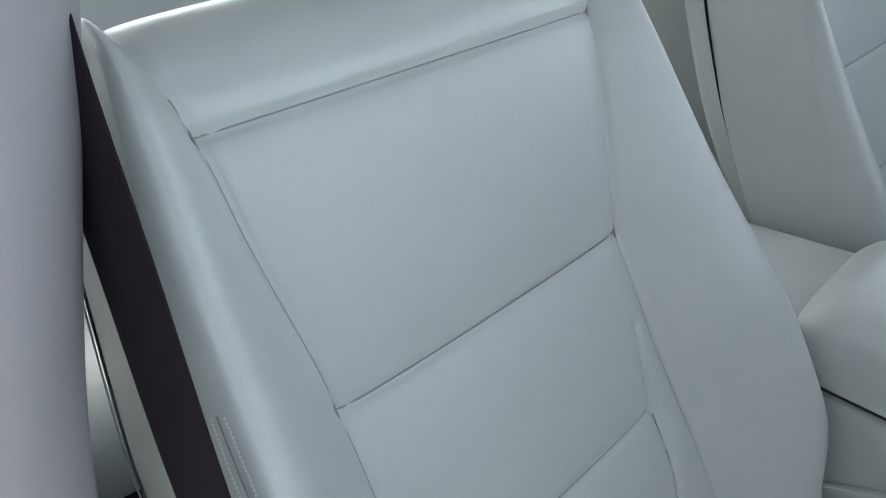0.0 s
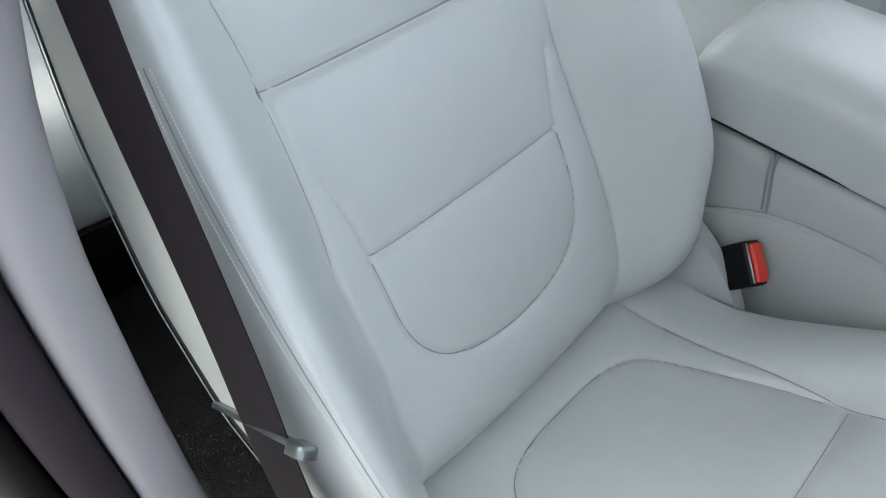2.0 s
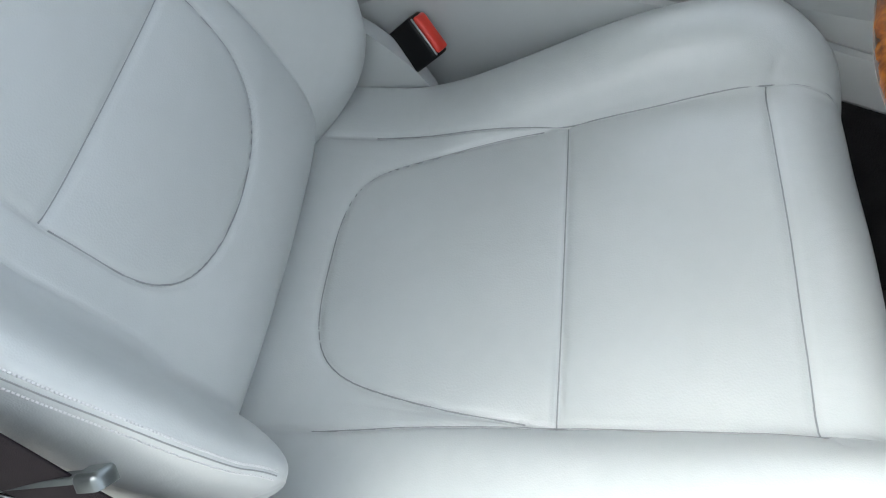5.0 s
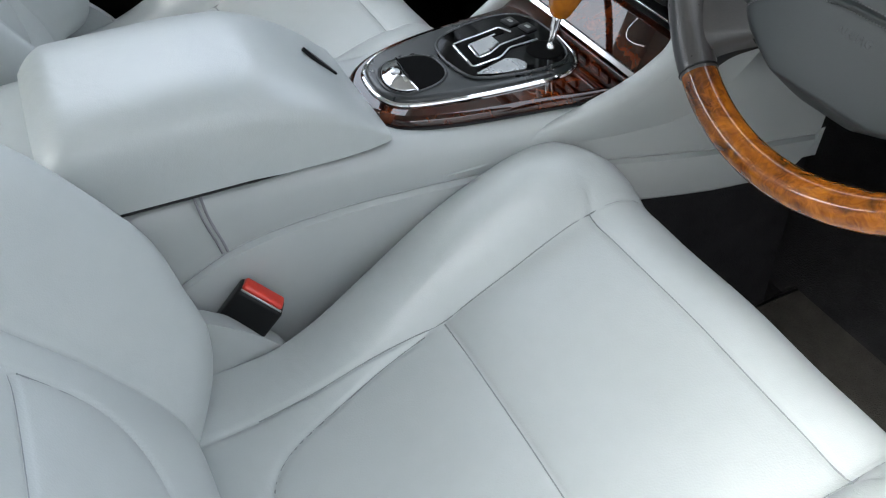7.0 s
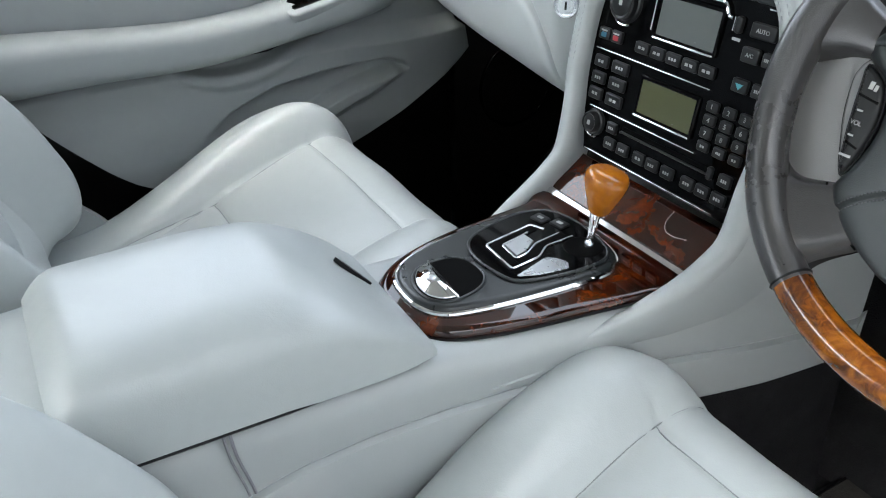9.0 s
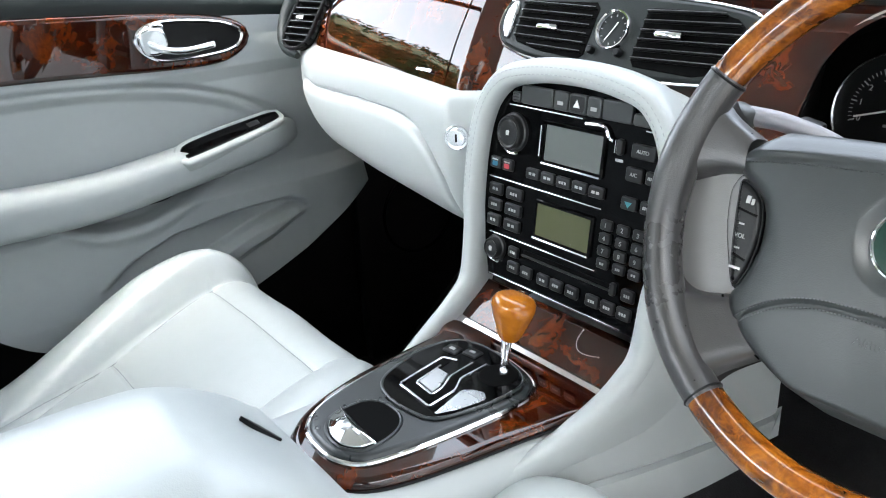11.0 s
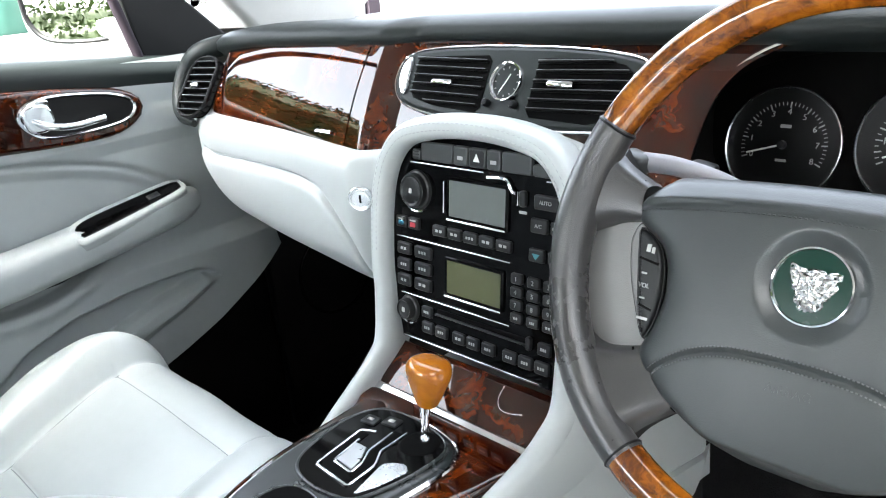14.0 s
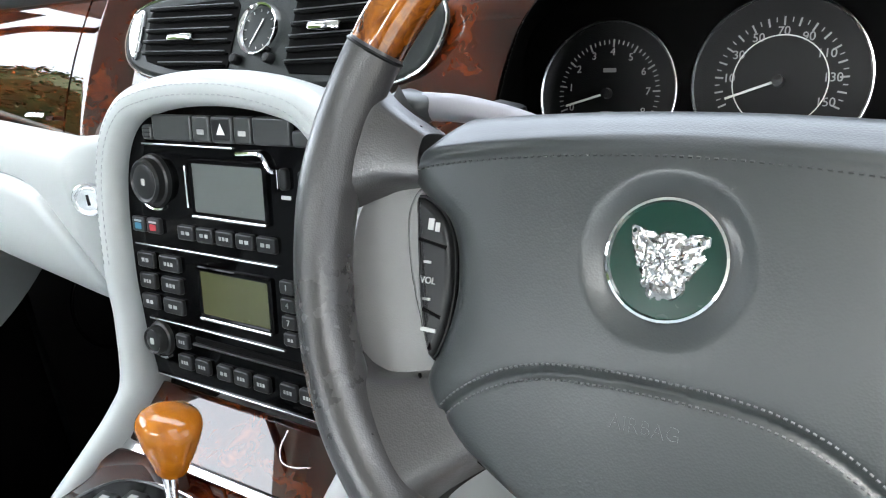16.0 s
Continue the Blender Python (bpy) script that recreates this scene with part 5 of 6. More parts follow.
for ang, ln in ((-28, 0.009), (150, 0.0135)):
    part("clock_hand", moved(box(0.0009, ln, 0.0005, 0), pose(0, 0, 0, 0, 0, ang) @ Matrix.Translation((0, ln * 0.45, 0.0044))), PRINT, clock, m=CLK)
for dx in (-0.0195, 0.016):
    part("clock_button", moved(lathe([(0.0042, 0), (0.0042, 0.005), (0.003, 0.0065), (0.0003, 0.0068)], 16), Matrix.Translation((dx - 0.0045, -0.0235, 0.008))), BLACK, pod, m=POD)

# pale lower dash with the glovebox door, bulging towards the seat and tucking under
def lower_sheet(x0, x1, n):
    P = []
    for x in np.linspace(x0, x1, n):
        lo = float(fascia_low(x))
        yt = float(fascia_y(x, lo))
        u = (x + 0.63) / 0.5
        foot = smooth_lerp(np.array(x), [-0.68, -0.62, -0.55, -0.40, -0.19, 0.2, 0.66], [0.60, 0.555, 0.52, 0.497, 0.478, 0.46, 0.50])
        side = 0.05 * np.clip((abs(x) - 0.58) / 0.1, 0, 1) ** 2
        foot = float(foot)
        sec = spline([(yt + 0.012, lo + 0.004), (yt - 0.004, lo - 0.003), (yt - 0.012 + side, lo - 0.018), (yt - 0.014 + side, lo - 0.045), (yt - 0.012 + side, (lo + foot) / 2), (yt + 0.004 + side, foot + 0.035), (yt + 0.035 + side, foot + 0.005), (yt + 0.09 + side, foot - 0.012), (yt + 0.25 + side, foot - 0.02)], 130)
        P.append([(x, y, z) for y, z in sec])
    return np.array(P)


LS = lower_sheet(-0.665, -0.12, 280)
v, f = grid(LS)
gb = spline([(-0.552, 0.627), (-0.50, 0.622), (-0.36, 0.622), (-0.265, 0.614), (-0.225, 0.590), (-0.200, 0.555), (-0.190, 0.52)], 60)
gb = np.concatenate([gb, [(-0.188, 0.488)]])
d = seam_distance(v[:, 0], v[:, 2], gb) + 10 * (v[:, 1] > 0.66)
v = v + np.stack([0 * d, 0.007 * np.exp(-((d / 0.0024) ** 2)) + 0.003 * np.exp(-d / 0.012), 0 * d], -1)
inside = (v[:, 0] < np.interp(v[:, 2], gb[::-1, 1], gb[::-1, 0])) & (v[:, 2] < 0.624) & (v[:, 0] > -0.56)
v = v + np.stack([0 * d, -0.004 * inside * np.clip(d / 0.012, 0, 1), 0 * d], -1)
line = []
for gx_, gz_ in spline(gb, 60):
    row = v.reshape(280, 130, 3)[np.argmin(np.abs(LS[:, 0, 0] - gx_))][:80]
    line.append((gx_, float(np.interp(gz_, row[::-1, 2], row[::-1, 1])) - 0.0001, gz_))
part("glovebox_joint", tube(np.array(line), 0.0007, 6), SEAM, dash, "dark joint line of the glovebox door")
part("lower_dash", (v, f), VINYL, dash, "pale grey lower dash with glovebox door", smooth=180)
part("knee_panel", grid(np.array([[(x, y, z) for y, z in spline([(float(fascia_y(x, 0.60)) + 0.012, 0.610), (float(fascia_y(x, 0.60)) + 0.016, 0.59), (0.62, 0.565), (0.68, 0.552), (0.80, 0.548)], 30)] for x in np.linspace(0.16, 0.665, 40)])), VINYL, dash, "pale grey lower dash under the wheel", smooth=180)
sheet = v.reshape(280, 130, 3)
on_sheet = lambda x, z: Vector((x, float(np.interp(z, sheet[np.argmin(np.abs(LS[:, 0, 0] - x)), 69::-1, 2], sheet[np.argmin(np.abs(LS[:, 0, 0] - x)), 69::-1, 1])), z))  # noqa: E731
ks_at = on_sheet(-0.170, 0.606)
KS = axes(ks_at, on_sheet(-0.158, 0.606) - on_sheet(-0.192, 0.606), on_sheet(-0.175, 0.618) - on_sheet(-0.175, 0.594)) @ Matrix.Translation((0, 0, 0.0012)) @ Matrix.Scale(0.86, 4)
part("airbag_switch", moved(lathe([(0.0170, -0.004), (0.0170, 0.0010), (0.0158, 0.0022), (0.0140, 0.0020), (0.0128, 0.0004), (0.0122, 0.0006), (0.0112, 0.0016), (0.0003, 0.0018)], 36), KS), RINGMETAL, dash, "round metal key switch")
part("switch_slot", moved(box(0.0028, 0.0110, 0.0012, 0.0004, at=(0, 0, 0.0018)), KS), BLACK, dash)
# slim chrome badge line and handle keyhole on the walnut panel
part("panel_mark", moved(box(0.030, 0.004, 0.0008, 0.0003), axes((-0.245, float(fascia_y(-0.245, 0.675)) - 0.006, 0.675), (1, 0, 0), (0, 0.6, 0.8))), SATIN, dash, "small metallic mark that cannot be read")

# ---- instrument cluster ----
cluster = thing("instrument_cluster", "black instrument cluster with chrome-ringed dials behind the wheel", "instrument cluster")
CL = axes((0.37, 0.744, 0.660), (1, 0, 0), (0, 0.2873, 0.9578))
part("cluster_backplate", slab(rrect(0.44, 0.17, 0.06), 0.004, 0.001), VENTBLACK, cluster, m=CL @ Matrix.Translation((0, 0, -0.006)))
hood = []
for s in np.linspace(0, 1, 12):
    k = 1 - 0.10 * (1 - s)
    c0, c1 = Vector((0.37, float(fascia_y(0.37, 0.695)) + 0.002, 0.695)), Vector((0.37, 0.748, 0.668))
    c = c0.lerp(c1, s)
    hood.append([(c.x + (0.160 + 0.055 * s) * np.sign(np.cos(a)) * abs(np.cos(a)) ** 0.67, c.y + 0.75 * (1 - s) * 0.078 * np.sign(np.sin(a)) * abs(np.sin(a)) ** 0.67, c.z + 0.078 * np.sign(np.sin(a)) * abs(np.sin(a)) ** 0.67) for a in np.linspace(0, 2 * np.pi, 72, endpoint=False)])
part("cluster_hood", grid(np.array(hood), close_v=True), VENTBLACK, cluster, "black recess round the dials", smooth=80)
part("hood_trim", tube(np.array(hood[0]) + (0, -0.002, 0), 0.0026, 8, True), CHROME, cluster, "thin chrome line round the recess")


def dial(x, z, r, start, end, majors, minors, labels, needle, lab, small=None):
    m = CL @ Matrix.Translation((x - 0.37, (z - 0.660) / 0.9578, 0))
    d = part("dial_ring", lathe([(r + 0.0012, 0), (r + 0.0014, 0.006), (r + 0.0008, 0.0078), (r, 0.0080), (r - 0.0012, 0.0068), (r - 0.0014, 0.002)], 64, False), RINGMETAL, cluster, lab, m=m)
    part("dial_face", lathe([(r, 0.0005), (r, 0.0015), (0.0002, 0.0016)], 48), BLACK, d, m=m)
    ticks = []
    for k in range(majors * minors + 1):
        a = radians(start + (end - start) * k / (majors * minors))
        big = k % minors == 0
        ln = 0.0055 if big else 0.003
        q = Matrix.Rotation(a - math.pi / 2, 4, "Z") @ Matrix.Translation((0, r * 0.70 + (0 if big else 0.001), 0.0020))
        ticks.append(moved(box(0.0011 if big else 0.0006, ln, 0.0005, 0), q))
    part("dial_scale", join(*ticks), DIAL_PRINT, d, "white scale", m=m)
    for k, s in enumerate(labels):
        a = radians(start + (end - start) * k / (len(labels) - 1))
        lettering(s, r * 0.145, d, DIAL_PRINT, m @ Matrix.Translation((r * 0.58 * math.cos(a), r * 0.58 * math.sin(a), 0.002)), name="numeral")
    a = radians(needle)
    part("needle", moved(box(0.0016, r * 0.66, 0.001, 0.0003), Matrix.Rotation(a - math.pi / 2, 4, "Z") @ Matrix.Translation((0, r * 0.30, 0.006))), PRINT, d, "white needle", m=m)
    part("needle_hub", lathe([(0.004, 0.003), (0.0035, 0.008), (0.0002, 0.0085)], 20), BUTTON, d, m=m)
    return d, m


tach, mt = dial(0.2265, 0.660, 0.052, 200, -25, 8, 5, ["0", "1", "2", "3", "4", "5", "6", "7", "8"], 197, "chrome ring of the rev counter")
part("dial_mark", slab(rrect(0.010, 0.003, 0.0005), 0.0004, 0.0001), DIAL_PRINT, tach, m=mt @ Matrix.Translation((0, 0.017, 0.002)))
part("dial_mark", slab(rrect(0.010, 0.0025, 0.0005), 0.0004, 0.0001), DIAL_PRINT, tach, m=mt @ Matrix.Translation((0, -0.014, 0.002)))
spd, ms = dial(0.344, 0.668, 0.055, 205, -25, 16, 2, ["", "10", "30", "50", "70", "90", "110", "130", "150"], 200, "chrome ring of the speedometer")
part("inner_scale", moved(ring(circle(0.030, 48), circle(0.0292, 48), 0.0004, 0.0001), Matrix.Translation((0, 0, 0.002))), PRINT, spd, m=ms)
part("trip_display", slab(rrect(0.030, 0.012, 0.001), 0.0005, 0.0001), material("green_trip_lcd", (0.10, 0.2, 0.03), rough=0.3), spd, "green trip display", m=ms @ Matrix.Translation((0.0, -0.034, 0.002)))
dial(0.462, 0.660, 0.050, 200, -20, 4, 2, ["", "", ""], 120, "chrome ring of the fuel and temperature dial")


# ---- steering wheel ----
wheel = thing("steering_wheel", "wood and dark leather steering wheel with green enamel badge", "steering wheel")
WH = axes((0.37, 0.4529, 0.6664), (1, 0, 0), (0, 0.415, 0.91))
R, RT = 0.1618, 0.0130


def rim_arc(a0, a1, n, r=RT, grip=0.0):
    """A stretch of the rim between two angles, in degrees clockwise from the top."""
    a = np.radians(np.linspace(a0, a1, n))
    P = np.stack([R * np.sin(a), R * np.cos(a), 0 * a], -1)
    t = np.linspace(-1, 1, n)
    k = 1 + grip * (np.exp(-(((t + 0.45) / 0.22) ** 2)) + np.exp(-(((t - 0.5) / 0.22) ** 2))) - 0.03 * (np.abs(t) > 0.97)
    return sweep(P, circle(r, 20, r * 1.06), up=(0, 0, 1), scale=k)


part("wood_rim", rim_arc(-63.5, 63.5, 60), WOODL, wheel, "polished burr walnut rim section", m=WH, smooth=70)
part("wood_rim", rim_arc(147, 213, 40), WOODL, wheel, "polished burr walnut rim section", m=WH, smooth=70)
for s in (-1, 1):
    part("leather_rim", rim_arc(s * 63.0, s * 147.5, 60, RT * 1.03, 0.07), SLATE, wheel, "dark grey leather rim section", m=WH, smooth=70)
    for a in (63.8, 146.5):
        c = Matrix.Rotation(-radians(s * a), 4, "Z") @ Matrix.Translation((0, R, 0)) @ pose(0, 0, 0, 0, 90, 0)
        part("joint_ring", moved(tube(np.c_[circle(RT * 1.035, 28), np.zeros(28)], 0.0010, 6, True), c), BLACK, wheel, m=WH)
    # zigzag stitching on the inner side of the leather
    st = []
    for k in range(44):
        a = radians(s * (76 + 60 * k / 44))
        rr = R - RT * 0.93
        for q in (-1, 1):
            st.append(tube(np.array([((rr + 0.0005) * np.sin(a), (rr + 0.0005) * np.cos(a), 0.0050), ((rr + 0.0035) * np.sin(a + q * 0.010), (rr + 0.0026) * np.cos(a + q * 0.010), 0.0084)]), 0.0006, 4))
    part("rim_stitching", join(*st), GREYSTITCH, wheel, "grey zigzag stitching", m=WH)
    # spokes: webs of leather that flow out of the rim to the cover
    for cols, fall in ((([(-0.148, 0.062), (-0.1585, 0.032), (-0.1590, -0.004)], [(-0.1370, 0.0500), (-0.1385, 0.029), (-0.1375, 0.0085)], [(-0.1170, 0.0385), (-0.1180, 0.027), (-0.1165, 0.0125)]), -0.006),
                       (([(-0.1520, -0.052), (-0.1350, -0.088), (-0.0950, -0.130)], [(-0.1300, -0.0715), (-0.1130, -0.0890), (-0.0850, -0.1160)], [(-0.0985, -0.0650), (-0.0830, -0.0850), (-0.0620, -0.0955)]), -0.006)):
        rows = np.stack([spline(np.array(c), 41) for c in cols])
        q = np.stack([spline(rows[:, j], 25) for j in range(41)], 1)
        a = np.linspace(0, 1, 25)[:, None]
        b = np.linspace(-1, 1, 41)[None]
        zz = 0.0085 * (1 - a) ** 1.2 + fall * a ** 0.8 - 0.014 * np.abs(b) ** 9 - 0.0025 * b * b
        web = np.stack([-s * q[..., 0], q[..., 1], zz], -1)
        back_ = web.copy()
        back_[..., 2] = np.minimum(web[..., 2] - 0.004, -0.024)
        v1, f1 = grid(web)
        v2, f2 = grid(back_)
        part("spoke", join((v1, f1), (v2, f2)), SLATE, wheel, "dark grey leather spoke", m=WH, smooth=180)
    # pale plate in the opening, with the switches along its inner side
    o = spline([(-0.154, 0.004), (-0.1365, 0.014), (-0.112, 0.014), (-0.098, 0.004), (-0.092, -0.03), (-0.096, -0.062), (-0.108, -0.078), (-0.134, -0.078), (-0.150, -0.062), (-0.158, -0.032)], 70, True) * (-s, 1)
    pm = WH @ Matrix.Translation((0, 0, -0.022))
    part("spoke_plate", slab(o, 0.006, 0.002), PLATE, wheel, "warm grey spoke plate", m=pm)
    sw = spline([(-0.1165, 0.0078), (-0.1065, 0.0040), (-0.0990, -0.004), (-0.0950, -0.016), (-0.0932, -0.030), (-0.0940, -0.045), (-0.0965, -0.055), (-0.0995, -0.0605), (-0.1035, -0.052), (-0.1085, -0.036), (-0.1125, -0.018), (-0.1155, -0.002)], 70, True) * (-s, 1)
    sp = part("switch_plate", slab(sw, 0.010, 0.003, 4), BUTTON, wheel, "black wheel switches", m=WH @ Matrix.Translation((0, 0, -0.017)))
    strip = spline([(-0.1175, 0.0120), (-0.1235, 0.0030), (-0.1228, -0.008), (-0.1185, -0.0250), (-0.1115, -0.0420), (-0.1020, -0.0610), (-0.0950, -0.0560), (-0.0940, -0.0300), (-0.1010, 0.0040)], 60, True) * (-s, 1)
    part("switch_strip", slab(strip, 0.004, 0.0015), PLATE, sp, "grey strip beside the switches", m=WH @ Matrix.Translation((0, 0, -0.0165)))
    part("strip_joint", tube(np.c_[inset(strip, -0.0004)[:40], np.full(40, -0.0150)], 0.0008, 6), VENTBLACK, sp, m=WH)
    part("switch_rim", tube(np.c_[inset(sw, -0.0006), np.full(70, -0.011)], 0.0009, 6, True), BLACK, sp, m=WH)
    for xa, ya, xb, yb in ((0.1120, -0.0105, 0.0975, -0.0130), (0.1055, -0.0405, 0.0960, -0.0430)):
        part("switch_joint", tube(np.array([(s * xa, ya, -0.0074), (s * xb, yb, -0.0074)]), 0.0010, 6), VENTBLACK, sp, m=WH)
    for xx, yy, ww, hh in ((0.1065, -0.0035, 0.0030, 0.0050), (0.1030, -0.0045, 0.0022, 0.0040), (0.1060, -0.0200, 0.0040, 0.0012), (0.1040, -0.0360, 0.0040, 0.0012), (0.1010, -0.0490, 0.0080, 0.0018)):
        part("switch_mark", box(ww, hh, 0.0006, 0.0001, at=(s * xx, yy, -0.0068)), PRINT2, sp, m=WH)
    lettering("VOL", 0.0042, sp, PRINT2, WH @ Matrix.Translation((s * 0.1045, -0.0280, -0.0067)))

# dark gap between the lower spokes and the cover
for s in (-1, 1):
    for e in ([(s * 0.1045, -0.0690, -0.010), (s * 0.0985, -0.0780, -0.0075), (s * 0.0885, -0.0900, -0.0075), (s * 0.0672, -0.1005, -0.012)], [(s * 0.1225, 0.0400, -0.012), (s * 0.1262, 0.027, -0.0085), (s * 0.1255, 0.0150, -0.012)]):
        part("spoke_joint", tube(spline(e, 20), 0.0008, 6), VENTBLACK, wheel, "dark joint between spoke and cover", m=WH)

# airbag cover: a soft swelling with a creased upper edge and a stitched arc
us = np.linspace(-0.118, 0.0515, 140)
wid = smooth_lerp(us, [-0.118, -0.114, -0.108, -0.100, -0.090, -0.080, -0.070, -0.060, -0.045, -0.030, -0.012, 0.000, 0.008, 0.014, 0.022, 0.030, 0.046, 0.054], [0.012, 0.032, 0.050, 0.068, 0.0875, 0.0965, 0.1045, 0.0985, 0.0935, 0.0915, 0.0945, 0.101, 0.112, 0.1215, 0.1255, 0.1265, 0.1130, 0.100])
ks = np.linspace(-1, 1, 170)
arc_c = spline([(-0.094, -0.088), (-0.080, -0.074), (-0.062, -0.062), (-0.042, -0.055), (-0.02, -0.0525), (0.0, -0.052), (0.02, -0.0525), (0.042, -0.055), (0.062, -0.062), (0.080, -0.074), (0.094, -0.088)], 80)
top_c = spline([(-0.132, 0.028), (-0.09, 0.032), (0, 0.0345), (0.09, 0.032), (0.132, 0.028)], 40)
X = ks[:, None] * wid[None]
U = us[None] + 0 * X
edge = 1 - np.abs(ks[:, None]) ** 16
vert = np.clip((U - us[0]) / 0.010, 0, 1) ** 0.5 * np.clip((us[-1] - U) / 0.017, 0, 1) ** 0.55
Hh = 0.016 + 0.010 * (1 - (X / 0.14) ** 2) + 0.004 * (1 - ((U + 0.02) / 0.09) ** 2)
Hh = Hh * edge ** 0.4 * vert
d1, d2 = seam_distance(X, U, arc_c), seam_distance(X, U, top_c)
inside = U < np.interp(X, arc_c[:, 0], arc_c[:, 1], left=-1, right=-1)
Hh = Hh - 0.0016 * np.exp(-((d1 / 0.0020) ** 2)) - 0.0015 * inside - 0.0015 * np.exp(-((d2 / 0.0020) ** 2)) - 0.0008 * np.clip((U - 0.0345) / 0.006, 0, 1)
rr = np.hypot(X, U + 0.007)
Hh = Hh - 0.0050 * np.clip((0.032 - rr) / 0.010, 0, 1) ** 1.2
bend = lambda x, u: u - 0.45 * x * x * np.clip(u / 0.03, 0, 1)  # noqa: E731  the upper edge is arched
part("airbag_cover", grid(np.stack([X, bend(X, U), Hh - 0.026], -1)), PAD, wheel, "slate grey airbag cover", m=WH, smooth=180)


def pad_height(x, u):
    i, j = np.argmin(np.abs(us - u)), None
    w = wid[i]
    j = np.argmin(np.abs(ks - x / w))
    return Hh[j, i] - 0.026


for off, curve, mat, lab in ((0.0030, arc_c, GREYSTITCH, "grey stitching along the arc"), (-0.0030, arc_c, GREYSTITCH, "grey stitching along the arc"), (-0.005, top_c, DARKSTITCH, "dark stitching under the upper edge")):
    e = spline(curve, 180)
    e = e[(np.abs(e[:, 0]) < 0.088)] if curve is arc_c else e[np.abs(e[:, 0]) < 0.118]
    st = []
    for i in range(0, len(e) - 1, 2):
        a, b = e[i] + (0, off), e[i + 1] + (0, off)
        st.append(tube(np.array([(p_[0], bend(*p_), pad_height(*p_) + 0.0003) for p_ in (a, b)]), 0.0005, 4))
    part("cover_stitching", join(*st), mat, wheel, lab, m=WH)
EM = WH @ Matrix.Translation((0, -0.007, pad_height(0.0, -0.007) + 0.0005))
badge = part("badge", lathe([(0.0225, -0.003), (0.0228, 0.0012), (0.0222, 0.0028), (0.0212, 0.0030), (0.0205, 0.0012)], 56, False), CHROME, wheel, "chrome ring of the badge", m=EM)
part("badge_enamel", lathe([(0.0208, 0.0006), (0.0206, 0.0014), (0.0002, 0.0020)], 48), GREEN, badge, "green enamel disc", m=EM)
G = []
sh = np.array([(-0.0118, 0.0095), (-0.006, 0.0085), (0.0, 0.0088), (0.007, 0.0085), (0.0125, 0.0080), (0.0118, 0.001), (0.0085, -0.004), (0.006, -0.010), (0.001, -0.0125), (-0.0045, -0.0118), (-0.0075, -0.006), (-0.0095, -0.001)]) * 1.2
shp = spline(sh, 72, True)
for k in np.linspace(1, 0.02, 18):
    row = []
    for i, (x, y) in enumerate(shp):
        q = np.array((x, y)) * k
        hgt = 0.0016 + 0.0030 * (1 - k ** 2) + (0.0016 * noise.noise((q[0] * 420, q[1] * 420, 1.5)) + 0.001 * noise.noise((q[0] * 900, q[1] * 900, 4.5))) * (1 if k < 0.98 else 0)
        row.append((q[0], q[1], hgt if k < 0.98 else 0.001))
    G.append(row)
part("badge_relief", grid(np.array(G), close_v=True), WORN_CHROME, badge, "rough chrome relief", m=EM, smooth=25)
lettering("AIRBAG", 0.0075, wheel, PAD, WH @ Matrix.Translation((0.0, -0.067, pad_height(0, -0.067) + 0.0001)), 0.0002)
part("wheel_hub", moved(lathe([(0.035, -0.10), (0.045, -0.02), (0.05, -0.006)], 32), Matrix.Translation((0, -0.02, 0))), BLACK, wheel, "black hub behind the cover", m=WH)
column = thing("steering_column", "dark steering column shroud with pale control stalks", "steering column")
part("column_shroud", moved(lathe([(0.050, -0.30), (0.060, -0.22), (0.060, -0.085), (0.05, -0.075)], 36), Matrix.Translation((0, -0.01, 0))), DASHPAD, column, m=WH)
for s in (-1, 1):
    st = part("stalk", tube(spline([(0.37 + s * 0.04, 0.560, 0.645), (0.37 + s * 0.09, 0.545, 0.679), (0.37 + s * 0.125, 0.530, 0.694), (0.37 + s * 0.150, 0.521, 0.698)], 20), 0.0070, 14, scale=np.linspace(0.7, 1.05, 20)), TRIM, column, "pale grey control stalk")
    part("stalk_tip", moved(box(0.024, 0.017, 0.015, 0.005, 3), pose(0.37 + s * 0.155, 0.519, 0.6980, 0, -s * 10, s * 18)), SWITCH, st, "dark grey end with a white mark")
    part("stalk_mark", moved(box(0.003, 0.0006, 0.006, 0.0002), pose(0.37 + s * 0.154, 0.5104, 0.6985, 0, 20, s * 18)), PRINT, st)
    part("stalk_button", moved(box(0.020, 0.016, 0.013, 0.004), pose(0.37 + s * 0.118, 0.548, 0.688, 0, -s * 10, 0)), BUTTON, st)

# ---- belt and buckles ----
belt = thing("seat_belt", "dark aubergine seat belt hanging beside the driver's seat", "seat belt")
path = spline([(0.565, -0.28, 1.10), (0.596, -0.230, 0.95), (0.611, -0.179, 0.83), (0.619, -0.138, 0.74), (0.624, -0.108, 0.66), (0.627, -0.075, 0.58), (0.631, -0.047, 0.52), (0.633, -0.026, 0.45), (0.632, 0.000, 0.36), (0.630, 0.015, 0.28), (0.628, 0.025, 0.18)], 70)
part("webbing", sweep(path, rrect(0.050, 0.0014, 0.0006, 3), up=(1, 0.05, 0.05)), WEBBING, belt, "dark woven webbing")
tg = axes((0.634, 0.004, 0.487), (0.0, -0.86, -0.5), (0.75, -0.33, 0.57))
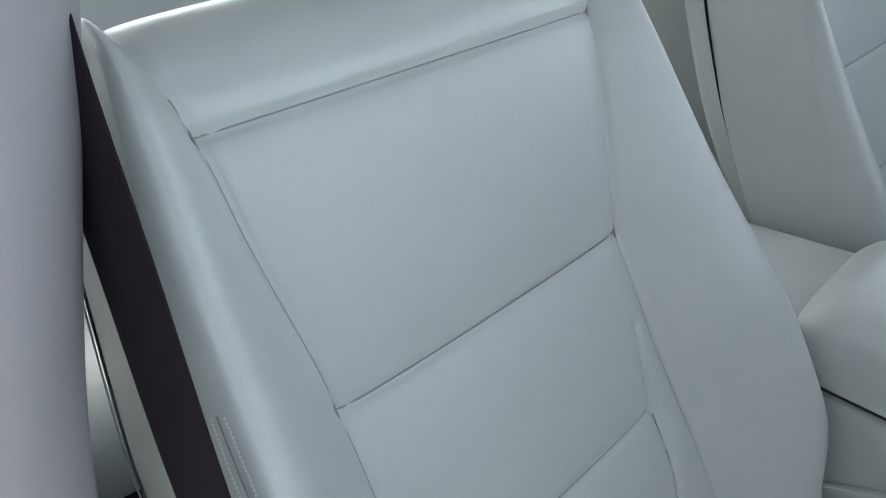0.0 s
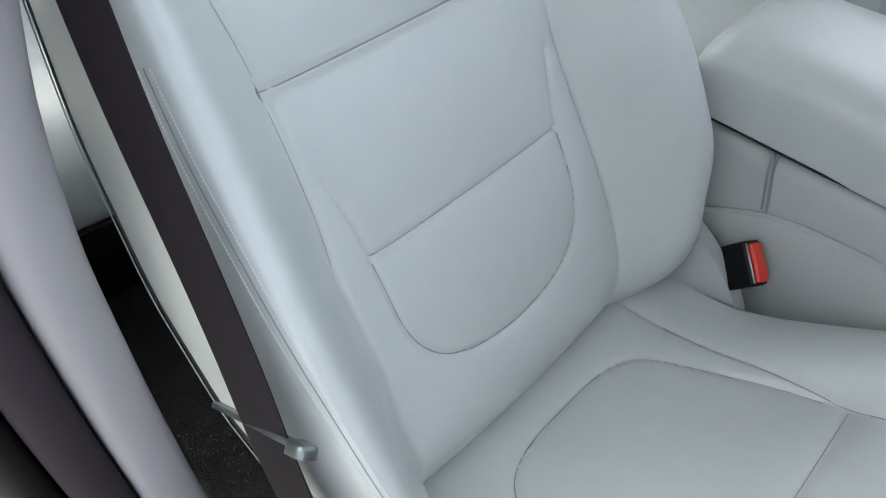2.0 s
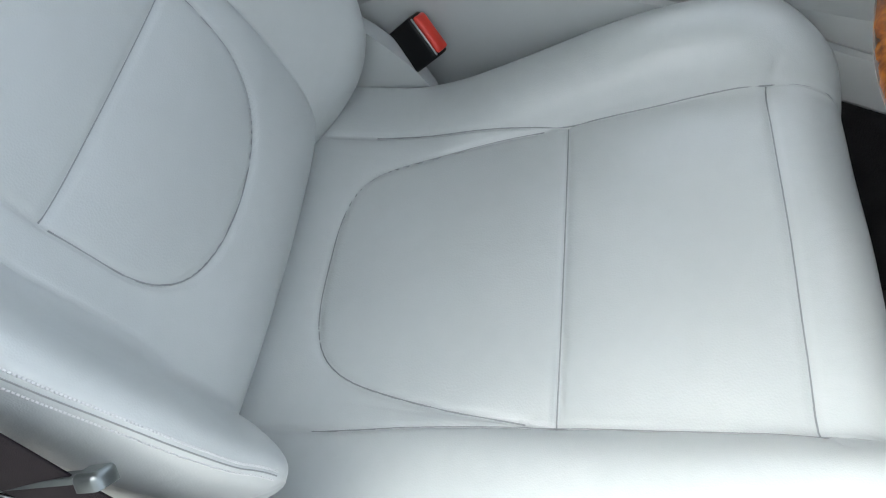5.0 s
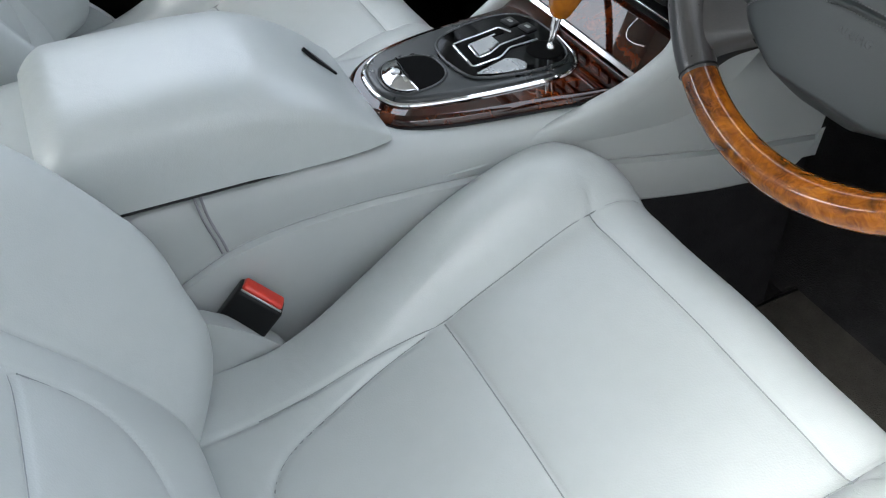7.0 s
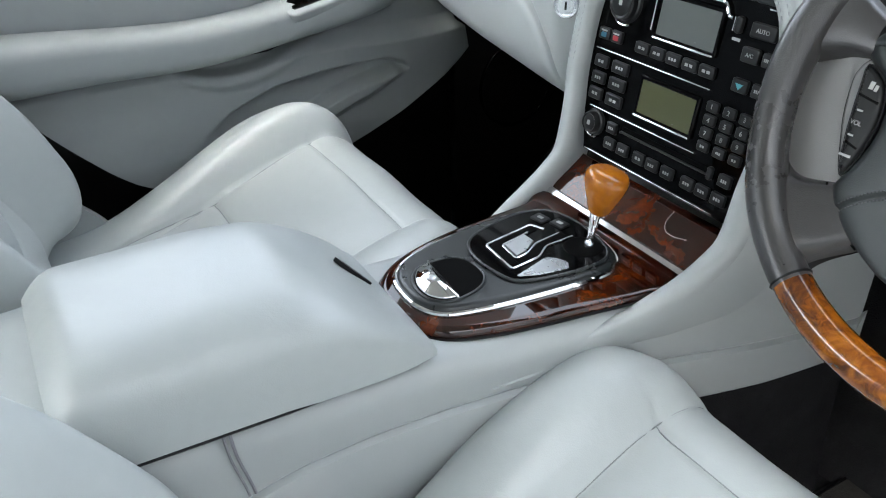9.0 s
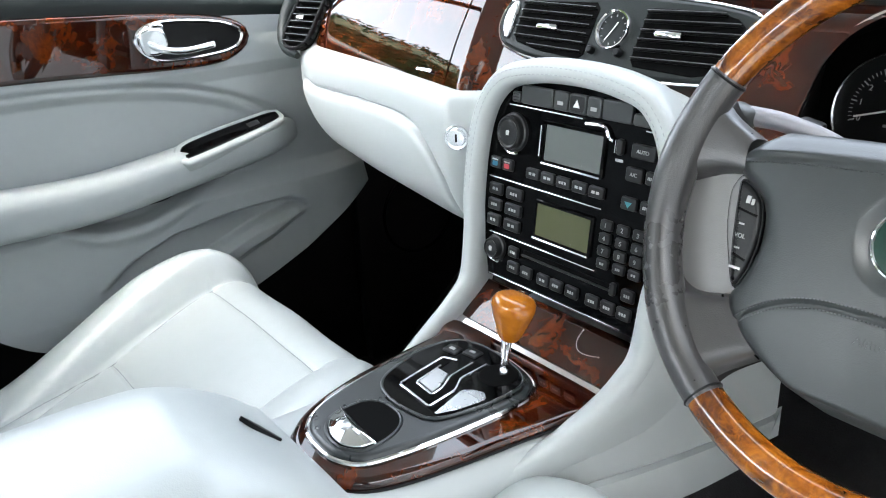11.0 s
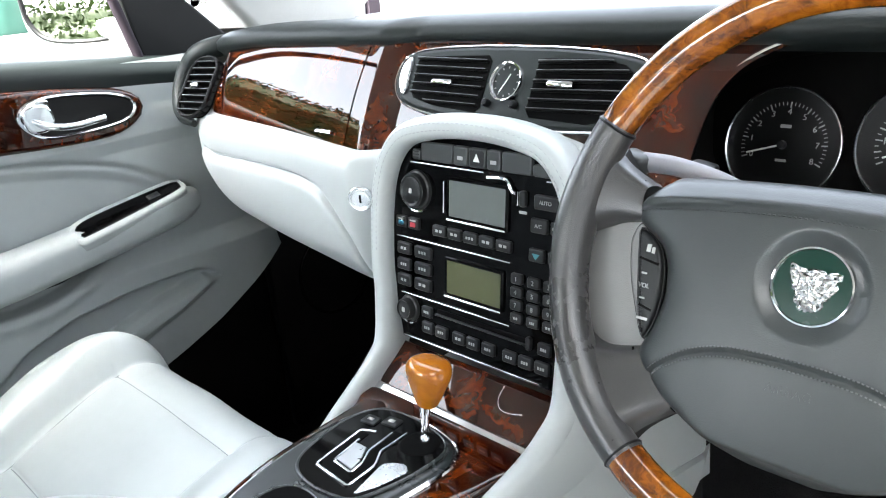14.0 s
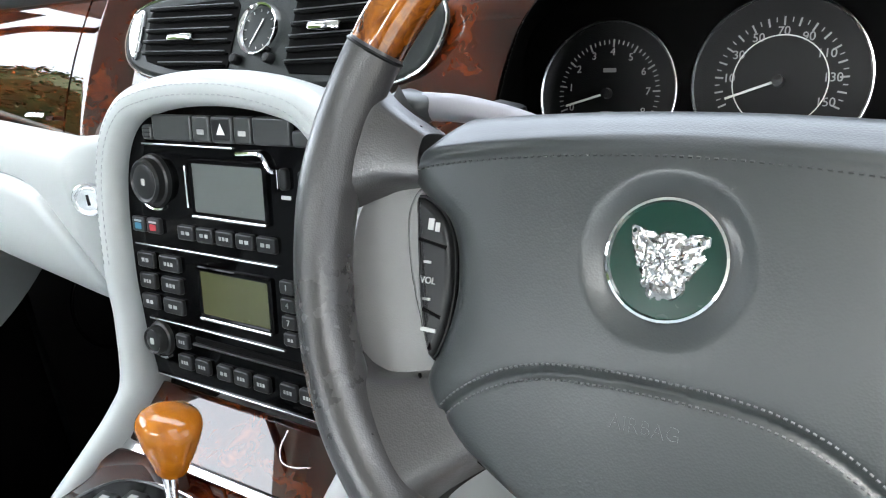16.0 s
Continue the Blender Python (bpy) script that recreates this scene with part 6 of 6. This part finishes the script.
part("belt_tongue", moved(join(slab(rrect(0.018, 0.014, 0.004), 0.008, 0.003), moved(slab(rrect(0.110, 0.008, 0.003), 0.0035, 0.0012), Matrix.Translation((0.055, 0.0, 0.003)))), tg), TONGUE, belt, "thin grey metal belt tongue")
anchor = axes((0.622, -0.010, 0.312), (0.05, 0.80, 0.60), (0.3, -0.58, 0.76))
part("anchor_cover", moved(join(slab(rrect(0.105, 0.012, 0.004), 0.014, 0.004), moved(slab(rrect(0.075, 0.011, 0.004), 0.016, 0.004), Matrix.Translation((-0.008, 0.017, 0)))), anchor), BLACK, belt, "ribbed black lower anchor cover")
part("anchor_strap", tube(spline([(0.628, 0.030, 0.342), (0.636, 0.065, 0.335), (0.645, 0.105, 0.29), (0.65, 0.13, 0.20)], 24), 0.006, 10), BLACK, belt, "black anchor strap")


def buckle(name, x, s, label):
    b = thing(name, label, "belt buckle", "belt buckles")
    m = axes((x, 0.0765, 0.3175), Vector((s * 0.45, 0.66, -0.61)), Vector((s * -0.892, 0.408, -0.217)))
    part("buckle_body", moved(box(0.047, 0.024, 0.085, 0.004, 3, at=(0, 0.0095, -0.043)), m), BLACK, b, "black plastic buckle body")
    part("release_button", moved(box(0.041, 0.0165, 0.012, 0.003, 3, at=(0, 0.0110, -0.002)), m), RED, b, "red release button")
    part("buckle_slot_edge", moved(box(0.042, 0.0014, 0.002, 0.0004, 1, at=(0, 0.0005, 0.0)), m), SATIN, b)
    return b


buckle("belt_buckle", 0.132, 1, "black belt buckle with a red release button beside the seat")


# ---- passenger door ----
door = thing("door_1", "pale grey door lining with walnut band and chrome handle", "door", kind="structure")
DX = -0.715


def door_face():
    ys = np.linspace(-0.40, 0.80, 260)
    low = smooth_lerp(ys, [-0.4, -0.06, 0.03, 0.12, 0.30, 0.50, 0.62, 0.75, 0.8], [0.74, 0.47, 0.36, 0.27, 0.20, 0.258, 0.318, 0.386, 0.41])[:, None]
    Z = low + (0.752 - low) * np.linspace(0, 1, 240)[None]
    Y = ys[:, None] + 0 * Z
    low_top = np.interp(Z, [0.1, 0.3, 0.43, 0.46, 0.62, 0.64, 0.752], [0.035, 0.042, 0.030, 0.012, 0.006, 0.012, 0.006])
    X = DX + low_top
    # crease over the upholstered panel
    crease = spline([(-0.40, 0.640), (0.10, 0.645), (0.27, 0.640), (0.40, 0.624), (0.50, 0.597), (0.555, 0.568), (0.60, 0.535)], 60)
    d = seam_distance(Y, Z, crease)
    below = Z < np.interp(Y, crease[:, 0], crease[:, 1], right=0)
    X = X - 0.014 * below * np.clip(d / 0.022, 0, 1) * np.clip((0.60 - Y) / 0.10, 0, 1) - 0.009 * np.exp(-((d / 0.005) ** 2))
    # pull cup under the armrest: a hollow with a clean lower edge
    ease = lambda d, w: np.clip(d / w, 0, 1) ** 2 * (3 - 2 * np.clip(d / w, 0, 1))  # noqa: E731
    cup = spline([(0.190, 0.470), (0.204, 0.452), (0.235, 0.432), (0.275, 0.4205), (0.32, 0.4190), (0.364, 0.4250), (0.42, 0.447), (0.48, 0.470)], 60)
    floor_ = np.interp(Y, cup[:, 0], cup[:, 1], left=9, right=9)
    X = X - 0.026 * ease(Z - floor_, 0.010) * (Z < 0.50) * np.clip((0.50 - Y) / 0.10, 0, 1)
    X = X + 0.006 * np.exp(-(((Z - floor_ + 0.010) / 0.010) ** 2)) * (Y > 0.20) * np.clip((0.48 - Y) / 0.06, 0, 1)
    # map pocket: a hollow between an upper edge and a proud lower lip
    upper = np.interp(Y, [0.25, 0.295, 0.37, 0.46, 0.575, 0.600, 0.620], [0.335, 0.364, 0.390, 0.400, 0.405, 0.396, 0.372])
    lower = np.interp(Y, [0.25, 0.33, 0.415, 0.50, 0.587, 0.620], [0.285, 0.306, 0.334, 0.361, 0.384, 0.372])
    gate_ = np.clip((Y - 0.24) / 0.05, 0, 1) * np.clip((0.618 - Y) / 0.012, 0, 1)
    X = X - 0.024 * ease(upper - Z, 0.008) * ease(Z - lower, 0.006) * gate_
    lip = np.interp(Y, [0.25, 0.33, 0.447, 0.53, 0.60, 0.63], [0.235, 0.262, 0.303, 0.333, 0.368, 0.380])
    X = X + 0.012 * ease(lower - Z, 0.008) * ease(Z - lip, 0.016) * np.clip((Y - 0.24) / 0.05, 0, 1) * np.clip((0.635 - Y) / 0.03, 0, 1)
    # the front edge turns away towards the hinge
    X = X - 0.05 * np.clip((Y - 0.66) / 0.14, 0, 1) ** 2
    return np.stack([X, Y, Z], -1)


dv, df = grid(door_face())
part("door_lining", (dv, df), DOORTRIM, door, smooth=180)
part("door_edge", box(0.02, 1.2, 0.75, 0.01, at=(DX - 0.025, 0.2, 0.33)), BLACK, door, "black edge of the door round its lining")
# dark ledge under the glass
P = []
for y in np.linspace(-0.40, 0.70, 40):
    t = float(np.interp(y, [-0.4, 0.3, 0.574, 0.70], [0.800, 0.783, 0.757, 0.742]))
    P.append([(DX - 0.06, y, t + 0.002), (DX - 0.03, y, t + 0.003), (DX - 0.005, y, t), (DX + 0.008, y, t - 0.010), (DX + 0.012, y, t - 0.028), (DX + 0.006, y, t - 0.05)])
part("door_ledge", grid(np.array(P)), DASHPAD, door, "dark grey ledge under the glass", smooth=80)
# walnut band with a rounded front end
DM = axes((DX + 0.006, 0, 0), (0, 1, 0), (0, 0, 1))
band = spline([(-0.36, 0.690), (-0.34, 0.742), (-0.10, 0.757), (0.15, 0.752), (0.30, 0.744), (0.42, 0.734), (0.51, 0.720), (0.548, 0.703), (0.556, 0.682), (0.540, 0.662), (0.50, 0.648), (0.42, 0.648), (0.30, 0.656), (0.15, 0.664), (-0.10, 0.672), (-0.34, 0.672)], 130, True)
wb = part("walnut_band", slab(band, 0.013, 0.008, 4), WOOD, door, "polished burr walnut band", m=DM)
rec = spline([(0.372, 0.694), (0.385, 0.717), (0.43, 0.722), (0.50, 0.713), (0.535, 0.698), (0.537, 0.681), (0.515, 0.668), (0.46, 0.664), (0.40, 0.668)], 80, True)
part("handle_recess", slab(rec, 0.0145, 0.001), BLACK, wb, "black handle recess", m=DM)
part("recess_rim", tube(np.c_[rec, np.full(80, 0.014)], 0.0032, 8, True), CHROME, wb, "chrome rim", m=DM)
part("door_handle", join(tube(spline([(0.385, 0.696, 0.018), (0.405, 0.684, 0.026), (0.44, 0.678, 0.028), (0.487, 0.681, 0.026)], 24), 0.0055, 12),
                             moved(slab(spline([(0.378, 0.712), (0.410, 0.714), (0.418, 0.690), (0.405, 0.676), (0.380, 0.680)], 30, True), 0.010, 0.004), Matrix.Translation((0, 0, 0.014)))), CHROME, wb, "chrome door handle", m=DM)
part("lock_knob", slab(spline([(0.395, 0.720), (0.414, 0.720), (0.412, 0.702), (0.398, 0.702)], 20, True), 0.010, 0.003), CHROME, wb, m=DM @ Matrix.Translation((0, 0, 0.012)))
# armrest, its front pod with a dark switch inlay
ap = spline([(DX + 0.020, -0.40, 0.505), (DX + 0.030, -0.1, 0.497), (DX + 0.034, 0.08, 0.492), (DX + 0.036, 0.25, 0.486), (DX + 0.034, 0.40, 0.500), (DX + 0.032, 0.50, 0.513), (DX + 0.030, 0.565, 0.522), (DX + 0.022, 0.597, 0.524)], 80)
sc = np.interp(np.linspace(0, 1, 80), [0, 0.40, 0.52, 0.75, 0.93, 0.97, 1], [1.30, 1.22, 1.05, 0.95, 0.90, 0.80, 0.55])
pf = [(0.040 * np.sign(np.cos(a)) * abs(np.cos(a)) ** 0.7, 0.034 * np.sign(np.sin(a)) * abs(np.sin(a)) ** 0.7) for a in np.linspace(0, 2 * np.pi, 28, endpoint=False)]
arm = part("armrest", sweep(ap, pf, up=(0, 0, 1), scale=sc), DOORTRIM, door, "padded pale grey armrest", smooth=80)
inl = spline([(-0.088, -0.012), (-0.07, 0.013), (0.07, 0.010), (0.088, 0.0), (0.07, -0.011), (-0.07, -0.017)], 50, True)
part("switch_pod", moved(slab(inset(inl, -0.012), 0.016, 0.005, 4), axes((DX + 0.041, 0.485, 0.5275), (-0.06, 0.985, 0.15), (-0.85, -0.05, 0.42))), DOORTRIM, arm, "pale pod round the switch inlay", smooth=60)
part("switch_inlay", moved(slab(inl, 0.004, 0.0015), axes((DX + 0.046, 0.485, 0.540), (-0.06, 0.985, 0.15), (-0.85, -0.05, 0.42))), GLOSS, arm, "dark gloss switch inlay")
part("inlay_joint", moved(tube(np.c_[inl, np.full(50, 0.002)], 0.0016, 6, True), axes((DX + 0.046, 0.485, 0.540), (-0.06, 0.985, 0.15), (-0.85, -0.05, 0.42))), BLACK, arm)
part("window_switch", moved(box(0.022, 0.012, 0.005, 0.002), axes((DX + 0.046, 0.525, 0.548), (-0.06, 0.985, 0.15), (-0.85, -0.05, 0.42))), BUTTON, arm)
# quarter trim by the mirror and the window frame
tri = np.array([(0.588, 0.742), (0.70, 0.735), (0.775, 0.748), (0.735, 0.775), (0.666, 0.845), (0.60, 0.93), (0.54, 1.0), (0.56, 0.90)])
part("quarter_trim", moved(slab(tri, 0.02, 0.004), axes((DX - 0.035, 0, 0), (0, 1, 0), (0, 0, 1))), BLACK, door, "black quarter trim by the mirror")
part("window_channel", tube(spline([(DX - 0.012, 0.580, 0.745), (DX - 0.008, 0.556, 0.84), (DX + 0.01, 0.522, 0.96), (DX + 0.06, 0.40, 1.09), (DX + 0.11, 0.2, 1.19)], 40), 0.008, 10), RUBBER, door, "dark window channel")
shell("kick_panel", box(0.03, 0.45, 0.5, 0.006, at=(-0.72, 0.95, 0.25)), BLACK, "black kick panel in the footwell", "kick panel")
spk = np.array([(0.004, 0.86 + 0.085 * np.cos(a), 0.30 + 0.085 * np.sin(a)) for a in np.linspace(0, 2 * np.pi, 48, endpoint=False)]) + (-0.695, 0, 0)
shell("speaker_ring", tube(spk, 0.003, 8, True), GLOSS, "thin glossy ring in the dark footwell", "speaker ring")
fan = thing("footwell_unit", "black rounded unit under the dash in the dark footwell", "heater unit")
part("unit_body", box(0.30, 0.24, 0.22, 0.06, 5, at=(-0.34, 0.98, 0.36)), BLACK, fan, smooth=60)

# ---- outside mirror ----
mirror = thing("door_mirror", "silver door mirror reflecting a hedge, outside the far window", "door mirror")
MM = look((-1.0, 0.595, 0.848), (0.14, -1.05, 0.90)) @ Matrix.Rotation(radians(0), 4, "Z")
mo = spline([(-0.095, 0.02), (-0.088, 0.055), (-0.05, 0.066), (0.05, 0.066), (0.092, 0.05), (0.098, 0.0), (0.088, -0.048), (0.05, -0.066), (-0.05, -0.06), (-0.088, -0.03)], 80, True)
mf = MM @ Matrix.Rotation(math.pi, 4, "Y")
part("mirror_housing", slab(mo * 1.10, 0.07, 0.035, 5, 0.015), paint, mirror, "metallic painted housing", m=MM)
part("mirror_rim", ring(mo * 1.10, mo, 0.008, 0.003), BLACK, mirror, m=mf)
part("mirror_glass", slab(mo * 0.99, 0.003, 0.0008), material("mirror_silver", (0.9, 0.92, 0.92), rough=0.0, metal=1.0, var=0.0), mirror, "mirror glass", m=mf @ Matrix.Translation((0, 0, 0.001)))
part("mirror_arm", tube(spline([(-0.97, 0.64, 0.80), (-0.87, 0.665, 0.775), (-0.76, 0.67, 0.775)], 16), 0.028, 14), paint, mirror, smooth=80)

# ---- mats and pedals ----
mat_o = spline([(-0.19, -0.26), (0.17, -0.26), (0.19, -0.2), (0.20, 0.16), (0.14, 0.24), (-0.16, 0.24), (-0.2, 0.16), (-0.205, -0.2)], 60, True)
mat1 = thing("floor_mat", "dark brown floor mat with a woven label in the footwell", "floor mat", "floor mats")
part("mat_body", moved(slab(mat_o, 0.010, 0.004), Matrix.Translation((0.37, 0.74, 0.001))), MAT_PILE, mat1)
part("mat_binding", tube(np.c_[mat_o + (0.37, 0.74), np.full(60, 0.007)], 0.005, 8, True), BLACK, mat1, "black edge binding")
lb = part("woven_label", box(0.135, 0.028, 0.003, 0.001, at=(0.455, 0.695, 0.0125)), BLACK, mat1, "black woven label")
for k in range(6):
    part("label_bar", box(0.011, 0.013, 0.001, 0.0003, at=(0.407 + 0.0185 * k, 0.695, 0.0145)), PRINT, lb, "pale bar")
mat2 = thing("floor_mat", "dark floor mat with a woven label in the far footwell", "floor mat", "floor mats")
part("mat_body", moved(slab(mat_o, 0.010, 0.004), Matrix.Translation((-0.37, 0.74, 0.001))), MAT_PILE, mat2)
lb = part("woven_label", box(0.13, 0.026, 0.003, 0.001, at=(-0.36, 0.64, 0.0125)), BLACK, mat2, "black woven label")
for k in range(6):
    part("label_bar", box(0.011, 0.012, 0.001, 0.0003, at=(-0.405 + 0.018 * k, 0.64, 0.0145)), PRINT, lb, "grey bar")
for x, w in ((0.34, 0.10), (0.46, 0.05)):
    p = thing("pedal", "black rubber pedal in the driver's footwell", "pedal", "pedals")
    part("pedal_pad", moved(box(w, 0.07, 0.014, 0.005), pose(x, 0.93, 0.17, 50, 0, 0)), BLACK, p)
    part("pedal_arm", tube(np.array([(x, 0.94, 0.17), (x, 1.05, 0.3), (x, 1.1, 0.5)]), 0.009, 8), BLACK, p)

# ---- outside ----
GZ = -0.36
concrete = material("pale_driveway", (0.12, 0.118, 0.113), rough=0.9, bump=0.6, bump_scale=60, var=0.15, var_scale=1.5)
BANK = 0.70


def ground_z(x):
    """Level round the car, rising to a bank on the far side."""
    k = min(max((-x - 1.6) / 3.0, 0), 1)
    return GZ + (BANK - GZ) * k * k * (3 - 2 * k)


gx = sorted(set([-400, -100, -30, -10] + [round(-1.5 - 0.2 * k, 2) for k in range(18)] + [0, 3, 10, 30, 100, 400]))
shell("ground", grid(np.array([[(x, y, ground_z(x)) for y in np.linspace(-400, 400, 21)] for x in gx])), concrete, "pale sunlit driveway rising beside the car", "ground", smooth=180)
# unseen wall, added to hold back sky light from the open door
masonry = material("grey_render", (0.34, 0.34, 0.345), rough=0.9, bump=0.8, bump_scale=12, var=0.2, var_scale=4)
shell("wall_sky_block", box(0.3, 16.0, 5.0, 0.01, at=(4.2, -1.0, GZ + 2.5)), masonry, "plain unseen wall added to block sky light on the driver's side", "wall")
grass = material("lawn_green", (0.06, 0.10, 0.02), rough=0.9, bump=1.0, bump_scale=80, var=0.3, var_scale=3)
shell("lawn", box(3.0, 7.0, 0.04, 0.01, at=(-6.2, -3.2, BANK)), grass, "strip of lawn beside the driveway", "lawn")
shell("lawn_rear", box(7.0, 3.0, 0.04, 0.01, at=(-0.5, -7.6, GZ + 0.01)), grass, "lawn behind the car in front of the hedge", "lawn")
leafm = material("hedge_leaf", (0.030, 0.044, 0.011), rough=0.7, var=0.45, var_scale=3, spec=0.15)


def clipped_hedge(name, label, x0, x1, y0, y1, z0, z1, seed, leaf, count):
    """A clipped hedge: a dark inner body and a skin of many small leaves with an uneven outline."""
    rng = np.random.default_rng(seed)
    top = lambda y: z1 - 0.10 * (z1 - z0) * ((y - y0) / (y1 - y0)) ** 2 + 0.05 * np.sin(5 * y) + 0.03 * np.sin(17 * y + 1)  # noqa: E731
    h = tagged(empty(name, ((x0 + x1) / 2, (y0 + y1) / 2, z0)), label, "hedge")
    o = np.array(((x0 + x1) / 2, (y0 + y1) / 2, z0))
    rows = []
    for y in np.linspace(y0, y1, 40):
        e = np.clip(min(y - y0, y1 - y) / 0.6, 0, 1) ** 0.5
        t = z0 + (top(y) - z0 - 0.08) * (0.75 + 0.25 * e)
        rows.append([(x0 + 0.1, y, z0), (x0 + 0.06, y, t - 0.35), (x0 + 0.35, y, t), (x1 - 0.35, y, t), (x1 - 0.06, y, t - 0.35), (x1 - 0.1, y, z0)])
    v, f = grid(np.array(rows))
    n = len(rows[0])
    part("inner_growth", (v - o, f + [list(range(n))[::-1], list(range(len(v) - n, len(v)))]), leafm, h)
    p = rng.uniform((0, 0, 0), (1, 1, 1), (count, 3))
    y = y0 + p[:, 1] * (y1 - y0)
    e = np.clip(np.minimum(y - y0, y1 - y) / 0.6, 0, 1) ** 0.5
    t = z0 + (top(y) - z0) * (0.75 + 0.25 * e)
    on_top = rng.uniform(size=count) < 0.3
    x = np.where(on_top, x0 + 0.3 + p[:, 0] * (x1 - x0 - 0.6), np.where(p[:, 0] < 0.35, x0, x1))
    z = np.where(on_top, t, z0 + p[:, 2] * (t - z0 - 0.15))
    q = np.stack([x, y, z], -1) + rng.normal(size=(count, 3)) * 0.05 - o
    a, b = rng.normal(size=(2, count, 3))
    a /= np.linalg.norm(a, axis=1)[:, None]
    b = np.cross(a, b)
    b /= np.linalg.norm(b, axis=1)[:, None]
    k = leaf * rng.uniform(0.5, 1.2, (count, 1))
    V = np.stack([q - a * k, q + b * k * 0.5, q + a * k, q - b * k * 0.5], 1).reshape(-1, 3)
    part("leaves", (V, np.arange(4 * count).reshape(-1, 4).tolist()), leafm, h, smooth=180)


clipped_hedge("hedge", "tall clipped green hedge on the bank", -8.4, -6.9, -11.0, -1.3, BANK, 3.95, 11, 0.06, 16000)
clipped_hedge("hedge", "low clipped green hedge behind the car", -6.2, 2.2, -10.4, -9.0, GZ, 1.25, 31, 0.05, 16000)


def parked_car(x, y, z, turn):
    """A plain white saloon on the driveway: pressed body, dark glass, two-tone wheels."""
    car = thing("parked_car", "white saloon car parked on the sunny driveway", "car", at=(x, y, z))
    car.rotation_euler = (0, 0, turn)
    white = material("white_car_paint", (0.72, 0.72, 0.71), rough=0.2, coat=0.6, var=0.02)
    glass = material("dark_car_glass", (0.02, 0.025, 0.025), rough=0.05, var=0.02)
    side = spline([(-2.05, 0.32), (-2.10, 0.60), (-2.0, 0.86), (-1.35, 0.95), (-0.85, 1.36), (0.1, 1.45), (0.75, 1.30), (1.25, 0.95), (1.95, 0.80), (2.12, 0.55), (2.05, 0.30), (0, 0.22)], 90, True)
    body = part("body", moved(slab(side, 1.70, 0.14, 5), axes((0.85, 0, 0), (0, 1, 0), (0, 0, 1))), white, car)
    body.matrix_basis = Matrix.Translation((-1.70, 0, 0))
    for sx in (-1, 1):
        for pts in ([(-1.02, 0.98), (-0.72, 1.29), (-0.08, 1.36), (-0.08, 0.98)], [(0.0, 0.98), (0.0, 1.36), (0.62, 1.25), (1.0, 0.97)]):
            part("side_window", moved(slab(np.array(pts)[::sx], 0.01, 0.004), axes((sx * 0.853, 0, 0), (0, sx, 0), (0, 0, 1)) @ Matrix.Diagonal((sx, 1, 1, 1))), glass, car, "dark side glass")
        for wy in (-1.20, 1.20):
            m = axes((sx * 0.70, wy, 0.32), (0, 1, 0), (0, 0, 1)) if sx > 0 else axes((sx * 0.70, wy, 0.32), (0, -1, 0), (0, 0, 1))
            w = part("wheel", moved(lathe([(0.20, 0.0), (0.30, 0.0), (0.32, 0.03), (0.32, 0.15), (0.30, 0.18), (0.22, 0.18), (0.21, 0.16)], 36), m), RUBBER, car)
            part("rim", moved(lathe([(0.21, 0.15), (0.19, 0.175), (0.10, 0.165), (0.02, 0.178), (0.001, 0.178)], 30), m), SATIN, w, "silver wheel rim")


parked_car(-4.15, 4.25, 0.33, radians(-5))
binm = material("green_bin_plastic", (0.02, 0.075, 0.058), rough=0.4, var=0.08)
bn = thing("wheelie_bin", "green plastic bin standing on the driveway", "bin")
part("bin_body", moved(lathe([(0.145, 0), (0.155, 0.02), (0.18, 0.50), (0.185, 0.54)], 28), Matrix.Translation((-4.95, 1.64, BANK))), binm, bn)
part("bin_lid", moved(lathe([(0.20, 0.54), (0.20, 0.57), (0.12, 0.60), (0.01, 0.61)], 28), Matrix.Translation((-4.95, 1.64, BANK))), binm, bn)
